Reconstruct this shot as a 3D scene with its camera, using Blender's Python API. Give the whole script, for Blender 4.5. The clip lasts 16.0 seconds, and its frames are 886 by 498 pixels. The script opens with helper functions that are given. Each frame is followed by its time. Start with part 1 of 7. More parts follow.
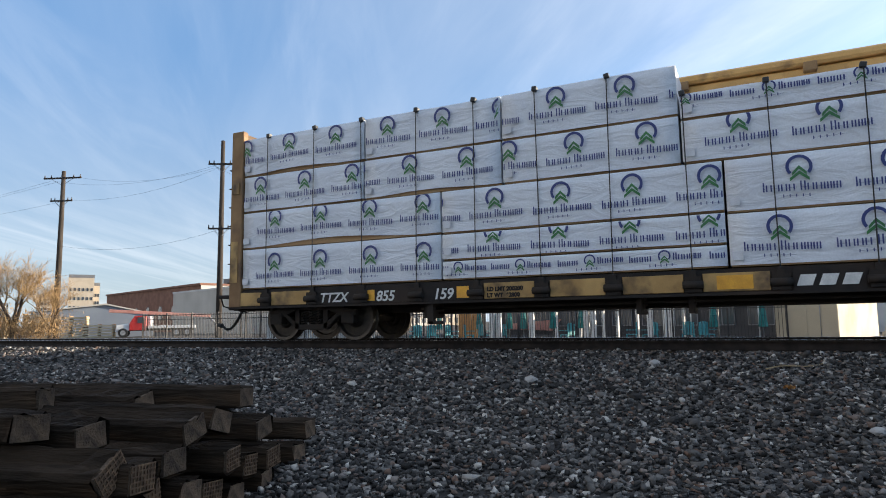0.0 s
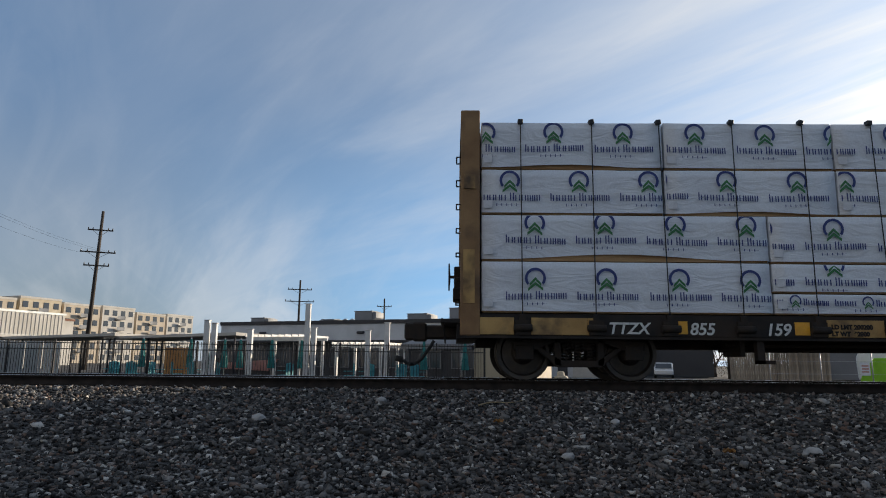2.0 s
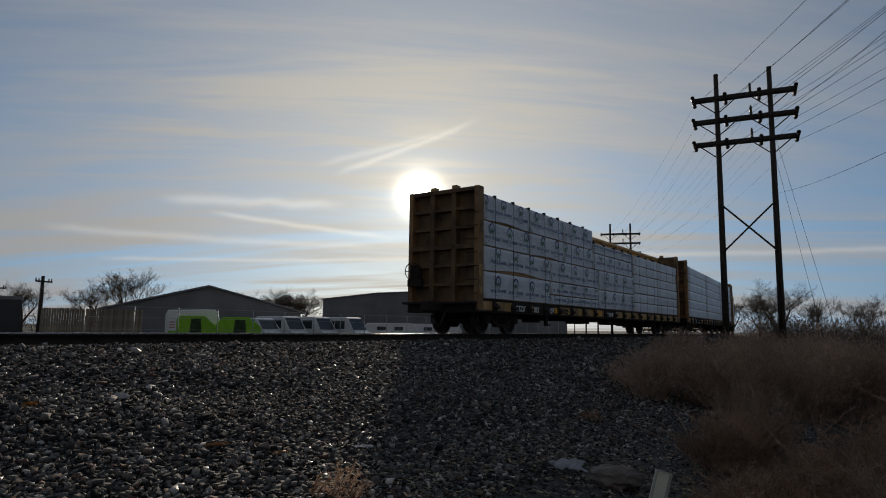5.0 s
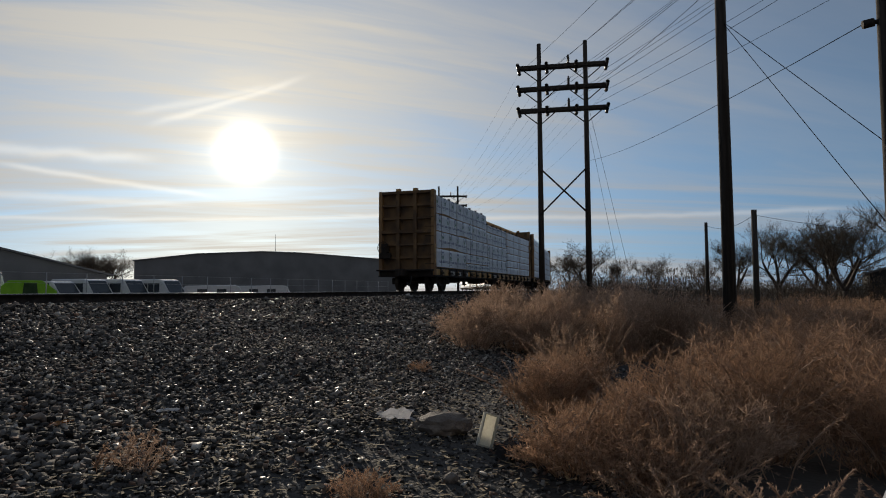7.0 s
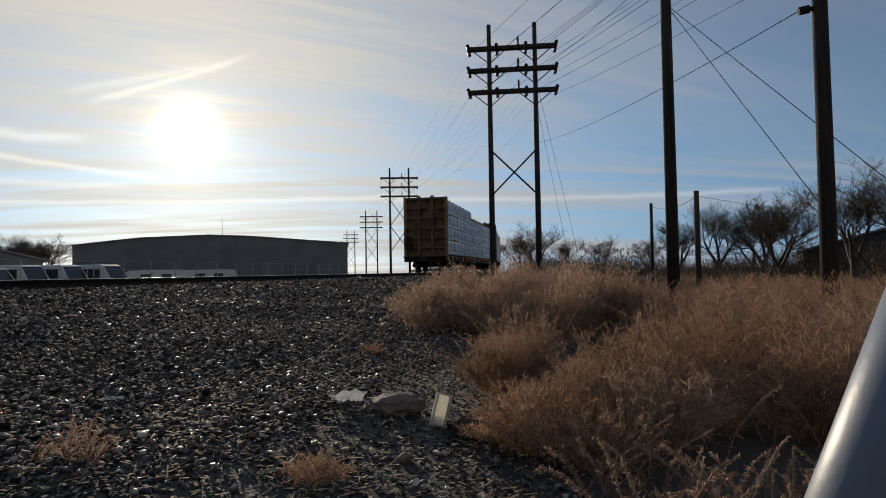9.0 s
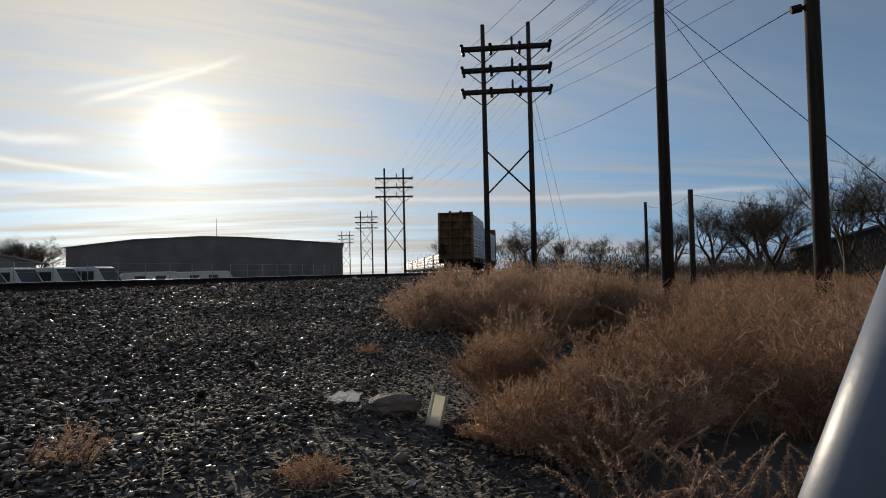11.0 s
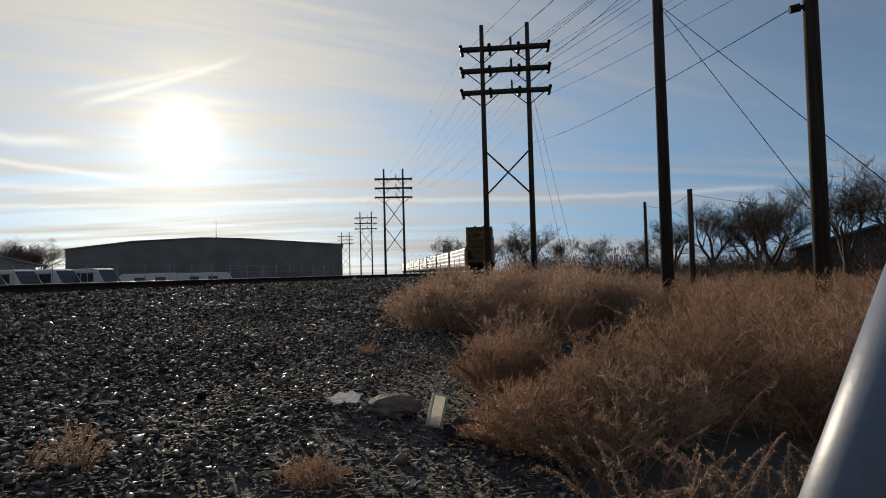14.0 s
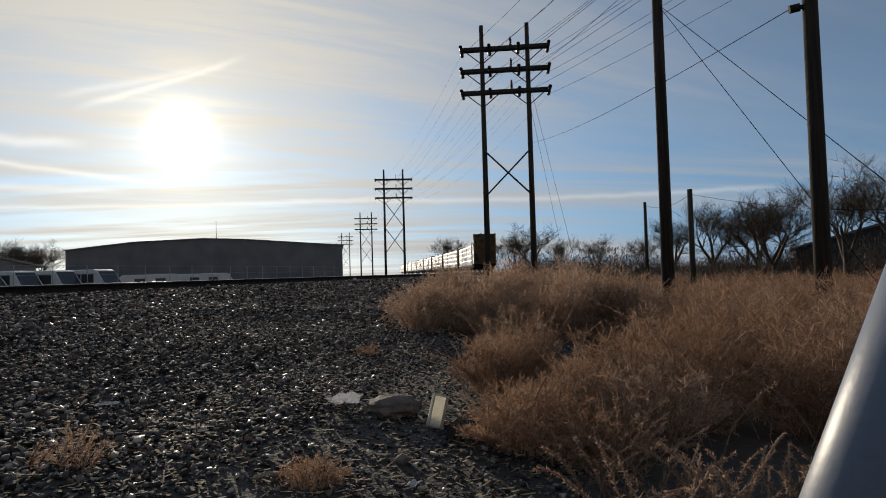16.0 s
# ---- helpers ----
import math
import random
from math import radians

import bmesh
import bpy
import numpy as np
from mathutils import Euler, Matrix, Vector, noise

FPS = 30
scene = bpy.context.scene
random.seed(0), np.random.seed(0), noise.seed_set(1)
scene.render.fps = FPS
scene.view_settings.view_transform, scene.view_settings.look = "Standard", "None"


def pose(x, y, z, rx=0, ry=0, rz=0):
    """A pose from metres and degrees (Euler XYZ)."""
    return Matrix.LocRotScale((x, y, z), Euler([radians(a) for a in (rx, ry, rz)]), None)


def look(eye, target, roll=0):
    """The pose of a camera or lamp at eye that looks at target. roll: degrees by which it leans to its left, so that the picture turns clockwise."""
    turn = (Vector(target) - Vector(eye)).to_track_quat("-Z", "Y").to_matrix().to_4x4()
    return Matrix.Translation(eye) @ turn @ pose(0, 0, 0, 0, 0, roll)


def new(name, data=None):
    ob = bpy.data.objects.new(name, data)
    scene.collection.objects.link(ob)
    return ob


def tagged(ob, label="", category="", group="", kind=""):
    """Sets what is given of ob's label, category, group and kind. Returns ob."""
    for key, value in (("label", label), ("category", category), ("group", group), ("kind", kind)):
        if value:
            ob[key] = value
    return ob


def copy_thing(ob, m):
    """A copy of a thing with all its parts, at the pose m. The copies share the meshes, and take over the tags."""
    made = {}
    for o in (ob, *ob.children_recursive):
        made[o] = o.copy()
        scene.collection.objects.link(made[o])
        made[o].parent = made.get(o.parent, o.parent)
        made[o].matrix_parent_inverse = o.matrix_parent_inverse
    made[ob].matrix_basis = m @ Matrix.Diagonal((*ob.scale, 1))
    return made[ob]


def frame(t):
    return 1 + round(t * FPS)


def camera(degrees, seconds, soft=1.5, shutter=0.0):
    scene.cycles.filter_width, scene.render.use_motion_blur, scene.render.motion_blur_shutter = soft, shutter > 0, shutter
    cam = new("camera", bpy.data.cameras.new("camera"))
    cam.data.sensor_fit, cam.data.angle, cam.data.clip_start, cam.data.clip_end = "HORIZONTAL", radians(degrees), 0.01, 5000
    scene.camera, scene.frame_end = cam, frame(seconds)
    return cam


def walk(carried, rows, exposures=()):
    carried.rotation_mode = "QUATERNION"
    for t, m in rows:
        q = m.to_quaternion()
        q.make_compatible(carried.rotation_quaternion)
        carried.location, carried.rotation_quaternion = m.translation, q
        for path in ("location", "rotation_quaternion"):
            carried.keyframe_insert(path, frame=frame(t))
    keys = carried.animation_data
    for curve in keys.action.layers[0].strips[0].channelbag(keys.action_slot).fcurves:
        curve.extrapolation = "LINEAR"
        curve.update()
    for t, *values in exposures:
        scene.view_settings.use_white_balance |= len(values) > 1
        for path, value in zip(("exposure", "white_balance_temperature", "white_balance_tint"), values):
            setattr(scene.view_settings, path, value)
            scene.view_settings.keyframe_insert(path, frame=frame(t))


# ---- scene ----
cam = camera(69.5, 16.0, soft=1.0)
# ---------------------------------------------------------------- camera
VIEW = [  # seconds, x, y, z, yaw, pitch, roll
    (0.0, -0.20, -0.43, 0.342, 25.72, 6.52, 0.82), (0.5, -0.20, -0.43, 0.320, 22.28, 6.93, 0.61),
    (1.0, -0.27, -0.44, 0.310, 17.42, 7.53, 0.38), (1.5, -0.38, -0.47, 0.308, 10.56, 8.89, -0.30),
    (2.0, -0.46, -0.46, 0.270, 0.96, 10.12, -0.58), (2.5, -0.55, -0.43, 0.215, -9.95, 11.16, -0.70),
    (3.0, -0.61, -0.36, 0.197, -21.58, 10.85, -1.00), (3.5, -0.62, -0.31, 0.193, -32.19, 9.61, -1.00),
    (4.0, -0.61, -0.25, 0.190, -41.37, 8.35, -0.90), (4.5, -0.53, -0.20, 0.180, -49.02, 7.53, -0.83),
    (5.0, -0.39, -0.18, 0.155, -55.06, 7.11, -0.72), (5.2, -0.34, -0.16, 0.143, -57.19, 6.97, -0.66),
    (6.2, -0.11, -0.06, 0.065, -65.9, 5.05, -0.10),
    (7.3, 0.0, 0.0, 0.023, -71.50, 3.18, 0.37), (7.5, 0.0, 0.0, 0.022, -72.26, 2.78, 0.45),
    (8.0, 0.0, 0.0, 0.022, -73.44, 2.31, 0.65), (8.5, 0.0, 0.0, 0.022, -74.16, 2.12, 0.80),
    (9.0, 0.0, 0.0, 0.022, -74.58, 2.06, 0.94), (10.2, 0.0, 0.0, 0.022, -74.95, 2.05, 1.17),
    (11.5, 0.0, 0.0, 0.022, -75.03, 2.06, 1.36), (12.5, 0.0, 0.0, 0.022, -75.04, 2.08, 1.42),
    (14.0, 0.0, 0.0, 0.022, -75.05, 2.10, 1.49), (15.0, 0.0, 0.0, 0.022, -75.05, 2.11, 1.53),
    (16.0, 0.0, 0.0, 0.022, -75.04, 2.14, 1.59)]


def eye_pose(x, y, z, yaw, pitch, roll):
    a, p = radians(yaw), radians(pitch)
    fwd = Vector((-math.sin(a) * math.cos(p), math.cos(a) * math.cos(p), math.sin(p)))
    return look((x, y, z), Vector((x, y, z)) + fwd, -roll)


walk(cam, [(r[0], eye_pose(*r[1:])) for r in VIEW],
     exposures=[(0.0, 1.85), (1.0, 1.7), (1.6, 1.32), (2.2, 0.74), (3.0, -0.06), (3.6, -0.46), (4.4, -0.42), (5.0, -0.37),
                (5.4, -0.3), (7.3, -0.08), (9.0, 0.0), (16.0, 0.02)])

# ---------------------------------------------------------------- world and sun
SUN_AZ, SUN_EL = radians(52.9), radians(11.9)      # azimuth from +y towards +x
SUN_DIR = Vector((math.sin(SUN_AZ) * math.cos(SUN_EL), math.cos(SUN_AZ) * math.cos(SUN_EL), math.sin(SUN_EL)))


def build_world():
    w = bpy.data.worlds.new("sky")
    scene.world = w
    w.use_nodes = True
    nt = w.node_tree
    nt.nodes.clear()
    N, L = nt.nodes.new, nt.links.new

    def val(op, a, b=None, c=None, clamp=False):
        n = N("ShaderNodeMath")
        n.operation, n.use_clamp = op, clamp
        for k, v in enumerate((a, b, c)):
            if v is None:
                continue
            if isinstance(v, (int, float)):
                n.inputs[k].default_value = v
            else:
                L(v, n.inputs[k])
        return n.outputs[0]

    def mixc(f, a, b, kind="MIX"):
        n = N("ShaderNodeMix")
        n.data_type, n.blend_type = "RGBA", kind
        for k, v in ((0, f), (6, a), (7, b)):
            if isinstance(v, (int, float)):
                n.inputs[k].default_value = v
            elif isinstance(v, tuple):
                n.inputs[k].default_value = (*v, 1)
            else:
                L(v, n.inputs[k])
        return n.outputs[2]

    def smooth(x, lo, hi):
        n = N("ShaderNodeMapRange")
        n.interpolation_type = "SMOOTHSTEP"
        L(x, n.inputs[0])
        n.inputs[1].default_value, n.inputs[2].default_value = lo, hi
        return n.outputs[0]

    sky = N("ShaderNodeTexSky")
    sky.sky_type, sky.sun_disc = "NISHITA", False
    sky.sun_elevation, sky.sun_rotation = SUN_EL, SUN_AZ
    sky.air_density, sky.dust_density, sky.ozone_density = 1.0, 0.6, 1.5
    co = N("ShaderNodeTexCoord").outputs["Generated"]
    sep = N("ShaderNodeSeparateXYZ")
    L(co, sep.inputs[0])
    x, y, z = sep.outputs
    az = val("MULTIPLY", val("ARCTAN2", x, y), 57.2958)
    el = val("MULTIPLY", val("ARCSINE", val("MINIMUM", val("MAXIMUM", z, -1.0), 1.0)), 57.2958)
    dot = N("ShaderNodeVectorMath")
    dot.operation = "DOT_PRODUCT"
    L(co, dot.inputs[0])
    dot.inputs[1].default_value = SUN_DIR
    facing = dot.outputs["Value"]
    near = val("MAXIMUM", facing, 0.0)
    # high cloud sheet, stretched along a flat layer
    den = val("MAXIMUM", val("ADD", z, 0.09), 0.02)
    flat = N("ShaderNodeCombineXYZ")
    L(val("DIVIDE", x, den), flat.inputs[0])
    L(val("DIVIDE", y, den), flat.inputs[1])

    def cloud(scale, stretch, turn, detail, lo, hi, warp=0.6):
        rot, mp = N("ShaderNodeMapping"), N("ShaderNodeMapping")
        rot.inputs["Rotation"].default_value = (0, 0, radians(turn))
        mp.inputs["Scale"].default_value = (scale * stretch, scale, 1)
        L(flat.outputs[0], rot.inputs[0])
        L(rot.outputs[0], mp.inputs[0])
        n = N("ShaderNodeTexNoise")
        n.inputs["Scale"].default_value, n.inputs["Detail"].default_value = 1.0, detail
        n.inputs["Roughness"].default_value, n.inputs["Distortion"].default_value = 0.58, warp
        L(mp.outputs[0], n.inputs["Vector"])
        return smooth(n.outputs["Fac"], lo, hi)

    sheet = cloud(0.55, 0.4, 48, 8, 0.36, 0.64)
    streak = cloud(1.5, 0.2, 46, 7, 0.47, 0.68)
    band_streak = cloud(0.6, 0.2, 68, 7, 0.46, 0.62, 0.9)
    veil = smooth(val("POWER", near, 3.0), 0.25, 0.98)
    half = smooth(facing, 0.05, 0.75)
    wisp = cloud(3.4, 0.16, 52, 8, 0.44, 0.70, 1.1)
    cover = val("ADD", val("MULTIPLY", sheet, val("ADD", val("MULTIPLY", veil, 0.34), val("ADD", val("MULTIPLY", half, 0.17), 0.06))),
                val("MULTIPLY", streak, val("ADD", val("MULTIPLY", veil, 0.36), val("ADD", val("MULTIPLY", half, 0.17), 0.03))), clamp=True)
    cover = val("ADD", cover, val("MULTIPLY", wisp, val("ADD", val("MULTIPLY", veil, 0.3), 0.06)), clamp=True)
    cover = val("ADD", cover, val("MULTIPLY", veil, 0.22), clamp=True)
    low = smooth(el, 3.0, 17.0)
    cover = val("MULTIPLY", cover, val("ADD", val("MULTIPLY", low, 0.55), 0.45))
    cover = val("ADD", cover, val("MULTIPLY", val("MULTIPLY", band_streak, val("SUBTRACT", 1.0, low)), val("ADD", val("MULTIPLY", half, 0.52), 0.2)), clamp=True)
    thin = cloud(1.6, 0.1, 74, 7, 0.46, 0.6, 0.5)
    cover = val("ADD", cover, val("MULTIPLY", val("MULTIPLY", thin, val("SUBTRACT", 1.0, low)), val("ADD", val("MULTIPLY", veil, 0.32), 0.12)), clamp=True)
    glow1 = val("POWER", near, 14.0)
    glow2 = val("MULTIPLY", val("POWER", near, 330.0), val("ADD", val("MULTIPLY", wisp, 0.7), 0.65))
    glow3 = val("POWER", near, 3200.0)
    cloud_col = mixc(glow1, (4.6, 4.7, 4.85), (9.4, 8.9, 7.9))
    toward = val("ADD", val("MULTIPLY", val("POWER", near, 4.0), 1.25), 1.0)
    clear = mixc(smooth(el, -2.0, 26.0), mixc(smooth(near, 0.1, 0.6), (1.7, 2.0, 2.35), (1.3, 2.75, 4.8)), mixc(smooth(el, 18.0, 60.0), mixc(smooth(facing, -0.15, 0.85), (0.5, 1.15, 2.25), (1.35, 1.82, 2.6)), (1.5, 1.8, 2.3)))
    clear = mixc(0.85, mixc(1.0, sky.outputs[0], (0.80, 0.98, 1.16), "MULTIPLY"), clear)
    opposite = smooth(val("MULTIPLY", facing, -1.0), 0.35, 0.9)
    clear = mixc(opposite, clear, (3.7, 3.65, 3.6))
    gain = N("ShaderNodeCombineXYZ")
    for k in range(3):
        L(toward, gain.inputs[k])
    clear = mixc(1.0, clear, gain.outputs[0], "MULTIPLY")
    col = mixc(cover, clear, cloud_col)

    def trail(a0, e0, a1, e1, width, power):
        """A thin straight vapour trail between two directions (azimuth, elevation)."""
        slope = (e1 - e0) / (a1 - a0)
        wob = N("ShaderNodeTexNoise")
        wob.inputs["Scale"].default_value, wob.inputs["Detail"].default_value = 22.0, 4.0
        L(co, wob.inputs["Vector"])
        off = val("SUBTRACT", el, val("ADD", val("MULTIPLY", val("SUBTRACT", az, a0), slope), e0))
        off = val("ADD", off, val("MULTIPLY", val("SUBTRACT", wob.outputs["Fac"], 0.5), width * 1.6))
        band = val("POWER", 2.718, val("MULTIPLY", val("POWER", val("DIVIDE", off, width), 2.0), -1.0))
        lo, hi = min(a0, a1), max(a0, a1)
        ends = val("MULTIPLY", smooth(az, lo, lo + 3), val("SUBTRACT", 1.0, smooth(az, hi - 4, hi)))
        return val("MULTIPLY", val("MULTIPLY", band, ends), power)

    trails = trail(44.5, 13.2, 59, 18.9, 0.28, 0.34)
    for args in ((43, 14.0, 57, 18.1, 0.3, 0.22), (26, 5.2, 72, 6.9, 0.16, 0.32), (60, 6.7, 104, 6.1, 0.22, 0.35),
                 (30, 10.4, 47, 10.9, 0.4, 0.4), (34, 9.6, 52, 7.9, 0.22, 0.4), (22, 7.4, 50, 7.2, 0.3, 0.3)):
        trails = val("MAXIMUM", trails, trail(*args))
    col = mixc(trails, col, mixc(glow1, (8.0, 8.1, 8.2), (16.0, 15.0, 13.0)))
    col = mixc(1.0, col, mixc(glow2, (0, 0, 0), (4.2, 3.8, 2.9)), "ADD")
    col = mixc(1.0, col, mixc(glow3, (0, 0, 0), (60.0, 54.0, 44.0)), "ADD")
    bg = N("ShaderNodeBackground")
    bg.inputs["Strength"].default_value = 0.085
    L(col, bg.inputs["Color"])
    out = N("ShaderNodeOutputWorld")
    L(bg.outputs[0], out.inputs[0])


build_world()
sun = new("sun", bpy.data.lights.new("sun", "SUN"))
sun.data.energy, sun.data.angle, sun.data.color = 3.0, radians(0.6), (1.0, 0.86, 0.68)
sun.matrix_world = look(SUN_DIR * 200, (0, 0, 0))

# ---------------------------------------------------------------- materials


def mat(name, a, b=None, rough=0.8, metal=0.0, scale=4.0, fine=60.0, bump=0.15, spread=(0.35, 0.65), vary=0.0, island=0.0,
        stretch=(1, 1, 1), dirt=None, dirt_scale=1.2, dirt_range=(0.5, 0.7), spec=0.5):
    """A surface of two colours mixed by broad noise, with fine grain in colour and relief."""
    m = bpy.data.materials.new(name)
    m.use_nodes = True
    nt = m.node_tree
    N, L = nt.nodes.new, nt.links.new
    p = nt.nodes["Principled BSDF"]
    b = b or tuple(c * 0.75 for c in a)
    mp = N("ShaderNodeMapping")
    L(N("ShaderNodeTexCoord").outputs["Object"], mp.inputs[0])
    mp.inputs["Scale"].default_value = stretch

    def nz(s, d, lo, hi):
        n = N("ShaderNodeTexNoise")
        n.inputs["Scale"].default_value, n.inputs["Detail"].default_value = s, d
        L(mp.outputs[0], n.inputs["Vector"])
        r = N("ShaderNodeMapRange")
        r.inputs[1].default_value, r.inputs[2].default_value = lo, hi
        L(n.outputs["Fac"], r.inputs[0])
        return r.outputs[0], n.outputs["Fac"]

    def mix(f, c, d, kind="MIX"):
        n = N("ShaderNodeMix")
        n.data_type, n.blend_type = "RGBA", kind
        for k, v in ((0, f), (6, c), (7, d)):
            if isinstance(v, (int, float)):
                n.inputs[k].default_value = v
            elif isinstance(v, tuple):
                n.inputs[k].default_value = (*v, 1)
            else:
                L(v, n.inputs[k])
        return n.outputs[2]

    broad, _ = nz(scale, 5, *spread)
    grain, raw = nz(fine, 4, 0.25, 0.75)
    col = mix(broad, a, b)
    col = mix(0.35, col, mix(grain, (0.55, 0.55, 0.55), (1.0, 1.0, 1.0)), "MULTIPLY")
    if dirt:
        d, _ = nz(dirt_scale, 7, *dirt_range)
        col = mix(d, col, dirt)
    if vary or island:
        src = N("ShaderNodeObjectInfo").outputs["Random"] if vary else N("ShaderNodeNewGeometry").outputs["Random Per Island"]
        r = N("ShaderNodeMapRange")
        k = vary or island
        r.inputs[3].default_value, r.inputs[4].default_value = 1 - k, 1 + k
        L(src, r.inputs[0])
        hs = N("ShaderNodeHueSaturation")
        L(r.outputs[0], hs.inputs["Value"])
        L(col, hs.inputs["Color"])
        col = hs.outputs[0]
    L(col, p.inputs["Base Color"])
    p.inputs["Metallic"].default_value = metal
    p.inputs["Specular IOR Level"].default_value = spec
    rr = N("ShaderNodeMapRange")
    rr.inputs[3].default_value, rr.inputs[4].default_value = max(0.03, rough - 0.12), min(1.0, rough + 0.1)
    L(broad, rr.inputs[0])
    L(rr.outputs[0], p.inputs["Roughness"])
    if bump:
        bn = N("ShaderNodeBump")
        bn.inputs["Strength"].default_value, bn.inputs["Distance"].default_value = bump, 0.02
        L(raw, bn.inputs["Height"])
        L(bn.outputs[0], p.inputs["Normal"])
    return m


def stone_mat():
    """Crushed ballast: every stone its own grey, blue-grey or rusty tone."""
    m = mat("ballast_stone", (0.17, 0.17, 0.18), (0.10, 0.10, 0.11), rough=0.62, scale=30, fine=150, bump=0.3, spec=0.22)
    nt = m.node_tree
    p = nt.nodes["Principled BSDF"]
    ramp = nt.nodes.new("ShaderNodeValToRGB")
    rnd = nt.nodes.new("ShaderNodeNewGeometry").outputs["Random Per Island"]
    nt.links.new(rnd, ramp.inputs[0])
    cols = [(0.0, (0.014, 0.013, 0.012)), (0.3, (0.06, 0.056, 0.052)), (0.55, (0.14, 0.133, 0.122)), (0.75, (0.22, 0.205, 0.185)),
            (0.84, (0.19, 0.115, 0.08)), (0.92, (0.33, 0.31, 0.28)), (1.0, (0.66, 0.61, 0.53))]
    while len(ramp.color_ramp.elements) < len(cols):
        ramp.color_ramp.elements.new(0.5)
    for e, (q, c) in zip(ramp.color_ramp.elements, cols):
        e.position, e.color = q, (*c, 1)
    mul = nt.nodes.new("ShaderNodeMix")
    mul.data_type, mul.blend_type = "RGBA", "MULTIPLY"
    mul.inputs[0].default_value = 0.45
    old = p.inputs["Base Color"].links[0].from_socket
    gain = nt.nodes.new("ShaderNodeMix")
    gain.data_type, gain.blend_type = "RGBA", "MULTIPLY"
    gain.inputs[0].default_value = 1.0
    gain.inputs[7].default_value = (5.0, 5.0, 5.0, 1)
    nt.links.new(old, gain.inputs[6])
    nt.links.new(ramp.outputs[0], mul.inputs[6])
    nt.links.new(gain.outputs[2], mul.inputs[7])
    nt.links.new(mul.outputs[2], p.inputs["Base Color"])
    # a few fresh broken faces shine, the rest are dusty
    gloss = nt.nodes.new("ShaderNodeValToRGB")
    nt.links.new(rnd, gloss.inputs[0])
    gloss.color_ramp.interpolation = "CONSTANT"
    for e, (q, v) in zip(gloss.color_ramp.elements, ((0.0, 0.85), (0.93, 0.46))):
        e.position, e.color = q, (v, v, v, 1)
    nt.links.new(gloss.outputs[0], p.inputs["Roughness"])
    return m


def wrap_mat():
    """White woven lumber wrap with soft creases."""
    m = mat("lumber_wrap", (0.76, 0.79, 0.83), (0.70, 0.73, 0.78), rough=0.42, scale=1.4, fine=40, bump=0.05, dirt=(0.5, 0.5, 0.5),
            dirt_scale=0.9, dirt_range=(0.62, 0.85))
    nt = m.node_tree
    N, L = nt.nodes.new, nt.links.new
    mp = N("ShaderNodeMapping")
    mp.inputs["Rotation"].default_value = (0, radians(40), 0)
    mp.inputs["Scale"].default_value = (0.9, 1, 2.6)
    L(N("ShaderNodeTexCoord").outputs["Object"], mp.inputs[0])
    n = N("ShaderNodeTexNoise")
    n.inputs["Scale"].default_value, n.inputs["Detail"].default_value, n.inputs["Distortion"].default_value = 1.5, 2.5, 2.2
    L(mp.outputs[0], n.inputs["Vector"])
    b = N("ShaderNodeBump")
    b.inputs["Strength"].default_value, b.inputs["Distance"].default_value = 0.55, 0.05
    L(n.outputs["Fac"], b.inputs["Height"])
    L(b.outputs[0], nt.nodes["Principled BSDF"].inputs["Normal"])
    return m


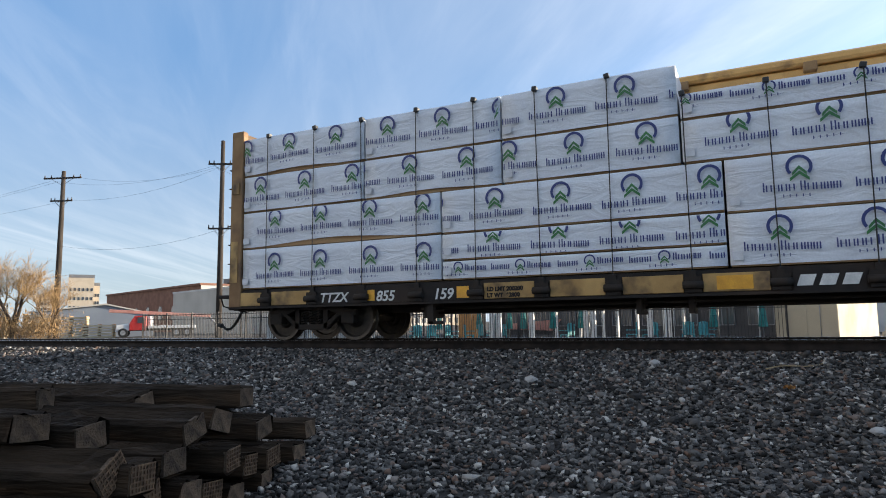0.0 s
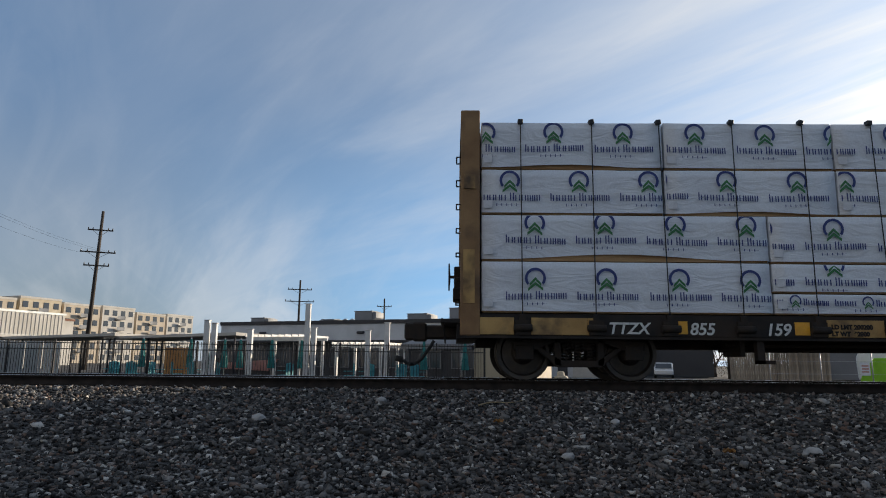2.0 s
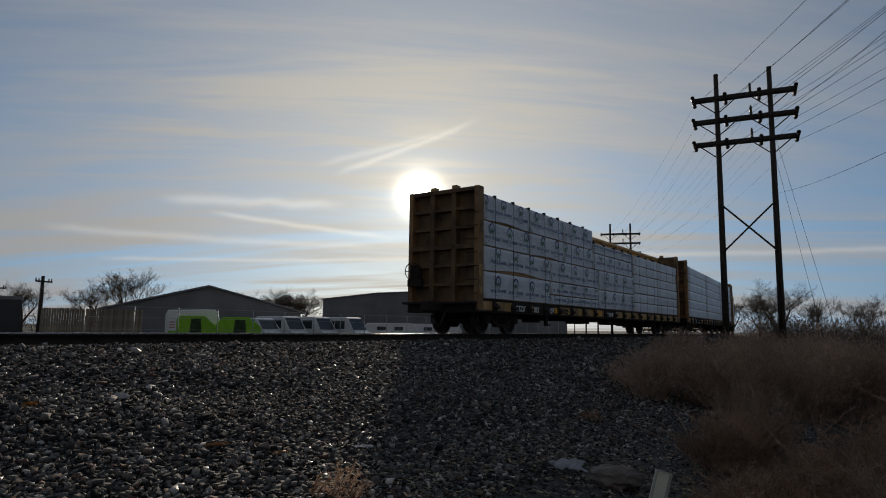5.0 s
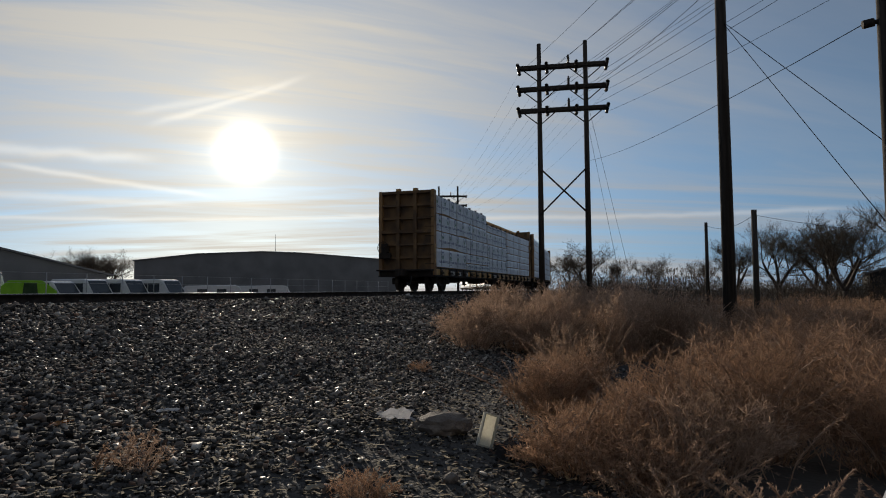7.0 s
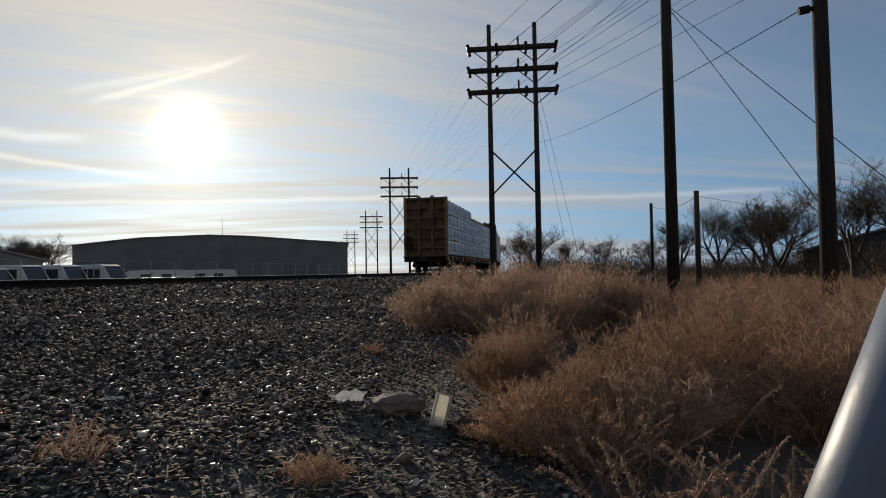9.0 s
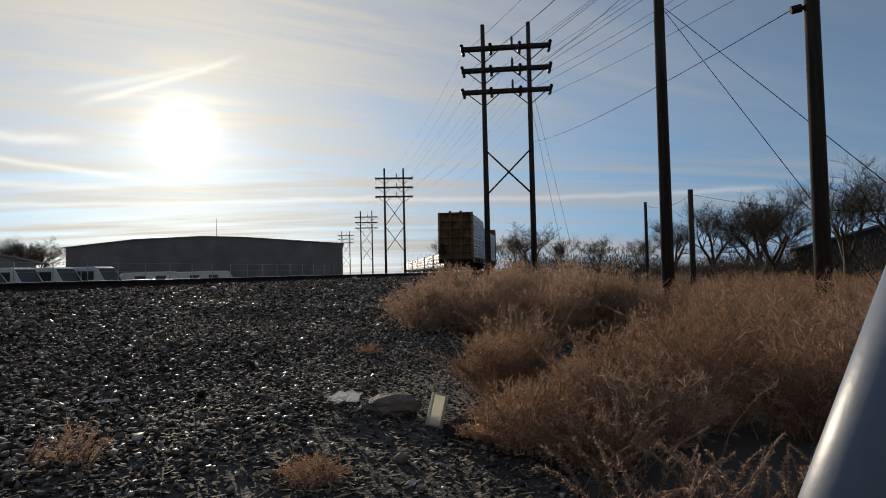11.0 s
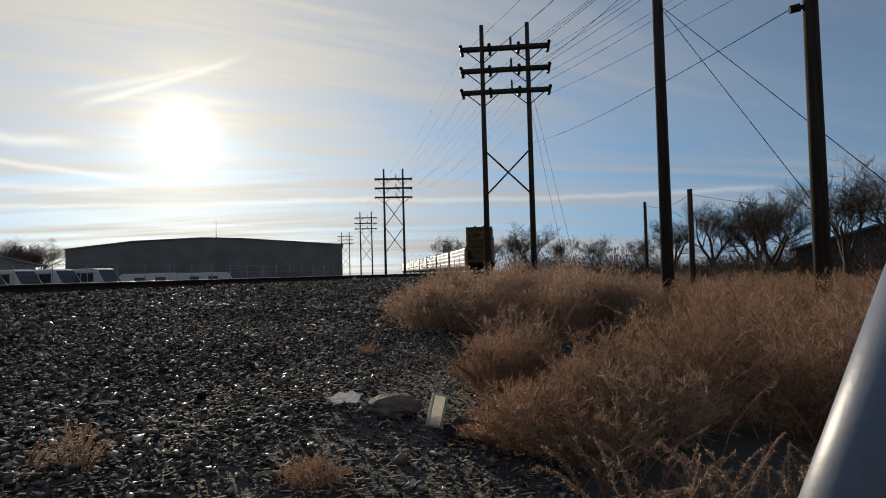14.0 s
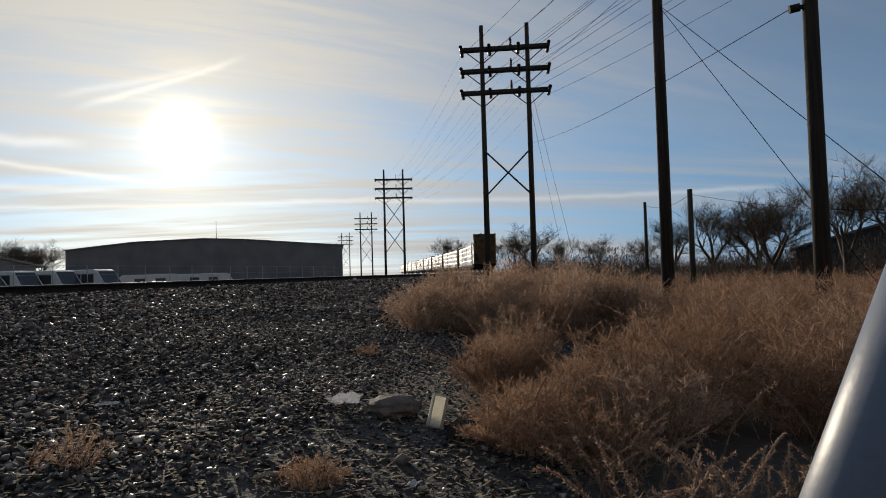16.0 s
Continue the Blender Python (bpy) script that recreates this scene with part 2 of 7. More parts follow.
M = {
    "ground": mat("gravel_soil", (0.05, 0.046, 0.043), (0.025, 0.024, 0.023), rough=0.95, scale=0.7, fine=28, bump=0.9, dirt=(0.055, 0.046, 0.037), dirt_scale=0.25),
    "stone": stone_mat(),
    "rail": mat("rail_steel", (0.035, 0.026, 0.02), (0.02, 0.016, 0.014), rough=0.85, scale=6, spec=0.2),
    "rail_top": mat("polished_rail", (0.55, 0.54, 0.52), (0.42, 0.41, 0.4), rough=0.28, metal=1.0, scale=9, bump=0.03),
    "tie": mat("creosote_wood", (0.038, 0.026, 0.017), (0.012, 0.0095, 0.0075), rough=0.95, scale=7, fine=30, bump=1.0, stretch=(0.22, 1.6, 1.6), vary=0.5,
               dirt=(0.085, 0.05, 0.027), dirt_scale=2.6, dirt_range=(0.55, 0.72), spec=0.12),
    "tie_end": mat("weathered_end_grain", (0.13, 0.088, 0.055), (0.055, 0.038, 0.026), rough=0.95, scale=12, fine=70, bump=0.7, vary=0.35),
    "plate": mat("rusty_nail_plate", (0.2, 0.13, 0.08), (0.1, 0.065, 0.045), rough=0.7, metal=0.4, scale=20),
    "yellow": mat("freight_yellow", (0.58, 0.36, 0.12), (0.4, 0.235, 0.08), rough=0.62, scale=2.0, fine=70, bump=0.12, dirt=(0.09, 0.055, 0.03),
                  dirt_scale=2.4, dirt_range=(0.45, 0.68)),
    "rust": mat("rusty_yellow", (0.2, 0.115, 0.045), (0.12, 0.07, 0.035), rough=0.75, scale=1.6, fine=60, bump=0.2, dirt=(0.06, 0.04, 0.028), dirt_scale=1.8,
                dirt_range=(0.45, 0.7)),
    "tan_post": mat("faded_tan_post_paint", (0.33, 0.19, 0.075), (0.22, 0.12, 0.055), rough=0.7, scale=1.7, fine=60, bump=0.2, dirt=(0.08, 0.05, 0.032), dirt_scale=1.6,
                    dirt_range=(0.5, 0.72)),
    "chord": mat("orange_beam_paint", (0.78, 0.44, 0.14), (0.62, 0.34, 0.1), rough=0.6, scale=2.0, fine=50, dirt=(0.22, 0.11, 0.04), dirt_scale=3, dirt_range=(0.55, 0.75)),
    "bright": mat("reflective_yellow", (0.85, 0.42, 0.03), (0.7, 0.33, 0.03), rough=0.45, scale=6),
    "black": mat("black_car_paint", (0.022, 0.02, 0.02), (0.04, 0.034, 0.03), rough=0.75, scale=3, dirt=(0.05, 0.036, 0.028), spec=0.15),
    "iron": mat("dark_truck_iron", (0.028, 0.025, 0.023), (0.05, 0.038, 0.03), rough=0.8, metal=0.1, scale=7, bump=0.2, spec=0.2),
    "wheel": mat("rolling_wheel_steel", (0.05, 0.045, 0.042), (0.09, 0.075, 0.06), rough=0.5, metal=0.7, scale=8),
    "wrap": wrap_mat(),
    "blue": mat("print_blue", (0.02, 0.035, 0.17), (0.03, 0.05, 0.2), rough=0.5, scale=3, bump=0),
    "green": mat("print_green", (0.03, 0.16, 0.05), (0.04, 0.2, 0.06), rough=0.5, scale=3, bump=0),
    "lumber": mat("sawn_lumber", (0.48, 0.30, 0.14), (0.36, 0.2, 0.09), rough=0.8, scale=3, fine=30, stretch=(0.3, 2, 6), bump=0.3),
    "strap": mat("black_strap", (0.015, 0.015, 0.016), rough=0.5, scale=20),
    "white": mat("white_lettering", (0.75, 0.75, 0.72), (0.6, 0.6, 0.58), rough=0.6, scale=9),
    "pole": mat("weathered_pole_wood", (0.06, 0.046, 0.036), (0.032, 0.025, 0.02), rough=0.92, scale=3, fine=40, stretch=(3, 3, 0.2), bump=0.5),
    "wire": mat("cable", (0.02, 0.02, 0.022), rough=1.0, scale=5, bump=0, spec=0.0),
    "porcelain": mat("brown_insulator", (0.06, 0.045, 0.04), (0.1, 0.08, 0.07), rough=0.35, scale=9),
    "galv": mat("galvanised_steel", (0.42, 0.43, 0.44), (0.3, 0.31, 0.32), rough=0.5, metal=0.7, scale=5),
    "post": mat("white_paint", (0.74, 0.73, 0.70), (0.62, 0.61, 0.58), rough=0.6, scale=2.5, dirt=(0.4, 0.37, 0.33), dirt_range=(0.6, 0.8)),
    "stucco": mat("painted_block_wall", (0.66, 0.67, 0.68), (0.57, 0.58, 0.59), rough=0.85, scale=0.7, fine=18, bump=0.25, dirt=(0.42, 0.41, 0.4), dirt_scale=0.5,
                  dirt_range=(0.58, 0.8)),
    "cream": mat("cream_siding", (0.52, 0.44, 0.31), (0.45, 0.38, 0.27), rough=0.75, scale=0.6, fine=20, bump=0.15, dirt=(0.4, 0.36, 0.3), dirt_scale=0.8, dirt_range=(0.6, 0.8)),
    "tan": mat("tan_stucco", (0.55, 0.47, 0.37), (0.47, 0.4, 0.31), rough=0.9, scale=0.3, fine=9),
    "palewall": mat("pale_render", (0.56, 0.53, 0.48), (0.48, 0.455, 0.41), rough=0.9, scale=0.3, fine=9),
    "brick": mat("brick_wall", (0.27, 0.13, 0.085), (0.2, 0.1, 0.07), rough=0.92, scale=1.2, fine=14, bump=0.4),
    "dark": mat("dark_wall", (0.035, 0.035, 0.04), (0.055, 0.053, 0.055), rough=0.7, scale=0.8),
    "greywall": mat("grey_metal_wall", (0.2, 0.205, 0.215), (0.15, 0.155, 0.165), rough=0.65, scale=0.4, fine=12),
    "slate": mat("blue_grey_siding", (0.24, 0.28, 0.33), (0.19, 0.22, 0.27), rough=0.7, scale=0.6),
    "roof": mat("roof_sheet", (0.2, 0.2, 0.21), (0.14, 0.14, 0.15), rough=0.6, scale=0.5),
    "glass": mat("window_glass", (0.04, 0.05, 0.06), (0.06, 0.07, 0.085), rough=0.12, scale=0.8, bump=0),
    "fence": mat("black_fence_iron", (0.02, 0.02, 0.022), rough=0.5, metal=0.3, scale=6),
    "panel": mat("pale_sheet_panel", (0.6, 0.61, 0.6), (0.5, 0.51, 0.5), rough=0.55, metal=0.2, scale=0.8, vary=0.12),
    "teal": mat("teal_canvas", (0.02, 0.2, 0.19), (0.015, 0.14, 0.14), rough=0.85, scale=5),
    "teal_seat": mat("teal_plastic", (0.05, 0.32, 0.36), (0.04, 0.25, 0.29), rough=0.5, scale=5),
    "red": mat("red_vehicle_paint", (0.5, 0.035, 0.03), (0.4, 0.03, 0.028), rough=0.35, scale=2),
    "vehicle": mat("white_vehicle_paint", (0.72, 0.73, 0.74), (0.65, 0.66, 0.67), rough=0.3, scale=1.5, bump=0.02),
    "tyre": mat("tyre_rubber", (0.02, 0.02, 0.02), rough=0.85, scale=10),
    "lime_dark": mat("dark_green_fabric", (0.03, 0.07, 0.02), (0.02, 0.05, 0.015), rough=0.8, scale=2),
    "fencewood": mat("weathered_fence_slat", (0.3, 0.25, 0.19), (0.22, 0.18, 0.135), rough=0.9, scale=2, vary=0.25),
    "lime": mat("lime_green_fabric", (0.25, 0.55, 0.02), (0.2, 0.46, 0.02), rough=0.7, scale=2),
    "bark": mat("tree_bark", (0.10, 0.075, 0.055), (0.06, 0.045, 0.035), rough=0.95, scale=3, fine=30, bump=0.6),
    "twig": mat("bare_twigs", (0.13, 0.095, 0.065), (0.08, 0.06, 0.042), rough=0.95, scale=3, bump=0, island=0.3),
    "brush": mat("tangled_brush", (0.22, 0.165, 0.125), (0.13, 0.1, 0.08), rough=0.95, scale=3, bump=0, island=0.4),
    # bare twigs again, with the gold of the low sun put into the colour
    "sunlit_twig": mat("sunlit_twigs", (0.34, 0.22, 0.1), (0.24, 0.15, 0.07), rough=0.95, scale=3, bump=0, island=0.3),
    "boulder": mat("sandy_rock", (0.2, 0.165, 0.135), (0.13, 0.105, 0.09), rough=0.9, scale=6, fine=45, bump=0.8),
    "paper": mat("white_paper", (0.72, 0.73, 0.76), (0.62, 0.63, 0.66), rough=0.7, scale=9, bump=0.1),
    "scrap": mat("pale_scrap", (0.5, 0.47, 0.4), (0.35, 0.31, 0.25), rough=0.8, scale=9),
    "straw": mat("dry_straw", (0.36, 0.27, 0.15), (0.25, 0.18, 0.1), rough=0.9, scale=9, bump=0, island=0.4),
    "leaf": mat("fallen_leaf", (0.45, 0.24, 0.07), (0.33, 0.16, 0.05), rough=0.7, scale=30),
    "rubber": mat("black_plastic_sheet", (0.015, 0.015, 0.017), (0.03, 0.03, 0.03), rough=0.4, scale=6),
    "guard": mat("pale_guard_tube", (0.17, 0.2, 0.26), (0.14, 0.17, 0.22), rough=0.48, scale=3, bump=0.03, dirt=(0.22, 0.24, 0.27), dirt_range=(0.6, 0.85)),
    "pink": mat("faded_banner", (0.5, 0.24, 0.2), (0.42, 0.2, 0.17), rough=0.8, scale=2),
    "orange": mat("orange_wood_door", (0.42, 0.2, 0.06), (0.34, 0.16, 0.05), rough=0.7, scale=4),
    "concrete": mat("pale_concrete", (0.4, 0.39, 0.37), (0.32, 0.31, 0.3), rough=0.9, scale=0.8, fine=20),
}


def weed_mat(name, a, b):
    """Dry weed: thin stems that let some light through."""
    m = mat(name, a, b, rough=0.85, scale=1.2, fine=60, bump=0, island=0.45)
    nt = m.node_tree
    p = nt.nodes["Principled BSDF"]
    t = nt.nodes.new("ShaderNodeBsdfTranslucent")
    nt.links.new(p.inputs["Base Color"].links[0].from_socket, t.inputs[0])
    mx = nt.nodes.new("ShaderNodeMixShader")
    mx.inputs[0].default_value = 0.5
    nt.links.new(p.outputs[0], mx.inputs[1])
    nt.links.new(t.outputs[0], mx.inputs[2])
    nt.links.new(mx.outputs[0], nt.nodes["Material Output"].inputs[0])
    return m


M["weed"] = weed_mat("dry_weed", (0.46, 0.29, 0.19), (0.23, 0.14, 0.09))
M["thin_plastic"] = weed_mat("thin_pale_plastic", (0.8, 0.78, 0.7), (0.72, 0.7, 0.62))
M["weed_pale"] = weed_mat("pale_weed", (0.55, 0.385, 0.28), (0.32, 0.215, 0.15))
M["thin_paper"] = weed_mat("thin_white_paper", (0.82, 0.83, 0.86), (0.74, 0.75, 0.8))
M["thin_chip"] = weed_mat("thin_pale_chip", (0.72, 0.68, 0.6), (0.5, 0.45, 0.36))
M["boom"] = mat("faded_boom_paint", (0.62, 0.30, 0.24), (0.52, 0.24, 0.19), rough=0.55, scale=2)

# ---------------------------------------------------------------- mesh helpers


def box(bm, x0, x1, y0, y1, z0, z1, m=None):
    vs = [bm.verts.new(m @ Vector(c) if m else c) for c in ((x0, y0, z0), (x1, y0, z0), (x1, y1, z0), (x0, y1, z0),
                                                           (x0, y0, z1), (x1, y0, z1), (x1, y1, z1), (x0, y1, z1))]
    for f in ((3, 2, 1, 0), (4, 5, 6, 7), (0, 1, 5, 4), (1, 2, 6, 5), (2, 3, 7, 6), (3, 0, 4, 7)):
        bm.faces.new([vs[k] for k in f])
    return vs


def tube(bm, a, b, r0, r1=None, n=8, caps=True):
    a, b = Vector(a), Vector(b)
    r1 = r0 if r1 is None else r1
    d = (b - a).normalized()
    u = d.orthogonal().normalized()
    w = d.cross(u)
    rings = []
    for c, r in ((a, r0), (b, r1)):
        rings.append([bm.verts.new(c + (u * math.cos(6.28319 * k / n) + w * math.sin(6.28319 * k / n)) * r) for k in range(n)])
    for k in range(n):
        f = bm.faces.new((rings[0][k], rings[0][(k + 1) % n], rings[1][(k + 1) % n], rings[1][k]))
        f.smooth = n > 5
    if caps:
        bm.faces.new(rings[0][::-1])
        bm.faces.new(rings[1])


def prism(bm, pts, y0, y1, m=None):
    """A profile in x, z drawn out along y."""
    a = [bm.verts.new(m @ Vector((x, y0, z)) if m else (x, y0, z)) for x, z in pts]
    b = [bm.verts.new(m @ Vector((x, y1, z)) if m else (x, y1, z)) for x, z in pts]
    n = len(pts)
    bm.faces.new(a)
    bm.faces.new(b[::-1])
    for k in range(n):
        bm.faces.new((a[k], b[k], b[(k + 1) % n], a[(k + 1) % n]))


def mesh_of(name, bm, material, bevel=0.0):
    if bevel:
        bmesh.ops.bevel(bm, geom=list(bm.edges), offset=bevel, segments=1, affect="EDGES", clamp_overlap=True)
    bmesh.ops.recalc_face_normals(bm, faces=list(bm.faces))
    me = bpy.data.meshes.new(name)
    bm.to_mesh(me)
    bm.free()
    me.materials.append(material)
    return me


def part(name, bm, material, parent=None, label="", at=None, bevel=0.0):
    me = bm if isinstance(bm, bpy.types.Mesh) else mesh_of(name, bm, material, bevel)
    ob = new(name, me)
    ob.parent = parent
    if at is not None:
        ob.matrix_basis = at
    return tagged(ob, label)


def thing(name, label, category, at=None, group="", kind=""):
    ob = tagged(new(name), label, category, group, kind)
    if at is not None:
        ob.matrix_basis = at
    return ob


def raw_mesh(name, verts, faces, material, smooth=False):
    """One mesh from numpy arrays; faces all of one size."""
    me = bpy.data.meshes.new(name)
    verts, faces = np.asarray(verts, np.float32), np.asarray(faces, np.int32)
    k = faces.shape[1]
    me.vertices.add(len(verts))
    me.vertices.foreach_set("co", verts.ravel())
    me.loops.add(faces.size)
    me.loops.foreach_set("vertex_index", faces.ravel())
    me.polygons.add(len(faces))
    me.polygons.foreach_set("loop_start", np.arange(0, faces.size, k, dtype=np.int32))
    me.polygons.foreach_set("loop_total", np.full(len(faces), k, np.int32))
    if smooth:
        me.polygons.foreach_set("use_smooth", np.ones(len(faces), bool))
    me.update()
    me.validate()
    me.materials.append(material)
    return me


# ---------------------------------------------------------------- track line and ground
TRACK_Y, CURVE_X, CURVE_R, CURVE_END = 11.45, 34.0, 240.0, 0.385


def on_track(s):
    """Place and heading (radians) of the track's middle at s metres along it; straight, a left curve, straight again."""
    if s <= CURVE_X:
        return s, TRACK_Y, 0.0
    a = min((s - CURVE_X) / CURVE_R, CURVE_END)
    rest = s - CURVE_X - a * CURVE_R
    return CURVE_X + CURVE_R * math.sin(a) + rest * math.cos(a), TRACK_Y + CURVE_R * (1 - math.cos(a)) + rest * math.sin(a), a


def off_track(x, y):
    """Distance from the track's middle, positive on the far side (arrays)."""
    cx, cy = CURVE_X, TRACK_Y + CURVE_R
    ex, ey, ea = on_track(CURVE_X + CURVE_R * CURVE_END)
    along = (x - ex) * math.cos(ea) + (y - ey) * math.sin(ea)
    tail = -(x - ex) * math.sin(ea) + (y - ey) * math.cos(ea)
    q = np.where(x < cx, y - TRACK_Y, CURVE_R - np.hypot(x - cx, y - cy))
    return np.where((along > 0) & (x > cx), tail, q)


def ground_z(x, y):
    q = off_track(np.asarray(x, float), np.asarray(y, float))
    z = np.interp(q, [-40, -13, -9.6, -5.5, -2.0, -1.5, 1.5, 2.0, 4.5, 9], [-1.3, -1.28, -1.16, -0.70, -0.27, -0.2, -0.2, -0.25, -0.75, -0.85])
    z = z - 0.5 * np.clip((np.asarray(x, float) - 20) / 25, 0, 1) * np.clip((q - 6) / 10, 0, 1)
    amp = np.interp(np.abs(q), [1.4, 2.2, 6], [0.0, 0.02, 0.05])
    return z + amp * (np.sin(x * 1.3 + 2 * np.sin(y * 0.9)) * 0.5 + np.sin(y * 2.1 + x * 0.6) * 0.4)


def build_ground():
    def axis(lo, hi, step, far, n):
        core = np.arange(lo, hi + step / 2, step)
        out = np.geomspace(step * 2, far, n)
        return np.concatenate([lo - out[::-1], core, hi + out])
    xs, ys = axis(-14, 46, 0.4, 2600, 26), axis(-8, 24, 0.4, 2600, 30)
    X, Y = np.meshgrid(xs, ys, indexing="ij")
    Z = ground_z(X, Y)
    nx, ny = X.shape
    idx = np.arange(nx * ny).reshape(nx, ny)
    f = np.stack([idx[:-1, :-1], idx[1:, :-1], idx[1:, 1:], idx[:-1, 1:]], -1).reshape(-1, 4)
    me = raw_mesh("ground", np.stack([X, Y, Z], -1).reshape(-1, 3), f, M["ground"], smooth=True)
    tagged(new("ground", me), "dark gravelly soil beside the railway", "ground", kind="structure")


build_ground()


def build_track():
    ss = [-400, -200, -100, -50, -20, 0, 20] + [34 + 6 * k for k in range(62)]
    profile = [(-0.07, -0.17), (0.07, -0.17), (0.07, -0.155), (0.012, -0.13), (0.012, -0.045), (0.036, -0.035), (0.036, -0.004),
               (0.028, 0.0), (-0.028, 0.0), (-0.036, -0.004), (-0.036, -0.035), (-0.012, -0.045), (-0.012, -0.13), (-0.07, -0.155)]
    track = thing("railway_track", "steel rails on timber sleepers in grey ballast", "railway track", kind="structure")
    for side in (-0.755, 0.755):
        verts = []
        for s in ss:
            x, y, a = on_track(s)
            for o, z in profile:
                verts.append((x - math.sin(a) * (side + o), y + math.cos(a) * (side + o), z))
        n = len(profile)
        faces = [(r * n + k, r * n + (k + 1) % n, (r + 1) * n + (k + 1) % n, (r + 1) * n + k) for r in range(len(ss) - 1) for k in range(n)]
        me = raw_mesh("rail", verts, faces, M["rail"])
        me.materials.append(M["rail_top"])
        for i, p in enumerate(me.polygons):
            if i % n in (6, 7, 8):
                p.material_index = 1
        part("rail", me, None, track)
    bm = bmesh.new()
    box(bm, -0.115, 0.115, -1.3, 1.3, -0.36, -0.175)
    me = mesh_of("sleeper", bm, M["tie"], 0.01)
    for k in range(150):
        x, y, a = on_track(-16 + k * 0.52)
        part("sleeper", me, None, track, at=pose(x, y, 0, 0, 0, math.degrees(a)))


build_track()


def build_ballast():
    """Loose crushed stones, thick where the camera stands and thinner further off."""
    rng = np.random.default_rng(4)
    base = bmesh.new()
    bmesh.ops.create_cube(base, size=1.25)
    bmesh.ops.triangulate(base, faces=list(base.faces))
    bv = np.array([v.co for v in base.verts])
    bf = np.array([[v.index for v in f.verts] for f in base.faces])
    base.free()
    forms = []
    for k in range(40):
        d = bv * (1 + rng.normal(0, 0.12, (len(bv), 1))) + rng.normal(0, 0.2, bv.shape)
        forms.append(d * np.array([1.15, rng.uniform(0.6, 1.0), rng.uniform(0.35, 0.75)]))
    forms = np.array(forms)
    spots = []

    def scatter(x0, x1, y0, y1, per, lo, hi):
        n = int((x1 - x0) * (y1 - y0) * per)
        spots.append(np.stack([rng.uniform(x0, x1, n), rng.uniform(y0, y1, n), rng.uniform(lo, hi, n) * rng.choice([1, 1, 1, 1.35], n)], 1))

    scatter(-9, 4, 3.0, 6.5, 760, 0.014, 0.031)
    scatter(4, 10, 2.3, 6.5, 640, 0.011, 0.026)
    scatter(-13, 12, 6.5, 10.5, 440, 0.018, 0.034)
    scatter(-22, -13, 6.5, 10.5, 130, 0.024, 0.04)
    scatter(-13, 14, 10.9, 12.1, 120, 0.022, 0.036)
    scatter(12, 22, 2.2, 10.5, 170, 0.022, 0.038)
    scatter(10, 13, 1.6, 6.5, 280, 0.018, 0.034)
    scatter(22, 42, 3.5, 11.5, 70, 0.028, 0.046)
    scatter(2.2, 10, 0.2, 3.2, 420, 0.007, 0.019)
    scatter(2.2, 4, 2.3, 3.0, 500, 0.010, 0.024)
    P = np.concatenate(spots)
    P = P[off_track(P[:, 0], P[:, 1]) < 0.62]
    big = rng.random(len(P)) < 0.012
    P[big, 2] *= 1.9
    n = len(P)
    ang, tilt = rng.uniform(0, 6.283, n), rng.normal(0, 0.45, n)
    v = forms[rng.integers(0, len(forms), n)] * P[:, 2][:, None, None]
    c, s = np.cos(tilt)[:, None], np.sin(tilt)[:, None]
    v = np.stack([v[..., 0] * c - v[..., 2] * s, v[..., 1], v[..., 0] * s + v[..., 2] * c], -1)
    c, s = np.cos(ang)[:, None], np.sin(ang)[:, None]
    v = np.stack([v[..., 0] * c - v[..., 1] * s, v[..., 0] * s + v[..., 1] * c, v[..., 2]], -1)
    z = ground_z(P[:, 0], P[:, 1]) + P[:, 2] * rng.uniform(0.0, 0.75, n)
    v += np.stack([P[:, 0], P[:, 1], z], -1)[:, None, :]
    f = bf[None] + (np.arange(n) * len(bv))[:, None, None]
    me = raw_mesh("ballast_stones", v.reshape(-1, 3), f.reshape(-1, 3), M["stone"])
    tagged(new("ballast_stones", me), "loose grey crushed stone ballast sloping from the track", "gravel", kind="stuff")


build_ballast()

# ---------------------------------------------------------------- the train
CAR_LEN, PITCH = 22.9, 24.7            # over the bulkheads, coupler to coupler
SIDE = 1.33                            # half width of the load
TRUCKS = (-CAR_LEN / 2 + 2.0, CAR_LEN / 2 - 2.0)
WHEEL_R = 0.455


def letter_mesh(text, size, material, shear=0.0):
    cu = bpy.data.curves.new("lettering", "FONT")
    cu.body, cu.size, cu.extrude, cu.shear, cu.align_x, cu.align_y = text, size, 0.002, shear, "LEFT", "BOTTOM_BASELINE"
    cu.offset = 0.006
    ob = bpy.data.objects.new("lettering", cu)
    me = bpy.data.meshes.new_from_object(ob)
    bpy.data.objects.remove(ob)
    me.materials.clear()
    me.materials.append(material)
    return me


def build_wheelset(parent, x):
    ws = part("wheelset", axle_mesh, None, parent, at=pose(x, 0, WHEEL_R))
    for side in (-0.755, 0.755):
        part("wheel", wheel_meshes[side > 0], None, ws, at=pose(0, side, 0))
    return ws


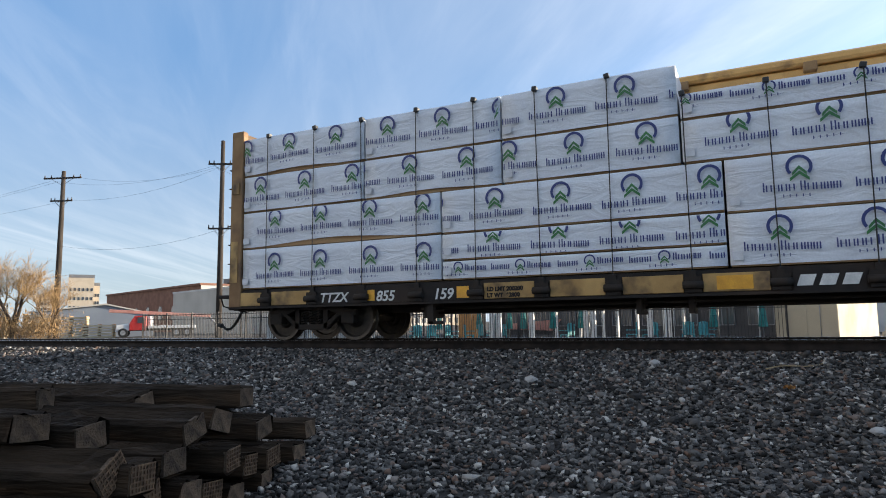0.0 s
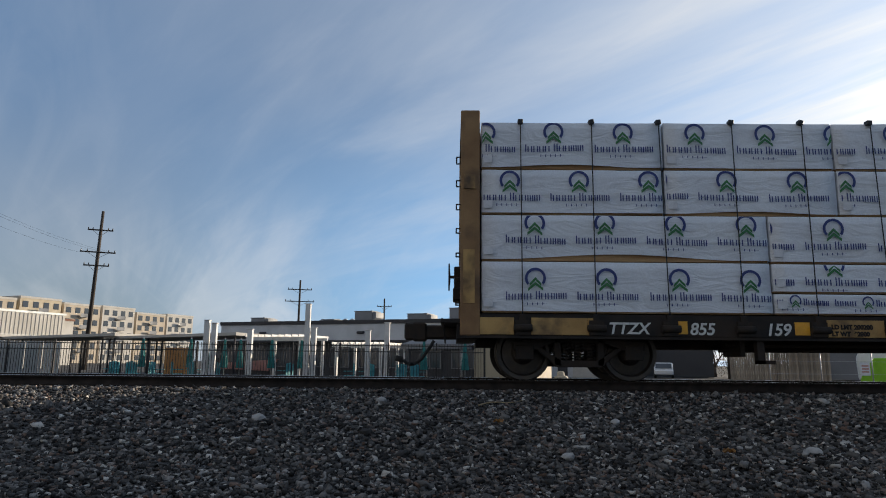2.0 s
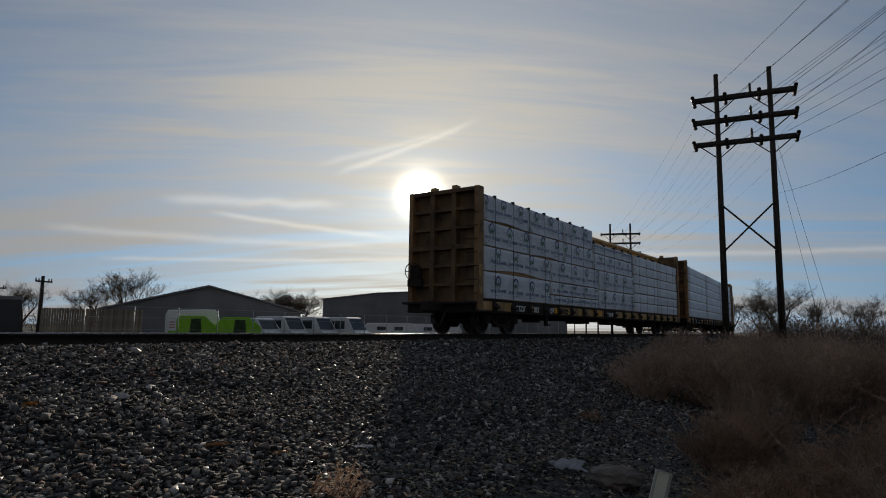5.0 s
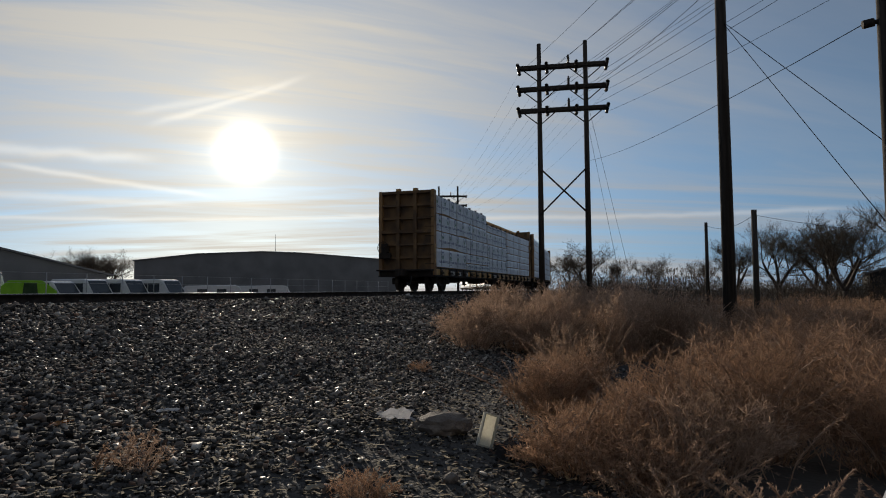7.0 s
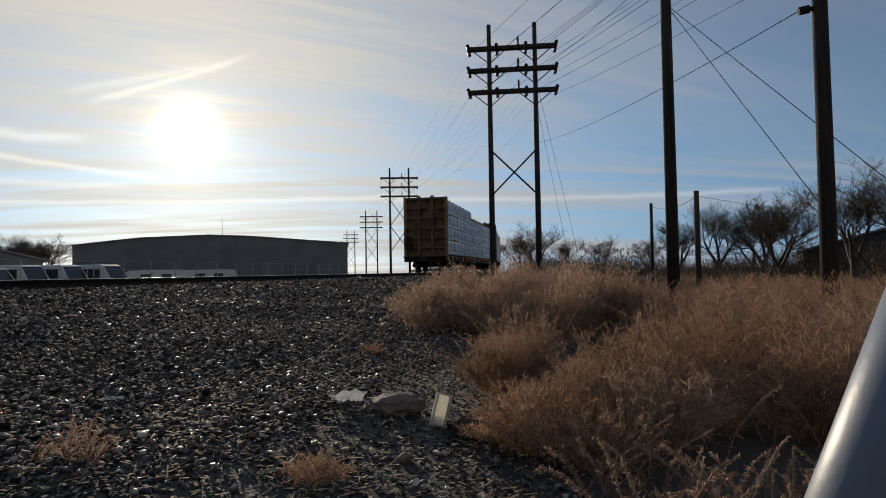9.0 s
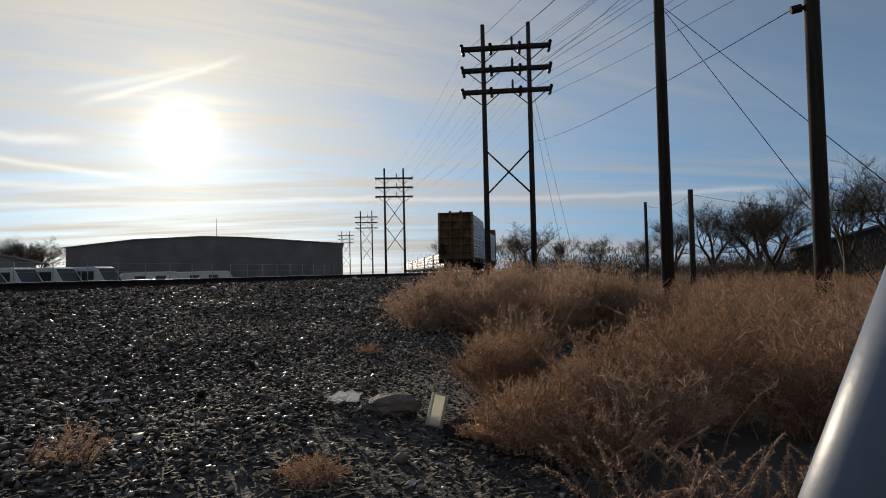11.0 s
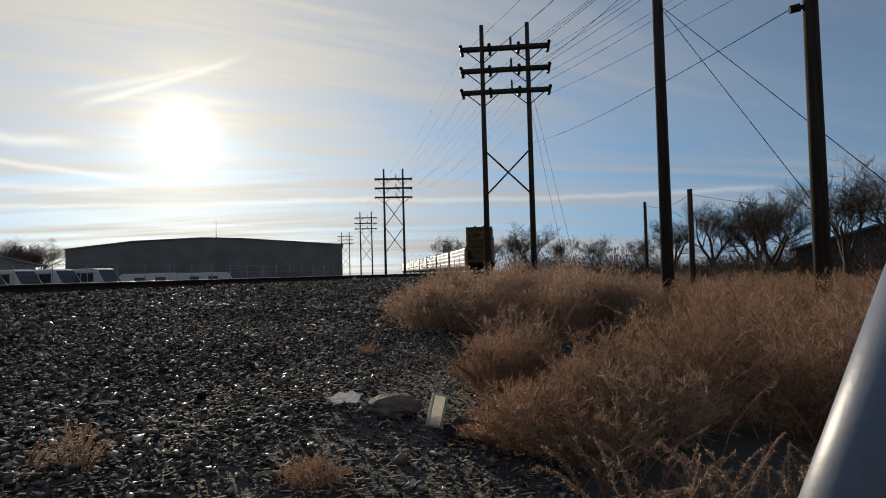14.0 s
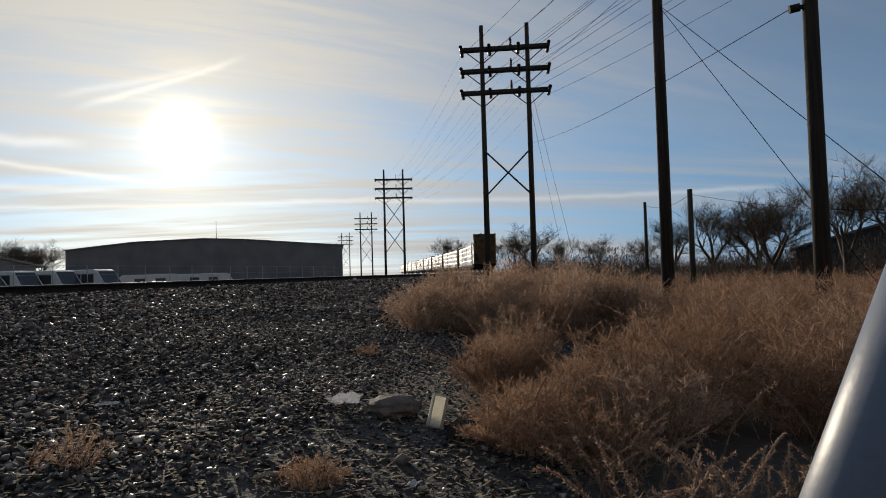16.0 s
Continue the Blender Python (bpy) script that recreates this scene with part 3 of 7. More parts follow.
def make_wheel(out):
    bm = bmesh.new()
    prof = [(0.10, 0.09), (0.16, 0.07), (0.2, 0.01), (0.36, -0.01), (0.39, 0.06), (0.453, 0.065), (0.458, -0.05), (0.487, -0.062), (0.487, -0.088), (0.38, -0.085),
            (0.35, -0.045), (0.2, -0.03), (0.16, -0.09), (0.10, -0.1)]
    n, rings = 32, []
    for k in range(n):
        a = 6.28319 * k / n
        rings.append([bm.verts.new((r * math.cos(a), o * out, r * math.sin(a))) for r, o in prof])
    for k in range(n):
        for j in range(len(prof)):
            bm.faces.new((rings[k][j], rings[(k + 1) % n][j], rings[(k + 1) % n][(j + 1) % len(prof)], rings[k][(j + 1) % len(prof)]))
    return mesh_of("wheel", bm, M["wheel"])


wheel_meshes = (make_wheel(-1), make_wheel(1))
bm = bmesh.new()
tube(bm, (0, -1.05, 0), (0, 1.05, 0), 0.085, n=12)
for s in (-1, 1):
    tube(bm, (0, s * 1.0, 0), (0, s * 1.1, 0), 0.12, n=6)
axle_mesh = mesh_of("axle", bm, M["iron"])


def build_truck_frame(parent, x):
    for side in (-1.0, 1.0):
        bm = bmesh.new()
        y0, y1 = side * 1.0 - 0.07, side * 1.0 + 0.07
        prism(bm, [(-1.1, 0.50), (-1.1, 0.62), (-0.75, 0.66), (-0.45, 0.80), (0.45, 0.80), (0.75, 0.66), (1.1, 0.62), (1.1, 0.50), (0.72, 0.50), (0.42, 0.64),
                   (-0.42, 0.64), (-0.72, 0.50)], y0, y1)
        prism(bm, [(-0.72, 0.52), (-0.36, 0.22), (0.36, 0.22), (0.72, 0.52), (0.62, 0.54), (0.32, 0.32), (-0.32, 0.32), (-0.62, 0.54)], y0, y1)
        for s in (-0.36, 0.36):
            box(bm, s - 0.06, s + 0.06, y0, y1, 0.24, 0.70)
        for s in (-0.91, 0.91):
            box(bm, s - 0.15, s + 0.15, y0 - 0.02, y1 + 0.02, 0.34, 0.58)
        part("side_frame", bm, M["iron"], parent, at=pose(x, 0, 0), bevel=0.012)
        for s in (-0.2, 0.0, 0.2):
            bm, last = bmesh.new(), None
            for k in range(29):
                q = Vector((s + 0.075 * math.cos(k * 1.256), side * 1.0 + 0.075 * math.sin(k * 1.256), 0.33 + 0.0105 * k))
                if last is not None:
                    tube(bm, last, q, 0.018, n=4, caps=False)
                last = q
            bmesh.ops.remove_doubles(bm, verts=list(bm.verts), dist=0.012)
            part("spring", bm, M["iron"], parent, at=pose(x, 0, 0))
    bm = bmesh.new()
    box(bm, -0.2, 0.2, -1.0, 1.0, 0.5, 0.72)
    box(bm, -0.3, 0.3, -0.3, 0.3, 0.7, 0.8)
    part("bolster", bm, M["iron"], parent, at=pose(x, 0, 0), bevel=0.015)


def build_bulkhead(parent, sgn):
    """Ribbed end wall; sgn tells which end."""
    e = sgn * CAR_LEN / 2
    w = 1.36

    def X(a, b):
        return (min(e - sgn * a, e - sgn * b), max(e - sgn * a, e - sgn * b))
    bm = bmesh.new()
    box(bm, *X(0.24, 0.30), -w + 0.02, w - 0.02, 0.75, 4.56)
    part("bulkhead_sheet", bm, M["rust"], parent, "rusty yellow steel end sheet")
    for s in (-1, 1):
        bm = bmesh.new()
        box(bm, *X(0.0, 0.33), min(s * w, s * (w - 0.16)), max(s * w, s * (w - 0.16)), 0.72, 4.62)
        part("corner_post", bm, M["tan_post"], parent, bevel=0.015)
        bm = bmesh.new()
        ys = sorted((s * (w + 0.004), s * (w + 0.012)))
        box(bm, *X(0.05, 0.24), *ys, 1.25, 2.15)
        part("reflector_plate", bm, M["yellow"], parent)
        bm = bmesh.new()
        ys = sorted((s * (w + 0.004), s * (w + 0.03)))
        box(bm, *X(0.06, 0.25), *ys, 3.2, 3.45)
        part("patch_plate", bm, M["yellow"], parent)
    bm = bmesh.new()
    box(bm, *X(0.0, 0.24), -w + 0.16, w - 0.16, 4.48, 4.6)
    part("cross_rib", bm, M["rust"], parent)
    bm = bmesh.new()
    box(bm, *X(0.02, 0.24), -w + 0.16, w - 0.16, 2.66, 2.8)
    part("cross_rib", bm, M["rust"], parent)
    for y in (-0.42, 0.42):
        bm = bmesh.new()
        box(bm, *X(0.02, 0.24), y - 0.08, y + 0.08, 0.9, 4.5)
        part("upright_rib", bm, M["rust"], parent)
        bm = bmesh.new()
        box(bm, *X(0.04, 0.26), y - 0.09, y + 0.09, 4.6, 4.72)
        part("lug", bm, M["yellow"], parent)
    for z in (1.5, 2.1, 3.3, 3.9):
        for y0, y1 in ((-1.2, -0.5), (-0.34, 0.34), (0.5, 1.2)):
            bm = bmesh.new()
            box(bm, *X(0.06, 0.24), y0, y1, z, z + 0.09)
            part("gusset_rib", bm, M["rust"], parent)
    # end platform, ladder rungs, brake wheel, coupler, air hose
    bm = bmesh.new()
    box(bm, *X(-0.32, 0.05), -1.34, 1.34, 0.92, 0.99)
    box(bm, *X(-0.05, 0.3), -1.3, 1.3, 0.66, 0.92)
    part("end_sill", bm, M["black"], parent, bevel=0.01)
    for k in range(7):
        bm = bmesh.new()
        z = 1.25 + 0.42 * k
        tube(bm, (e + sgn * 0.07, sgn * 0.95, z), (e + sgn * 0.07, sgn * 1.33, z), 0.012, n=6)
        for y in (0.95, 1.33):
            tube(bm, (e + sgn * 0.07, sgn * y, z), (e - sgn * 0.02, sgn * y, z), 0.012, n=6)
        part("ladder_rung", bm, M["iron"], parent)
    bm = bmesh.new()
    box(bm, *X(-0.62, 0.4), -0.17, 0.17, 0.70, 0.95)
    box(bm, *X(-0.86, -0.6), -0.2, 0.2, 0.66, 1.0)
    box(bm, *X(-1.0, -0.8), -0.2, -0.02, 0.68, 0.98)
    part("coupler", bm, M["iron"], parent, bevel=0.03)
    bm = bmesh.new()
    last = None
    for k in range(9):
        a = k / 8
        p = Vector((e + sgn * (0.45 + 0.55 * a), -0.45 - 0.05 * a, 0.66 - 0.42 * math.sin(a * 2.2)))
        if last is not None:
            tube(bm, last, p, 0.032, n=6)
        last = p
    tube(bm, last, last + Vector((sgn * 0.12, 0, 0.03)), 0.055, n=6)
    bmesh.ops.remove_doubles(bm, verts=list(bm.verts), dist=0.02)
    part("air_hose", bm, M["tyre"], parent)
    bm = bmesh.new()
    tube(bm, (e + sgn * 0.25, -1.25, 0.75), (e + sgn * 0.25, -0.5, 0.62), 0.015, n=6)
    tube(bm, (e + sgn * 0.25, -1.25, 0.75), (e + sgn * 0.3, -1.3, 1.0), 0.015, n=6)
    part("uncoupling_lever", bm, M["iron"], parent)
    if sgn < 0:
        bm = bmesh.new()
        for k in range(20):
            a, b = 6.28319 * k / 20, 6.28319 * (k + 1) / 20
            tube(bm, (e - 0.2, 1.05 + 0.27 * math.cos(a), 2.0 + 0.27 * math.sin(a)), (e - 0.2, 1.05 + 0.27 * math.cos(b), 2.0 + 0.27 * math.sin(b)), 0.016, n=5, caps=False)
        for k in range(5):
            a = 6.28319 * k / 5
            tube(bm, (e - 0.18, 1.05, 2.0), (e - 0.2, 1.05 + 0.27 * math.cos(a), 2.0 + 0.27 * math.sin(a)), 0.012, n=5)
        tube(bm, (e - 0.2, 1.05, 2.0), (e + 0.2, 1.05, 2.0), 0.03, n=8)
        part("hand_brake_wheel", bm, M["iron"], parent)
        bm = bmesh.new()
        box(bm, e - 0.12, e + 0.1, 0.75, 1.3, 1.5, 1.75)
        box(bm, e - 0.1, e + 0.2, 0.9, 1.2, 1.75, 2.2)
        part("brake_gear_box", bm, M["iron"], parent, bevel=0.02)


def build_flatcar(detailed):
    car = thing("centerbeam_flatcar", "worn yellow centerbeam railcar carrying wrapped lumber", "freight car", group="freight cars of the train")
    h = CAR_LEN / 2
    for s in (-1, 1):
        build_bulkhead(car, s)
    bm = bmesh.new()
    box(bm, -h + 0.3, h - 0.3, -1.28, 1.28, 0.98, 1.085)
    part("deck", bm, M["black"], car)
    bm = bmesh.new()
    box(bm, -h + 0.3, h - 0.3, -0.25, 0.25, 0.55, 0.98)
    part("centre_sill", bm, M["black"], car)
    for s in (-1, 1):
        bm = bmesh.new()
        ys = sorted((s * 1.24, s * 1.32))
        box(bm, -h + 0.02, h - 0.02, *ys, 0.72, 1.06)
        box(bm, -h + 0.02, h - 0.02, s * 1.32 - 0.06, s * 1.32 + 0.06, 0.68, 0.72)
        part("side_sill", bm, M["black"], car, "black and yellow side sill")
        ys = sorted((s * 1.32, s * 1.345))
        winch = [-h + 1.03 + 1.205 * k for k in range(18)]
        spans = [(-h + 0.06, winch[0] - 0.14)] + [(a + 0.14, b - 0.14) for a, b in zip(winch, winch[1:])] + [(winch[-1] + 0.14, h - 0.06)]
        spans = [p for p in spans if not (p[1] > -h + 2.28 and p[0] < -h + 5.6) and not (-h + 10.6 < p[0] < -h + 11.2)] + [(-h + 2.1, -h + 2.27)]
        for x0, x1 in spans:
            bm = bmesh.new()
            box(bm, x0, x1, *ys, 0.74, 1.02)
            part("sill_panel", bm, M["yellow"], car, "dirty yellow sill panel", bevel=0.006)
        for x0, x1 in ((-h + 3.53, -h + 3.72), (-h + 5.46, -h + 5.70), (-h + 9.8, -h + 10.3)):
            bm = bmesh.new()
            box(bm, x0, x1, s * 1.32 - 0.034, s * 1.32 + 0.034, 0.77, 0.98)
            part("reflective_mark", bm, M["bright"], car)
        for k in range(18):
            x = -h + 1.03 + 1.205 * k
            bm = bmesh.new()
            box(bm, x - 0.12, x + 0.12, s * 1.3 - 0.09, s * 1.3 + 0.09, 0.74, 0.98)
            box(bm, x - 0.05, x + 0.05, s * 1.3 - 0.07, s * 1.3 + 0.07, 0.98, 1.08)
            tube(bm, (x - 0.15, s * 1.3 + s * 0.1, 0.85), (x + 0.15, s * 1.3 + s * 0.1, 0.85), 0.06, n=8)
            part("strap_winch", bm, M["iron"], car)
    # the beam down the middle, with its top chord
    bm = bmesh.new()
    box(bm, -h + 0.3, h - 0.3, -0.3, 0.3, 4.42, 4.57)
    part("top_chord", bm, M["chord"], car, "orange-yellow top chord of the centre beam", bevel=0.04)
    bm = bmesh.new()
    box(bm, -h + 0.3, h - 0.3, -0.22, 0.22, 4.16, 4.4)
    part("lower_chord", bm, M["chord"], car, "orange-yellow beam under the top chord", bevel=0.03)
    clip_mesh = bmesh.new()
    box(clip_mesh, -0.1, 0.1, -0.34, -0.2, 4.3, 4.46)
    clip_mesh = mesh_of("chord_bracket", clip_mesh, M["tan_post"], 0.015)
    for k in range(11):
        part("chord_bracket", clip_mesh, None, car, at=pose(-h + 1.6 + 1.95 * k, 0, 0))
    post, brace = bmesh.new(), bmesh.new()
    tube(post, (0, 0, 1.05), (0, 0, 4.25), 0.07, n=6)
    tube(brace, (0, 0, 1.05), (0.78, 0, 4.25), 0.06, n=6)
    post, brace = mesh_of("beam_post", post, M["yellow"]), mesh_of("beam_brace", brace, M["yellow"])
    for k in range(14):
        x = -h + 1.4 + 1.55 * k
        part("beam_post", post, None, car, at=pose(x, 0, 0))
        part("beam_brace", brace, None, car, at=pose(x, 0, 0, 0, 0, 0 if k % 2 else 180))
    # brake pipes and gear below
    bm = bmesh.new()
    for y, z in ((-0.9, 0.6), (-0.6, 0.52)):
        tube(bm, (-h + 4.5, y, z), (h - 4.5, y, z + 0.06), 0.025, n=6)
    for x in (-h + 4.7, -h + 8.6, -h + 9.4, h - 4.8):
        box(bm, x - 0.04, x + 0.04, -1.1, -0.4, 0.42, 0.98)
    part("brake_rigging", bm, M["iron"], car)
    bm = bmesh.new()
    tube(bm, (2.6, -0.7, 0.6), (3.6, -0.7, 0.6), 0.22, n=14)
    part("air_reservoir", bm, M["iron"], car)
    bm = bmesh.new()
    box(bm, 0.6, 1.7, -1.0, -0.5, 0.42, 0.9)
    part("control_valve", bm, M["iron"], car, bevel=0.03)
    for x in (-h + 4.9, h - 4.9):
        bm = bmesh.new()
        box(bm, x - 0.06, x + 0.06, -1.32, -1.2, 0.3, 0.72)
        box(bm, x - 0.06, x + 0.22, -1.32, -1.22, 0.3, 0.36)
        part("sill_step", bm, M["iron"], car)
    for x in TRUCKS:
        build_truck_frame(car, x)
        for d in (-0.91, 0.91):
            build_wheelset(car, x + d)
    # lettering on the near sill
    face = -1.352
    for text, x, z, size, shear in (("TTZX", -h + 2.42, 0.77, 0.26, 0.22), ("855", -h + 3.75, 0.765, 0.27, 0.2), ("159", -h + 4.98, 0.765, 0.27, 0.2)):
        bm = bmesh.new()
        if text == "TTZX":
            box(bm, -h + 2.28, -h + 5.76, -1.348, -1.321, 0.735, 0.995)
            part("lettering_board", bm, M["black"], car)
        else:
            bm.free()
        part("lettering", letter_mesh(text, size, M["white"], shear), None, car, "white stencilled lettering", at=pose(x, face, z, 90))
    for text, z in (("LD LMT 200200", 0.875), ("LT WT  62800", 0.765)):
        part("weight_lettering", letter_mesh(text, 0.1, M["black"]), None, car, at=pose(-h + 6.05, face, z, 90))
    bm = bmesh.new()
    box(bm, -h + 10.82, -h + 11.72, -1.35, -1.32, 0.72, 1.02)
    part("emblem_board", bm, M["black"], car)
    for k, (a, b) in enumerate(((0.12, 0.38), (0.4, 0.66), (0.68, 0.94))):
        bm = bmesh.new()
        x = -h + 10.74
        prism(bm, [(x + a, 0.79), (x + b - 0.06, 0.79), (x + b, 0.95), (x + a + 0.06, 0.95)], -1.356, -1.351)
        part("emblem", bm, M["white"], car)
    if detailed:
        for k in range(18):
            x = -h + 1.03 + 1.205 * k
            top = 4.42 if x < -h + 9.3 else 3.92
            bm = bmesh.new()
            lean = 0.03 * math.sin(k * 2.3)
            prism(bm, [(x - 0.009, 1.06), (x + 0.009, 1.06), (x + lean + 0.009, top + 0.012), (x + lean - 0.009, top + 0.012)], -SIDE - 0.042, -SIDE - 0.037)
            box(bm, x + lean - 0.009, x + lean + 0.009, -SIDE - 0.042, -0.1, top + 0.008, top + 0.016)
            part("tie_down_strap", bm, M["strap"], car)
            bm = bmesh.new()
            box(bm, -0.045, 0.045, -SIDE - 0.05, -SIDE + 0.06, -0.05, 0.035)
            part("corner_protector", bm, M["strap"], car, bevel=0.01, at=pose(x + lean, 0, top, 0, 14 * math.sin(k * 5.1), 0))
    return car


def wrap_print(x0, x1, z0, z1, parent, first, lift, inline, face, r):
    """The mark printed again and again on the wrap: an open ring over green chevrons, and combs of bars where words stand."""
    step, k = (1.19, 0.55) if inline else (1.185, 1.0)

    def clip(px, pz):
        return min(max(px, x0 + 0.01), x1 - 0.01), min(max(pz, z0 + 0.01), z1 - 0.015)

    def strip(bm, low, high):
        """A band of quads between two rows of points, clipped to the wrap."""
        low, high = [clip(*p) for p in low], [clip(*p) for p in high]
        a = [bm.verts.new((px, face, pz)) for px, pz in low]
        b = [bm.verts.new((px, face, pz)) for px, pz in high]
        for n in range(len(a) - 1):
            pts = (low[n], low[n + 1], high[n + 1], high[n])
            if max(p[0] for p in pts) - min(p[0] for p in pts) > 0.004 and max(p[1] for p in pts) - min(p[1] for p in pts) > 0.001:
                bm.faces.new((a[n], a[n + 1], b[n + 1], b[n]))
        return b

    def put(name, bm, mtl, label):
        for v in [v for v in bm.verts if not v.link_faces]:
            bm.verts.remove(v)
        if bm.faces:
            part(name, bm, M[mtl], parent, label)
        else:
            bm.free()

    cx = first
    while cx - 1.0 > x0:
        cx -= step
    while cx < x1 + 0.6:
        base = z0 + lift + r.uniform(-0.012, 0.012)
        tilt = r.uniform(-0.03, 0.03)
        slip = r.uniform(-0.012, 0.012)

        def at(px, pz):
            return cx + px + slip, base + pz + tilt * px
        lz = 0.07 if inline else 0.355
        R0, R1 = 0.175 * k, 0.13 * k
        bm = bmesh.new()
        arc = [radians(-40 + 260 * j / 22) for j in range(23)]
        strip(bm, [at(R1 * math.cos(a), lz + R1 * math.sin(a)) for a in arc], [at(R0 * math.cos(a), lz + R0 * math.sin(a)) for a in arc])
        put("printed_ring", bm, "blue", "open dark blue ring printed on the wrap")
        for dz, w in ((0.015, 0.095), (-0.065, 0.125)):
            w, t, top = w * k, 0.05 * k, lz + dz * k
            bm = bmesh.new()
            strip(bm, [at(-w, top - 0.1 * k - t), at(0, top - t), at(w, top - 0.1 * k - t)], [at(-w, top - 0.1 * k), at(0, top), at(w, top - 0.1 * k)])
            put("printed_chevron", bm, "green", "green chevron printed on the wrap")

        def word(start, letters, gap, label, drop=0.0, thin=0.02, line=0.003):
            """One word as a row of upright bars on a thin line."""
            cuts, tall = [start], []
            for w_, h_ in letters:
                for n in range(1 if w_ < 0.04 else 2):
                    cuts += [cuts[-1] + thin]
                    tall.append(h_)
                    rest = (w_ - 2 * thin) if (w_ >= 0.04 and n == 0) else gap
                    cuts += [cuts[-1] + rest]
                    tall.append(0.0)
            bm = bmesh.new()
            mid = drop + 0.45 * letters[-1][1]
            low = [clip(*at(c, mid)) for c in cuts]
            top = strip(bm, low, [at(c, mid + line) for c in cuts])
            bm.verts.ensure_lookup_table()
            foot = [bm.verts[n] for n in range(len(cuts))]
            for n, h_ in enumerate(tall):
                if not h_:
                    continue
                for edge, z in ((top, drop + h_), (foot, drop)):
                    p, q = clip(*at(cuts[n], z)), clip(*at(cuts[n + 1], z))
                    if q[0] - p[0] > 0.003 and abs(p[1] - edge[n].co.z) > 0.006:
                        bm.faces.new((edge[n], edge[n + 1], bm.verts.new((q[0], face, q[1])), bm.verts.new((p[0], face, p[1]))))
            put("printed_word", bm, "blue", label)
        q = 0.8 if inline else 1.0
        c, l = 0.14 * q, 0.102 * q
        a = -0.54 if inline else -0.49
        word(a, [(0.02, c)] + [(0.08 * q, l)] * 4, 0.02 * q, "dark blue bars in the place of a word")
        word(0.13 if inline else 0.0, [(0.07 * q, c), (0.085 * q, l), (0.08 * q, l), (0.06 * q, l), (0.055 * q, l), (0.06 * q, l)], 0.02 * q, "dark blue bars in the place of a word")
        word(-0.23, [(0.034, 0.046)] * 5, 0.07, "small dark blue bars in the place of a word", -0.095, 0.014, 0.003)
        cx += step


def lumber_package(x0, x1, z0, z1, side, printed, r, raw_gap=0.0, mark=None):
    """One wrapped stack of boards in the car's space; side -1 is the near row."""
    ob = thing("lumber_package", "stack of lumber in white printed wrap on the railcar" if printed else "stack of lumber in plain white wrap on the railcar",
               "lumber", group="wrapped lumber stacks")
    y_out, y_in = side * SIDE, side * 0.12
    nx, nz = max(2, int((x1 - x0) / 0.3)) if printed else 6, 6 if printed else 3
    g = 0.018
    seed = r.uniform(0, 100)
    bm = bmesh.new()

    def place(x, y, z):
        w = noise.noise(Vector((x * 0.9 + seed, z * 1.7, seed))) * 0.026 + noise.noise(Vector((x * 3.1, z * 4.0 + seed, 2))) * 0.014
        return (x, y + side * (w - 0.012), z)
    grid = [[bm.verts.new(place(x0 + g + (x1 - x0 - 2 * g) * i / nx, y_out, z0 + g + 0.01 + (z1 - z0 - 2 * g - 0.01) * j / nz)) for j in range(nz + 1)] for i in range(nx + 1)]
    if raw_gap:
        for i in range(nx + 1):
            a = i / nx
            grid[i][0].co.z += raw_gap * max(0, math.sin(3.1416 * min(1, max(0, a * 1.25 - 0.1)))) ** 1.5
    for i in range(nx):
        for j in range(nz):
            f = bm.faces.new((grid[i][j], grid[i + 1][j], grid[i + 1][j + 1], grid[i][j + 1]))
            f.smooth = True
    inner = {}
    for i, x in ((0, x0 + g), (nx, x1 - g)):
        for j, z in ((0, z0 + g), (nz, z1 - g)):
            inner[i, j] = bm.verts.new((x, y_in, z))
    bm.faces.new([grid[i][nz] for i in range(nx + 1)] + [inner[nx, nz], inner[0, nz]])
    for i in (0, nx):
        bm.faces.new([grid[i][j] for j in range(nz + 1)] + [inner[i, nz], inner[i, 0]])
    part("wrap", bm, M["wrap"], ob)
    bm = bmesh.new()
    box(bm, x0 + 0.03, x1 - 0.03, min(y_out - side * 0.05, y_in), max(y_out - side * 0.05, y_in), z0 + 0.005, z1 - 0.05)
    part("lumber_core", bm, M["lumber"], ob, "bare sawn boards under the wrap")
    if printed:
        first, lift, inline = mark
        wrap_print(x0 + g, x1 - g, z0 + g + raw_gap * 0.5, z1 - g, ob, h2 + first, lift, inline, side * (SIDE + 0.03), r)
        bm = bmesh.new()
        box(bm, x0 + 0.05, x0 + 0.2, -SIDE - 0.036, -SIDE - 0.031, z0 + 0.1, z0 + 0.23)
        part("paper_tag", bm, M["paper"], ob, "small white paper tag")
    return ob


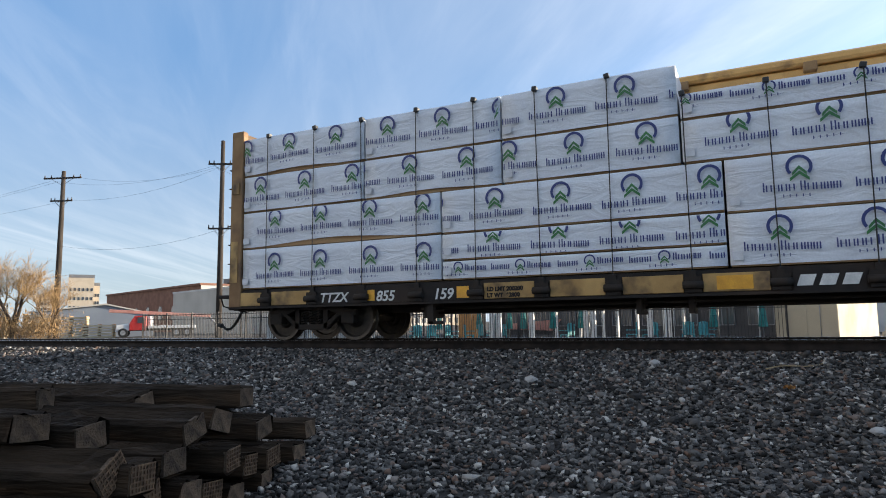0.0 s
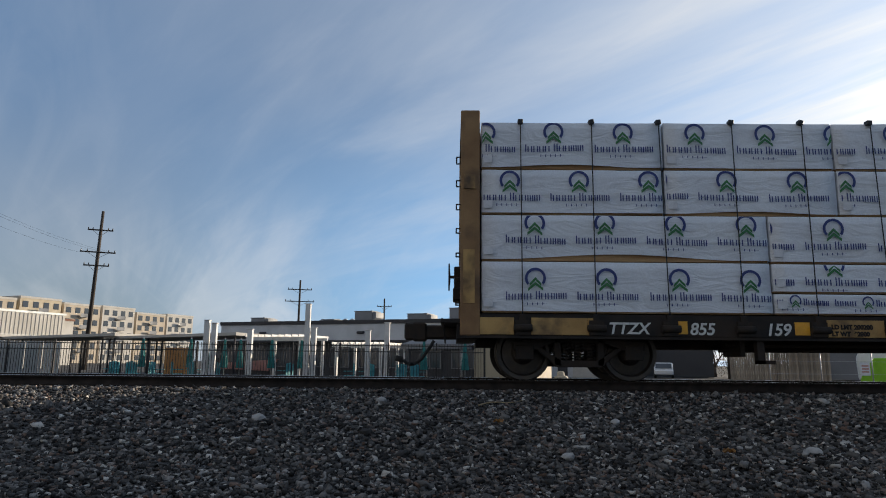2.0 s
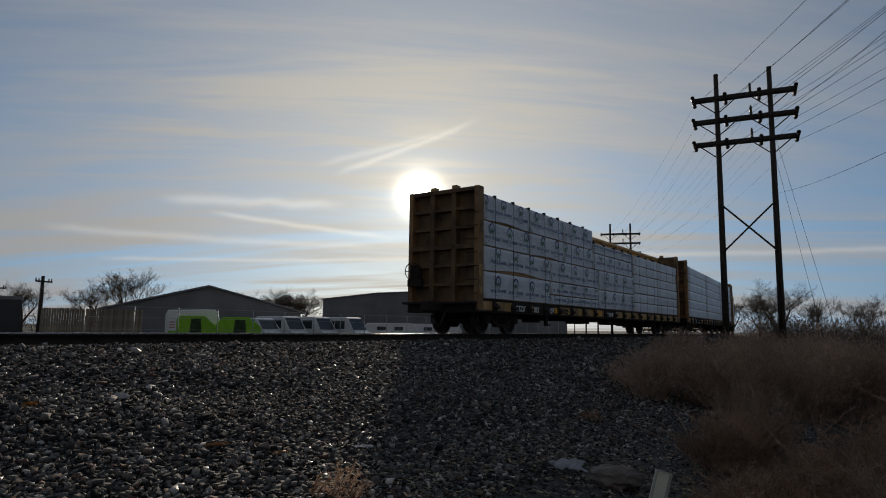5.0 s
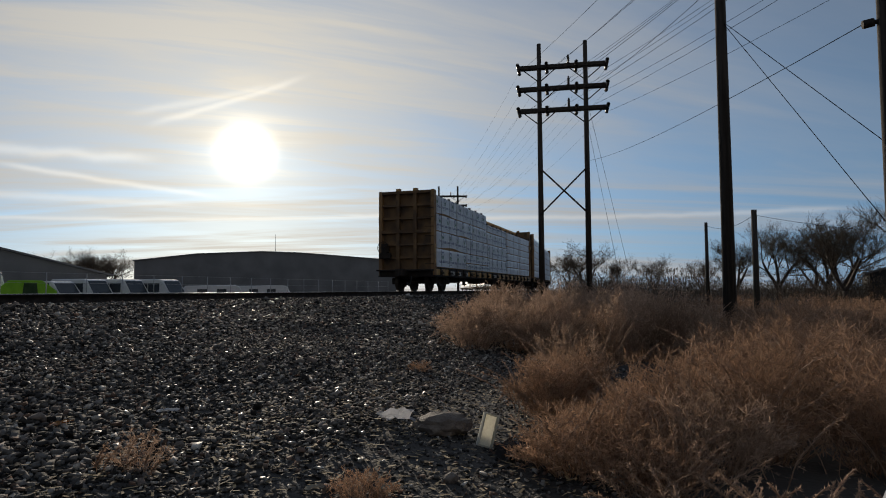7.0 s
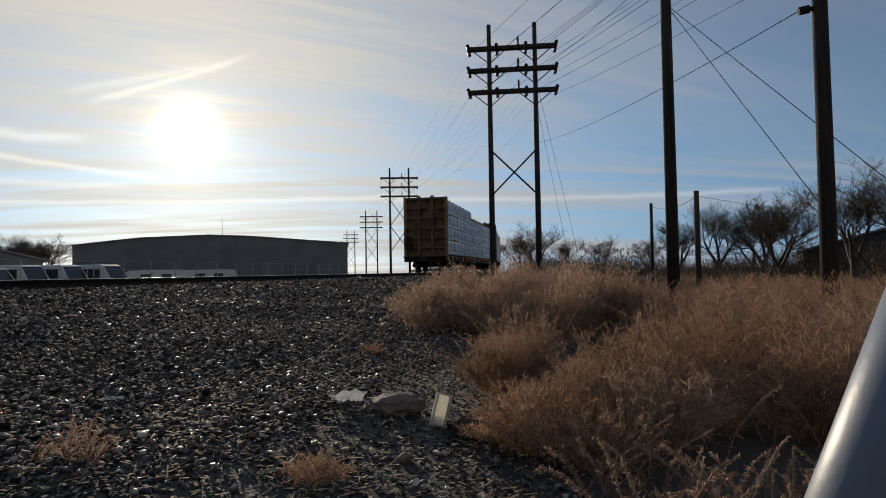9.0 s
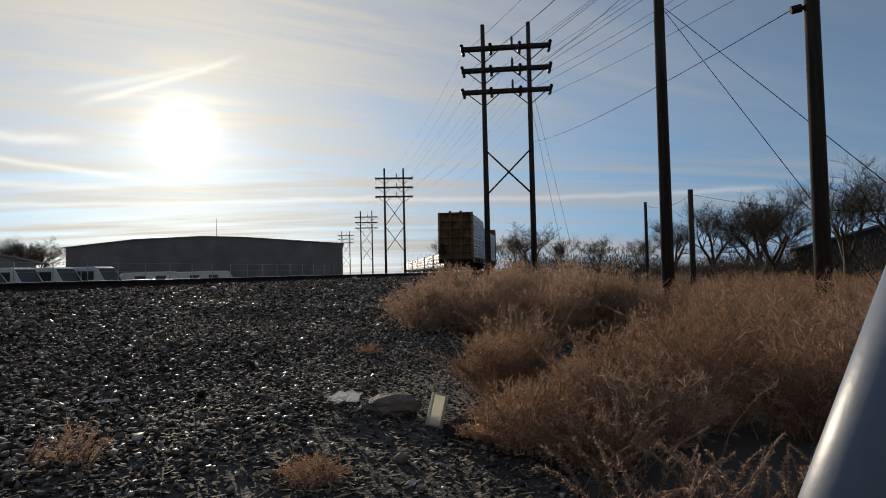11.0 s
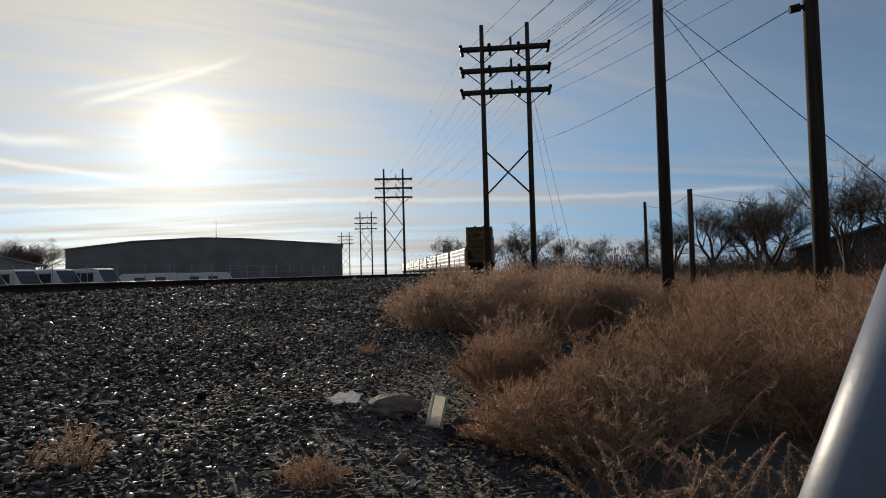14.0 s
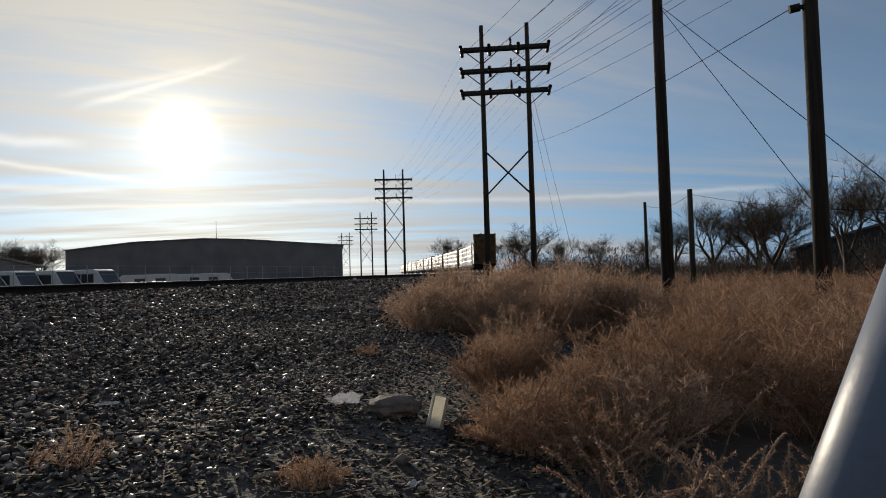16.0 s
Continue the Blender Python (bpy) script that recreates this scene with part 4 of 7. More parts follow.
riders = []      # (thing, car number)
h2 = -CAR_LEN / 2
last_car = build_flatcar(True)
plain_car = build_flatcar(False)
cars = [last_car, plain_car] + [copy_thing(plain_car, pose(0, 0, 0)) for k in range(8)]
rnd = random.Random(11)
NEAR = [  # start, end, bottom, top, bare strip, first mark (along the car, over the bottom, ring between the words)
    (0.34, 5.16, 1.1, 1.97, 0, 1.25, 0.2, 0), (0.34, 5.16, 1.97, 2.77, 0.09, 1.24, 0.22, 0),
    (0.34, 3.46, 2.77, 3.57, 0, 0.83, 0.21, 0), (3.46, 6.38, 2.77, 3.57, 0.04, 4.52, 0.21, 0),
    (0.34, 3.48, 3.57, 4.42, 0.05, 1.6, 0.26, 0), (3.48, 6.38, 3.57, 4.42, 0, 4.03, 0.26, 0),
    (5.16, 9.99, 1.1, 1.46, 0, 5.5, 0.14, 1), (5.16, 9.99, 1.46, 1.96, 0, 6.19, 0.1, 0), (5.16, 9.99, 1.96, 2.77, 0, 6.24, 0.2, 0),
    (6.38, 9.4, 2.77, 3.57, 0, 6.51, 0.22, 0), (6.38, 9.4, 3.57, 4.42, 0, 7.4, 0.26, 0),
    (9.99, 14.7, 1.1, 1.93, 0, 10.7, 0.2, 0), (9.99, 14.7, 1.93, 2.77, 0, 11, 0.22, 0), (9.4, 14.5, 2.77, 3.48, 0, 10.25, 0.22, 0), (9.4, 14.5, 3.48, 3.92, 0, 10.69, 0.24, 1)]
for x0, x1, z0, z1, gap, *mark in NEAR:
    riders.append((lumber_package(h2 + x0, h2 + x1, z0, z1, -1, True, rnd, gap, mark), 0))
for z0, z1 in ((1.1, 1.57), (1.57, 2.03), (2.03, 2.5), (2.5, 2.96), (2.96, 3.42), (3.42, 3.9)):
    for x0, x1 in ((14.73, 18.6), (18.63, 22.5)):
        riders.append((lumber_package(h2 + x0, h2 + x1, z0, z1, -1, False, rnd), 0))
for z0, z1 in ((1.1, 1.97), (1.97, 2.77), (2.77, 3.57), (3.57, 4.2)):
    riders.append((lumber_package(h2 + 0.36, h2 + 11.4, z0, z1, 1, False, rnd), 0))
    riders.append((lumber_package(h2 + 11.45, h2 + 22.5, z0, z1, 1, False, rnd), 0))
pattern = []
for z0, z1 in ((1.1, 1.65), (1.65, 2.2), (2.2, 2.75), (2.75, 3.3), (3.3, 3.85), (3.85, 4.3)):
    for x0, x1 in ((0.36, 7.7), (7.73, 15.1), (15.13, 22.5)):
        pattern.append(lumber_package(h2 + x0, h2 + x1, z0, z1, -1, False, rnd))
for z0, z1 in ((1.1, 2.0), (2.0, 2.86), (2.86, 3.6), (3.6, 4.3)):
    for x0, x1 in ((0.36, 7.7), (7.73, 15.1), (15.13, 22.5)):
        pattern.append(lumber_package(h2 + x0, h2 + x1, z0, z1, 1, False, rnd))
for k in range(1, 10):
    for ob in pattern:
        riders.append((ob if k == 1 else copy_thing(ob, pose(0, 0, 0)), k))

KNOTS_T = [-1, 0, 1.5, 2.5, 3.5, 5, 7.5, 9, 12.5, 16, 17]
KNOTS_S = [-15.6, -10.47, -2.87, 2.23, 7.7, 16.2, 29.4, 37.28, 55.85, 76, 81.8]


def run(t):
    """How far along the track the train's tail stands at t seconds."""
    k = max(j for j in range(1, len(KNOTS_T) - 2) if KNOTS_T[j] <= t or j == 1)
    T, S = KNOTS_T, KNOTS_S
    m0, m1 = ((S[j + 1] - S[j - 1]) / (T[j + 1] - T[j - 1]) for j in (k, k + 1))
    d = T[k + 1] - T[k]
    u = (t - T[k]) / d
    return ((2 * u ** 3 - 3 * u * u + 1) * S[k] + (u ** 3 - 2 * u * u + u) * d * m0 + (3 * u * u - 2 * u ** 3) * S[k + 1] + (u ** 3 - u * u) * d * m1)


def car_pose(number, t):
    """Where a car's middle stands at t seconds; the last car is number 0."""
    s = run(t) + number * PITCH
    a, b = on_track(s + 2.0), on_track(s + CAR_LEN - 2.0)
    return pose((a[0] + b[0]) / 2, (a[1] + b[1]) / 2, 0, 0, 0, math.degrees(math.atan2(b[1] - a[1], b[0] - a[0])))


def motions():
    ticks = [0.5 * k for k in range(33)]
    paths = [[(t, car_pose(k, t)) for t in ticks] for k in range(len(cars))]
    for k, car in enumerate(cars):
        walk(car, paths[k])
    for ob, k in riders:
        walk(ob, paths[k])
    roll = [(0.1 * k, 57.2958 * (run(0.1 * k) - run(0)) / WHEEL_R) for k in range(161)]
    for car in cars[:2]:
        for ob in car.children:
            if ob.name.startswith("wheelset"):
                x = ob.matrix_basis.translation.x
                walk(ob, [(t, pose(x, 0, WHEEL_R, 0, a, 0)) for t, a in roll])


# ---------------------------------------------------------------- power line structures


def sag_wire(bm, a, b, sag, r, n=14):
    a, b = Vector(a), Vector(b)
    last = None
    for k in range(n + 1):
        t = k / n
        p = a.lerp(b, t) - Vector((0, 0, sag * 4 * t * (1 - t)))
        if last is not None:
            tube(bm, last, p, r, n=4, caps=False)
        last = p


LINE_ANGLE = math.atan2(-3.0, 0.47)
ARM_Z = (13.1, 14.55, 16.0)


def build_hframe():
    hf = thing("power_line_frame", "two-pole timber transmission frame with three crossarms", "power pole", group="timber power line frames")
    for s in (-1.5, 1.5):
        bm = bmesh.new()
        tube(bm, (s, 0, -0.6), (s, 0, 17.6), 0.21, 0.14, n=12)
        part("pole", bm, M["pole"], hf)
    for z in ARM_Z:
        for y in (-0.17, 0.17):
            bm = bmesh.new()
            box(bm, -2.95, 2.95, y - 0.055, y + 0.055, z - 0.12, z + 0.12)
            part("crossarm", bm, M["pole"], hf, bevel=0.01)
        for s in (-1, 1):
            for d in (-1.05, 1.05):
                bm = bmesh.new()
                tube(bm, (s * 1.5, 0.15, z - 0.95), (s * 1.5 + d, 0.15, z - 0.08), 0.035, n=6)
                part("arm_brace", bm, M["pole"], hf)
        for x in (-2.85, -1.0, 1.0 * 0.05 + 0.85, 2.85):
            bm = bmesh.new()
            for k in range(-7, 7):
                ends = [0.12 if n % 2 and abs(n) > 1 else 0.05 for n in (k, k + 1)]
                tube(bm, (x, 0.13 * k, z - 0.05), (x, 0.13 * (k + 1), z - 0.05), *ends, n=10, caps=False)
            bmesh.ops.remove_doubles(bm, verts=list(bm.verts), dist=0.002)
            part("insulator_string", bm, M["porcelain"], hf)
        bm = bmesh.new()
        tube(bm, (0.4, 0, z + 0.1), (0.4, 0, z + 0.75), 0.055, n=8)
        for k in range(4):
            tube(bm, (0.4, 0, z + 0.2 + 0.12 * k), (0.4, 0, z + 0.26 + 0.12 * k), 0.09, n=8)
        part("post_insulator", bm, M["porcelain"], hf)
    for a, b in ((-1.5, 1.5), (1.5, -1.5)):
        bm = bmesh.new()
        tube(bm, (a, -0.2, 6.2), (b, -0.2, 9.2), 0.06, n=6)
        part("cross_brace", bm, M["pole"], hf)
    return hf


FRAMES = [(41.45, 6.5), (95.3, 33.3), (157.8, 63.1), (228.6, 100.0), (300.0, 138.0)]
first = build_hframe()
first.matrix_basis = pose(*FRAMES[0], -1.25, 0, 0, -81)
braced = copy_thing(first, pose(*FRAMES[1], -1.0, 0, 0, -70))
for ob in [c for c in braced.children if c.name.startswith("cross_brace")]:
    bpy.data.objects.remove(ob)
for z0, z1 in ((4.3, 8.4), (8.4, 12.5)):
    for a, b in ((-1.5, 1.5), (1.5, -1.5)):
        bm = bmesh.new()
        tube(bm, (a, -0.2, z0), (b, -0.2, z1), 0.06, n=6)
        part("cross_brace", bm, M["pole"], braced)
for x, y in FRAMES[2:]:
    copy_thing(braced, pose(x, y, -1.0, 0, 0, -70))
behind = (-14.0, -24.0)
spans = [behind] + FRAMES


def arm_point(i, x, z):
    a = radians(-81 if i <= 1 else -70)
    return (spans[i][0] + math.cos(a) * x, spans[i][1] + math.sin(a) * x, z - 1.25)


for z in ARM_Z:
    for x in (-2.85, -1.0, 0.9, 2.85):
        bm = bmesh.new()
        for i in range(3):
            sag_wire(bm, arm_point(i, x, z - 0.3), arm_point(i + 1, x, z - 0.3), 1.6, 0.009 if i == 0 else 0.004)
        tagged(new("power_wire", mesh_of("power_wire", bm, M["wire"])), "dark overhead power conductor", "wire", "power conductors")


def wood_pole(x, y, z0, z1, r0, r1, label, arms=(), turn=0, lean=0.0):
    p = thing("utility_pole", label, "utility pole", at=pose(x, y, z0, 0, lean, turn), group="utility poles")
    bm = bmesh.new()
    tube(bm, (0, 0, -0.4), (0, 0, z1 - z0), r0, r1, n=12)
    part("pole", bm, M["pole"], p)
    for drop, w in arms:
        z = z1 - z0 - drop
        bm = bmesh.new()
        box(bm, -w, w, -0.2, -0.08, z - 0.07, z + 0.07)
        part("crossarm", bm, M["pole"], p)
        for s in (-1, 1):
            bm = bmesh.new()
            tube(bm, (0, -0.14, z - 0.7), (s * w * 0.6, -0.14, z - 0.05), 0.025, n=5)
            part("arm_brace", bm, M["galv"], p)
        for k in (-0.95, -0.6, 0.6, 0.95):
            bm = bmesh.new()
            tube(bm, (k * w, -0.14, z + 0.07), (k * w, -0.14, z + 0.3), 0.06, 0.04, n=7)
            part("insulator", bm, M["porcelain"], p)
    return p


wood_pole(20.93, -1.6, -1.3, 16.0, 0.2, 0.13, "tall plain timber pole standing in dry weeds")
wood_pole(14.91, -4.2, -1.3, 12.0, 0.175, 0.125, "tall dark timber pole with guy wires in dry weeds")
wood_pole(44.94, -2.14, -1.3, 4.4, 0.13, 0.1, "short weathered timber stub pole")
wood_pole(34.78, -3.87, -1.3, 3.95, 0.15, 0.13, "short weathered timber stub pole")
wood_pole(-58.8, 37.8, -0.85, 15.2, 0.3, 0.18, "timber distribution pole with crossarms", [(0.7, 1.9), (2.9, 1.1)], 20)
wood_pole(-39.1, 38.4, -0.85, 15.6, 0.26, 0.16, "timber distribution pole with crossarms", [(2.0, 1.1), (7.4, 1.0)], 30)
wood_pole(-40.2, 68.9, -0.85, 16.7, 0.25, 0.15, "timber distribution pole with crossarms", [(2.2, 1.3), (4.7, 1.8), (6.2, 1.3)], 15, 1.0)
wood_pole(-26.3, 106.4, -0.85, 13.8, 0.24, 0.15, "distant timber pole with crossarms", [(1.6, 2.0), (3.6, 2.4)], 15)
wood_pole(-14.4, 128.8, -0.85, 13.0, 0.24, 0.15, "distant timber pole with crossarms", [(1.6, 1.5)], 15)
wood_pole(26.0, 62.0, -0.85, 4.4, 0.2, 0.14, "timber pole with a transformer", [(0.5, 0.8)], 15)
wood_pole(27.0, 74.0, -0.85, 4.2, 0.16, 0.1, "distant timber pole with crossarms", [(0.5, 0.7)], 15)


def loose_wire(a, b, sag, r=0.010, label="thin dark overhead cable"):
    bm = bmesh.new()
    sag_wire(bm, a, b, sag, r)
    tagged(new("overhead_cable", mesh_of("overhead_cable", bm, M["wire"])), label, "wire", "overhead cables")


K_TOP, J_TOP = (14.91, -4.2, 5.45), (20.93, -1.6, 8.6)
bm = bmesh.new()
tube(bm, (14.91, -4.2, 5.45), (14.91, -3.85, 5.45), 0.05, n=8)
tube(bm, (14.91, -4.0, 5.45), (14.91, -3.8, 5.42), 0.09, n=8)
tagged(new("side_insulator", mesh_of("side_insulator", bm, M["iron"])), "dark bracket insulator on the timber pole", "insulator")
loose_wire((14.91, -3.85, 5.45), (60.0, 7.5, 12.0), 0.5)
loose_wire((14.91, -3.9, 9.2), (41.5, 5.0, 13.0), 0.4)
loose_wire((20.93, -1.6, 8.3), (14.4, -5.5, -1.2), 0.0, 0.010, "taut guy wire running from the timber pole down into the weeds")
loose_wire((20.93, -1.6, 8.3), (13.3, -7.5, -1.2), 0.0, 0.010, "taut guy wire running from the timber pole down into the weeds")
loose_wire((14.91, -4.2, 8.5), (6.0, -9.0, 4.0), 0.2)
loose_wire((14.91, -4.2, 7.0), (9.0, -9.0, 4.2), 0.2)
loose_wire((41.6, 5.0, 12.6), (44.3, 2.2, -1.2), 0.0, 0.012, "guy wire slanting from the timber frame to the ground")
loose_wire((41.6, 5.0, 11.2), (43.4, 2.9, -1.2), 0.0, 0.012, "guy wire slanting from the timber frame to the ground")
loose_wire((34.78, -3.87, 3.7), (44.94, -2.14, 4.2), 0.4)
loose_wire((34.78, -3.87, 3.7), (37.0, -14.0, 2.6), 0.3)
for dz, da in ((0.75, 1.8), (0.75, -1.8), (2.9, 1.0)):
    loose_wire((-58.8 + da, 37.8, 15.2 - dz), (-39.1 + da * 0.5, 38.4, 15.6 - 2.0), 0.9, 0.008)
    loose_wire((-58.8 + da, 37.8, 15.2 - dz), (-140.0, 40.0, 15.0), 1.5, 0.008)
    loose_wire((-39.1 + da * 0.5, 38.4, 13.6), (-40.2 + da, 68.9, 12.0), 0.8, 0.008)
loose_wire((-58.8, 37.8, 8.0), (-39.1, 38.4, 8.2), 0.9, 0.009)

# ---------------------------------------------------------------- far side of the track: yard, buildings, vehicles
TURN = -20.0                                   # the town's walls stand askew to the track
GZ = -0.85


def askew(x, y, z=GZ, turn=TURN):
    """A frame whose x runs along a facade and whose y runs away from the camera."""
    return pose(x, y, z, 0, 0, turn)


def window_part(parent, x, z, w, h, y=0.0, frame_mat="post"):
    win = bmesh.new()
    for a in ((-w / 2, -w / 2 + 0.07, 0, h), (w / 2 - 0.07, w / 2, 0, h), (-w / 2 + 0.07, w / 2 - 0.07, 0, 0.07), (-w / 2 + 0.07, w / 2 - 0.07, h - 0.07, h),
              (-0.03, 0.03, 0.07, h - 0.07)):
        box(win, a[0], a[1], -0.06, 0.04, a[2], a[3])
    f = part("window", win, M[frame_mat], parent, at=pose(x, y, z))
    g = bmesh.new()
    box(g, -w / 2 + 0.05, w / 2 - 0.05, -0.02, 0.03, 0.05, h - 0.05)
    part("pane", g, M["glass"], f)
    return f


def block(name, label, at, w, d, h, wall, trim="dark", parapet=0.25, category="building"):
    """A flat-roofed building; its front-right corner stands at the frame's origin and it runs to the left."""
    b = thing(name, label, category, at=at)
    bm = bmesh.new()
    box(bm, -w, 0, 0, d, 0, h)
    part("wall", bm, M[wall], b)
    bm = bmesh.new()
    for a in ((-w - 0.08, 0.08, -0.08, 0.12), (-w - 0.08, 0.08, d - 0.12, d + 0.08), (-w - 0.08, -w + 0.12, 0.12, d - 0.12), (-0.12, 0.08, 0.12, d - 0.12)):
        box(bm, *a, h - 0.05, h + parapet)
    part("parapet", bm, M[trim], b)
    return b


def roof_unit(parent, x, y, z, w, d, h):
    bm = bmesh.new()
    box(bm, -w / 2, w / 2, -d / 2, d / 2, 0, h)
    prism(bm, [(w / 2, h * 0.35), (w / 2 + 0.35, h * 0.55), (w / 2 + 0.35, h * 0.95), (w / 2, h * 0.95)], -d / 2 + 0.1, d / 2 - 0.1)
    box(bm, -w / 2 - 0.05, w / 2 + 0.05, -d / 2 - 0.05, d / 2 + 0.05, h, h + 0.06)
    part("rooftop_unit", bm, M["greywall"], parent, "grey air handling unit", at=pose(x, y, z))


# tavern building with white fascia, dark shopfront and rooftop units
tav = block("tavern_building", "long low building with white fascia over a dark shopfront", askew(3.5, 46.0), 25.5, 17, 4.15, "stucco")
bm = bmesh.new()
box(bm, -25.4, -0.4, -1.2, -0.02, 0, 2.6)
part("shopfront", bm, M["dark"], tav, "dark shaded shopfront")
bm = bmesh.new()
box(bm, -25.6, -0.2, -2.0, -0.01, 2.6, 2.75)
part("awning", bm, M["dark"], tav)
for k in range(9):
    window_part(tav, -3.0 - 2.5 * k, 0.7, 1.7, 1.5, -1.27, "greywall")
for k in range(5):
    bm = bmesh.new()
    tube(bm, (-3 - 4.6 * k, -0.1, 3.42), (-2.4 - 4.6 * k, -0.1, 3.42), 0.11, n=8)
    part("wall_lamp", bm, M["dark"], tav)
for x, w, h in ((-23.8, 1.4, 0.75), (-13.2, 1.6, 1.15), (-10.4, 1.1, 0.4), (-8.3, 1.7, 0.85), (-4.6, 1.8, 1.25), (-2.0, 1.2, 0.45), (-16.5, 1.0, 0.5)):
    roof_unit(tav, x, 3.5, 4.15, w, 1.6, h)
for k, x in enumerate((-18.5, -17.7, -16.9, -16.2, -15.5)):
    bm = bmesh.new()
    tube(bm, (x, 5, 4.1), (x, 5, 4.75), 0.16, n=10)
    tube(bm, (x, 5, 4.75), (x, 5, 4.9), 0.3, 0.1, n=10)
    part("roof_vent", bm, M["galv"], tav)
# sign on the shopfront: plain pale bars in place of letters
for k in range(10):
    bm = bmesh.new()
    x = -24.6 + k * 0.82
    box(bm, x, x + 0.16, -1.27, -1.21, 1.35 + 0.05 * k, 2.15 + 0.05 * k)
    if k % 3 != 1:
        box(bm, x + 0.16, x + 0.5, -1.27, -1.21, (1.95 if k % 2 else 1.6) + 0.05 * k, (2.12 if k % 2 else 1.78) + 0.05 * k)
    part("sign_bar", bm, M["greywall"], tav, "pale sign lettering shown as bars")
bm = bmesh.new()
prism(bm, [(-25.0, 0.5), (-19.5, 0.35), (-18.5, 1.3), (-24.0, 0.95)], -1.35, -1.28)
part("banner", bm, M["pink"], tav, "faded red banner")

# cream steel container
con = thing("storage_container", "cream painted steel storage container behind the fence", "container", at=askew(3.4, 35.0))
bm = bmesh.new()
box(bm, -2.8, 0, 0, 7.6, 0.1, 2.65)
part("body", bm, M["cream"], con)
for x in (-2.8, -1.45, -0.12):
    bm = bmesh.new()
    box(bm, x, x + 0.1, -0.04, -0.001, 0.1, 2.62)
    part("door_post", bm, M["cream"], con)
for x in (-2.2, -0.75):
    bm = bmesh.new()
    tube(bm, (x, -0.05, 0.2), (x, -0.05, 2.55), 0.02, n=6)
    part("lock_rod", bm, M["galv"], con)
bm = bmesh.new()
tube(bm, (1.0, -0.4, 0.0), (1.0, -0.4, 0.75), 0.28, 0.2, n=9)
box(bm, 0.7, 1.35, -0.7, -0.1, 0.0, 0.5)
tagged(new("refuse_bag", mesh_of("refuse_bag", bm, M["cream"], 0.08)), "pale bulging bag beside the container", "bag").matrix_basis = askew(4.6, 35.6)

# low white building with a garage door, and a dark one behind
low = block("garage_building", "low white garage building with dark trim", askew(14.5, 54.0), 9.2, 12, 3.4, "stucco")
bm = bmesh.new()
box(bm, -4.9, -1.2, -0.08, -0.01, 0, 2.6)
part("roller_door", bm, M["palewall"], low, "white roller door")
for x in (-6.2, -0.95):
    bm = bmesh.new()
    box(bm, x, x + 0.85, -0.07, -0.01, 0, 2.2)
    part("dark_door", bm, M["dark"], low)
roof_unit(low, -3.0, 3, 3.4, 1.3, 1.3, 1.0)
dk = block("workshop", "dark low workshop building", askew(24.5, 62.0), 10.5, 12, 3.1, "dark", "roof")

# yard lamps
for x, y, z, s in ((3.9, 44.0, 4.5, 1.0), (6.9, 56.0, 4.7, 1.0)):
    lampo = thing("yard_lamp", "dark steel yard lamp with a shoebox head", "street lamp", at=pose(x, y, GZ), group="yard lamps")
    bm = bmesh.new()
    tube(bm, (0, 0, 0), (0, 0, z - GZ), 0.08, 0.05, n=8)
    part("mast", bm, M["dark"], lampo)
    bm = bmesh.new()
    tube(bm, (0, 0, z - GZ - 0.05), (-0.5, 0, z - GZ), 0.03, n=6)
    box(bm, -1.1, -0.45, -0.16, 0.16, z - GZ - 0.05, z - GZ + 0.08)
    part("lamp_head", bm, M["dark"], lampo, bevel=0.02)


def picket_fence():
    """Black iron fence along the yard."""
    fe = thing("yard_fence", "black iron picket fence along the yard", "fence")
    x0, x1, y = -40.0, 1.2, 32.0
    bm = bmesh.new()
    box(bm, -0.035, 0.035, -0.035, 0.035, 0, 2.1)
    pm = mesh_of("post", bm, M["fence"])
    for k in range(18):
        part("post", pm, None, fe, at=pose(x0 + k * 2.42, y, GZ))
    for z in (0.2, 1.62, 1.92):
        bm = bmesh.new()
        box(bm, x0, x1, y - 0.02, y + 0.02, GZ + z, GZ + z + 0.045)
        part("fence_rail", bm, M["fence"], fe)
    bm = bmesh.new()
    box(bm, -0.011, 0.011, -0.011, 0.011, 0.08, 2.05)
    pk = mesh_of("picket", bm, M["fence"])
    for k in range(294):
        part("picket", pk, None, fe, at=pose(x0 + 0.07 + k * 0.14, y + 0.04, GZ))


picket_fence()
bm = bmesh.new()
ridge = [(0.055 * k - 0.44, -0.03 if k % 2 else 0.0) for k in range(17)]
rows = [[bm.verts.new((x, y + d, z)) for x, y in ridge] for d, z in ((0, 0.05), (0, 2.0), (0.012, 2.0), (0.012, 0.05))]
for k in range(4):
    for n in range(16):
        bm.faces.new((rows[k][n], rows[k][n + 1], rows[(k + 1) % 4][n + 1], rows[(k + 1) % 4][n]))
pan = mesh_of("sheet_panel", bm, M["panel"])
screen = thing("sheet_screen", "pale corrugated sheet screen behind the iron fence", "fence")
for k in range(9):
    part("sheet_panel", pan, None, screen, at=pose(-28.6 + k * 0.93, 32.6, GZ + 0.03 * (k % 2)))

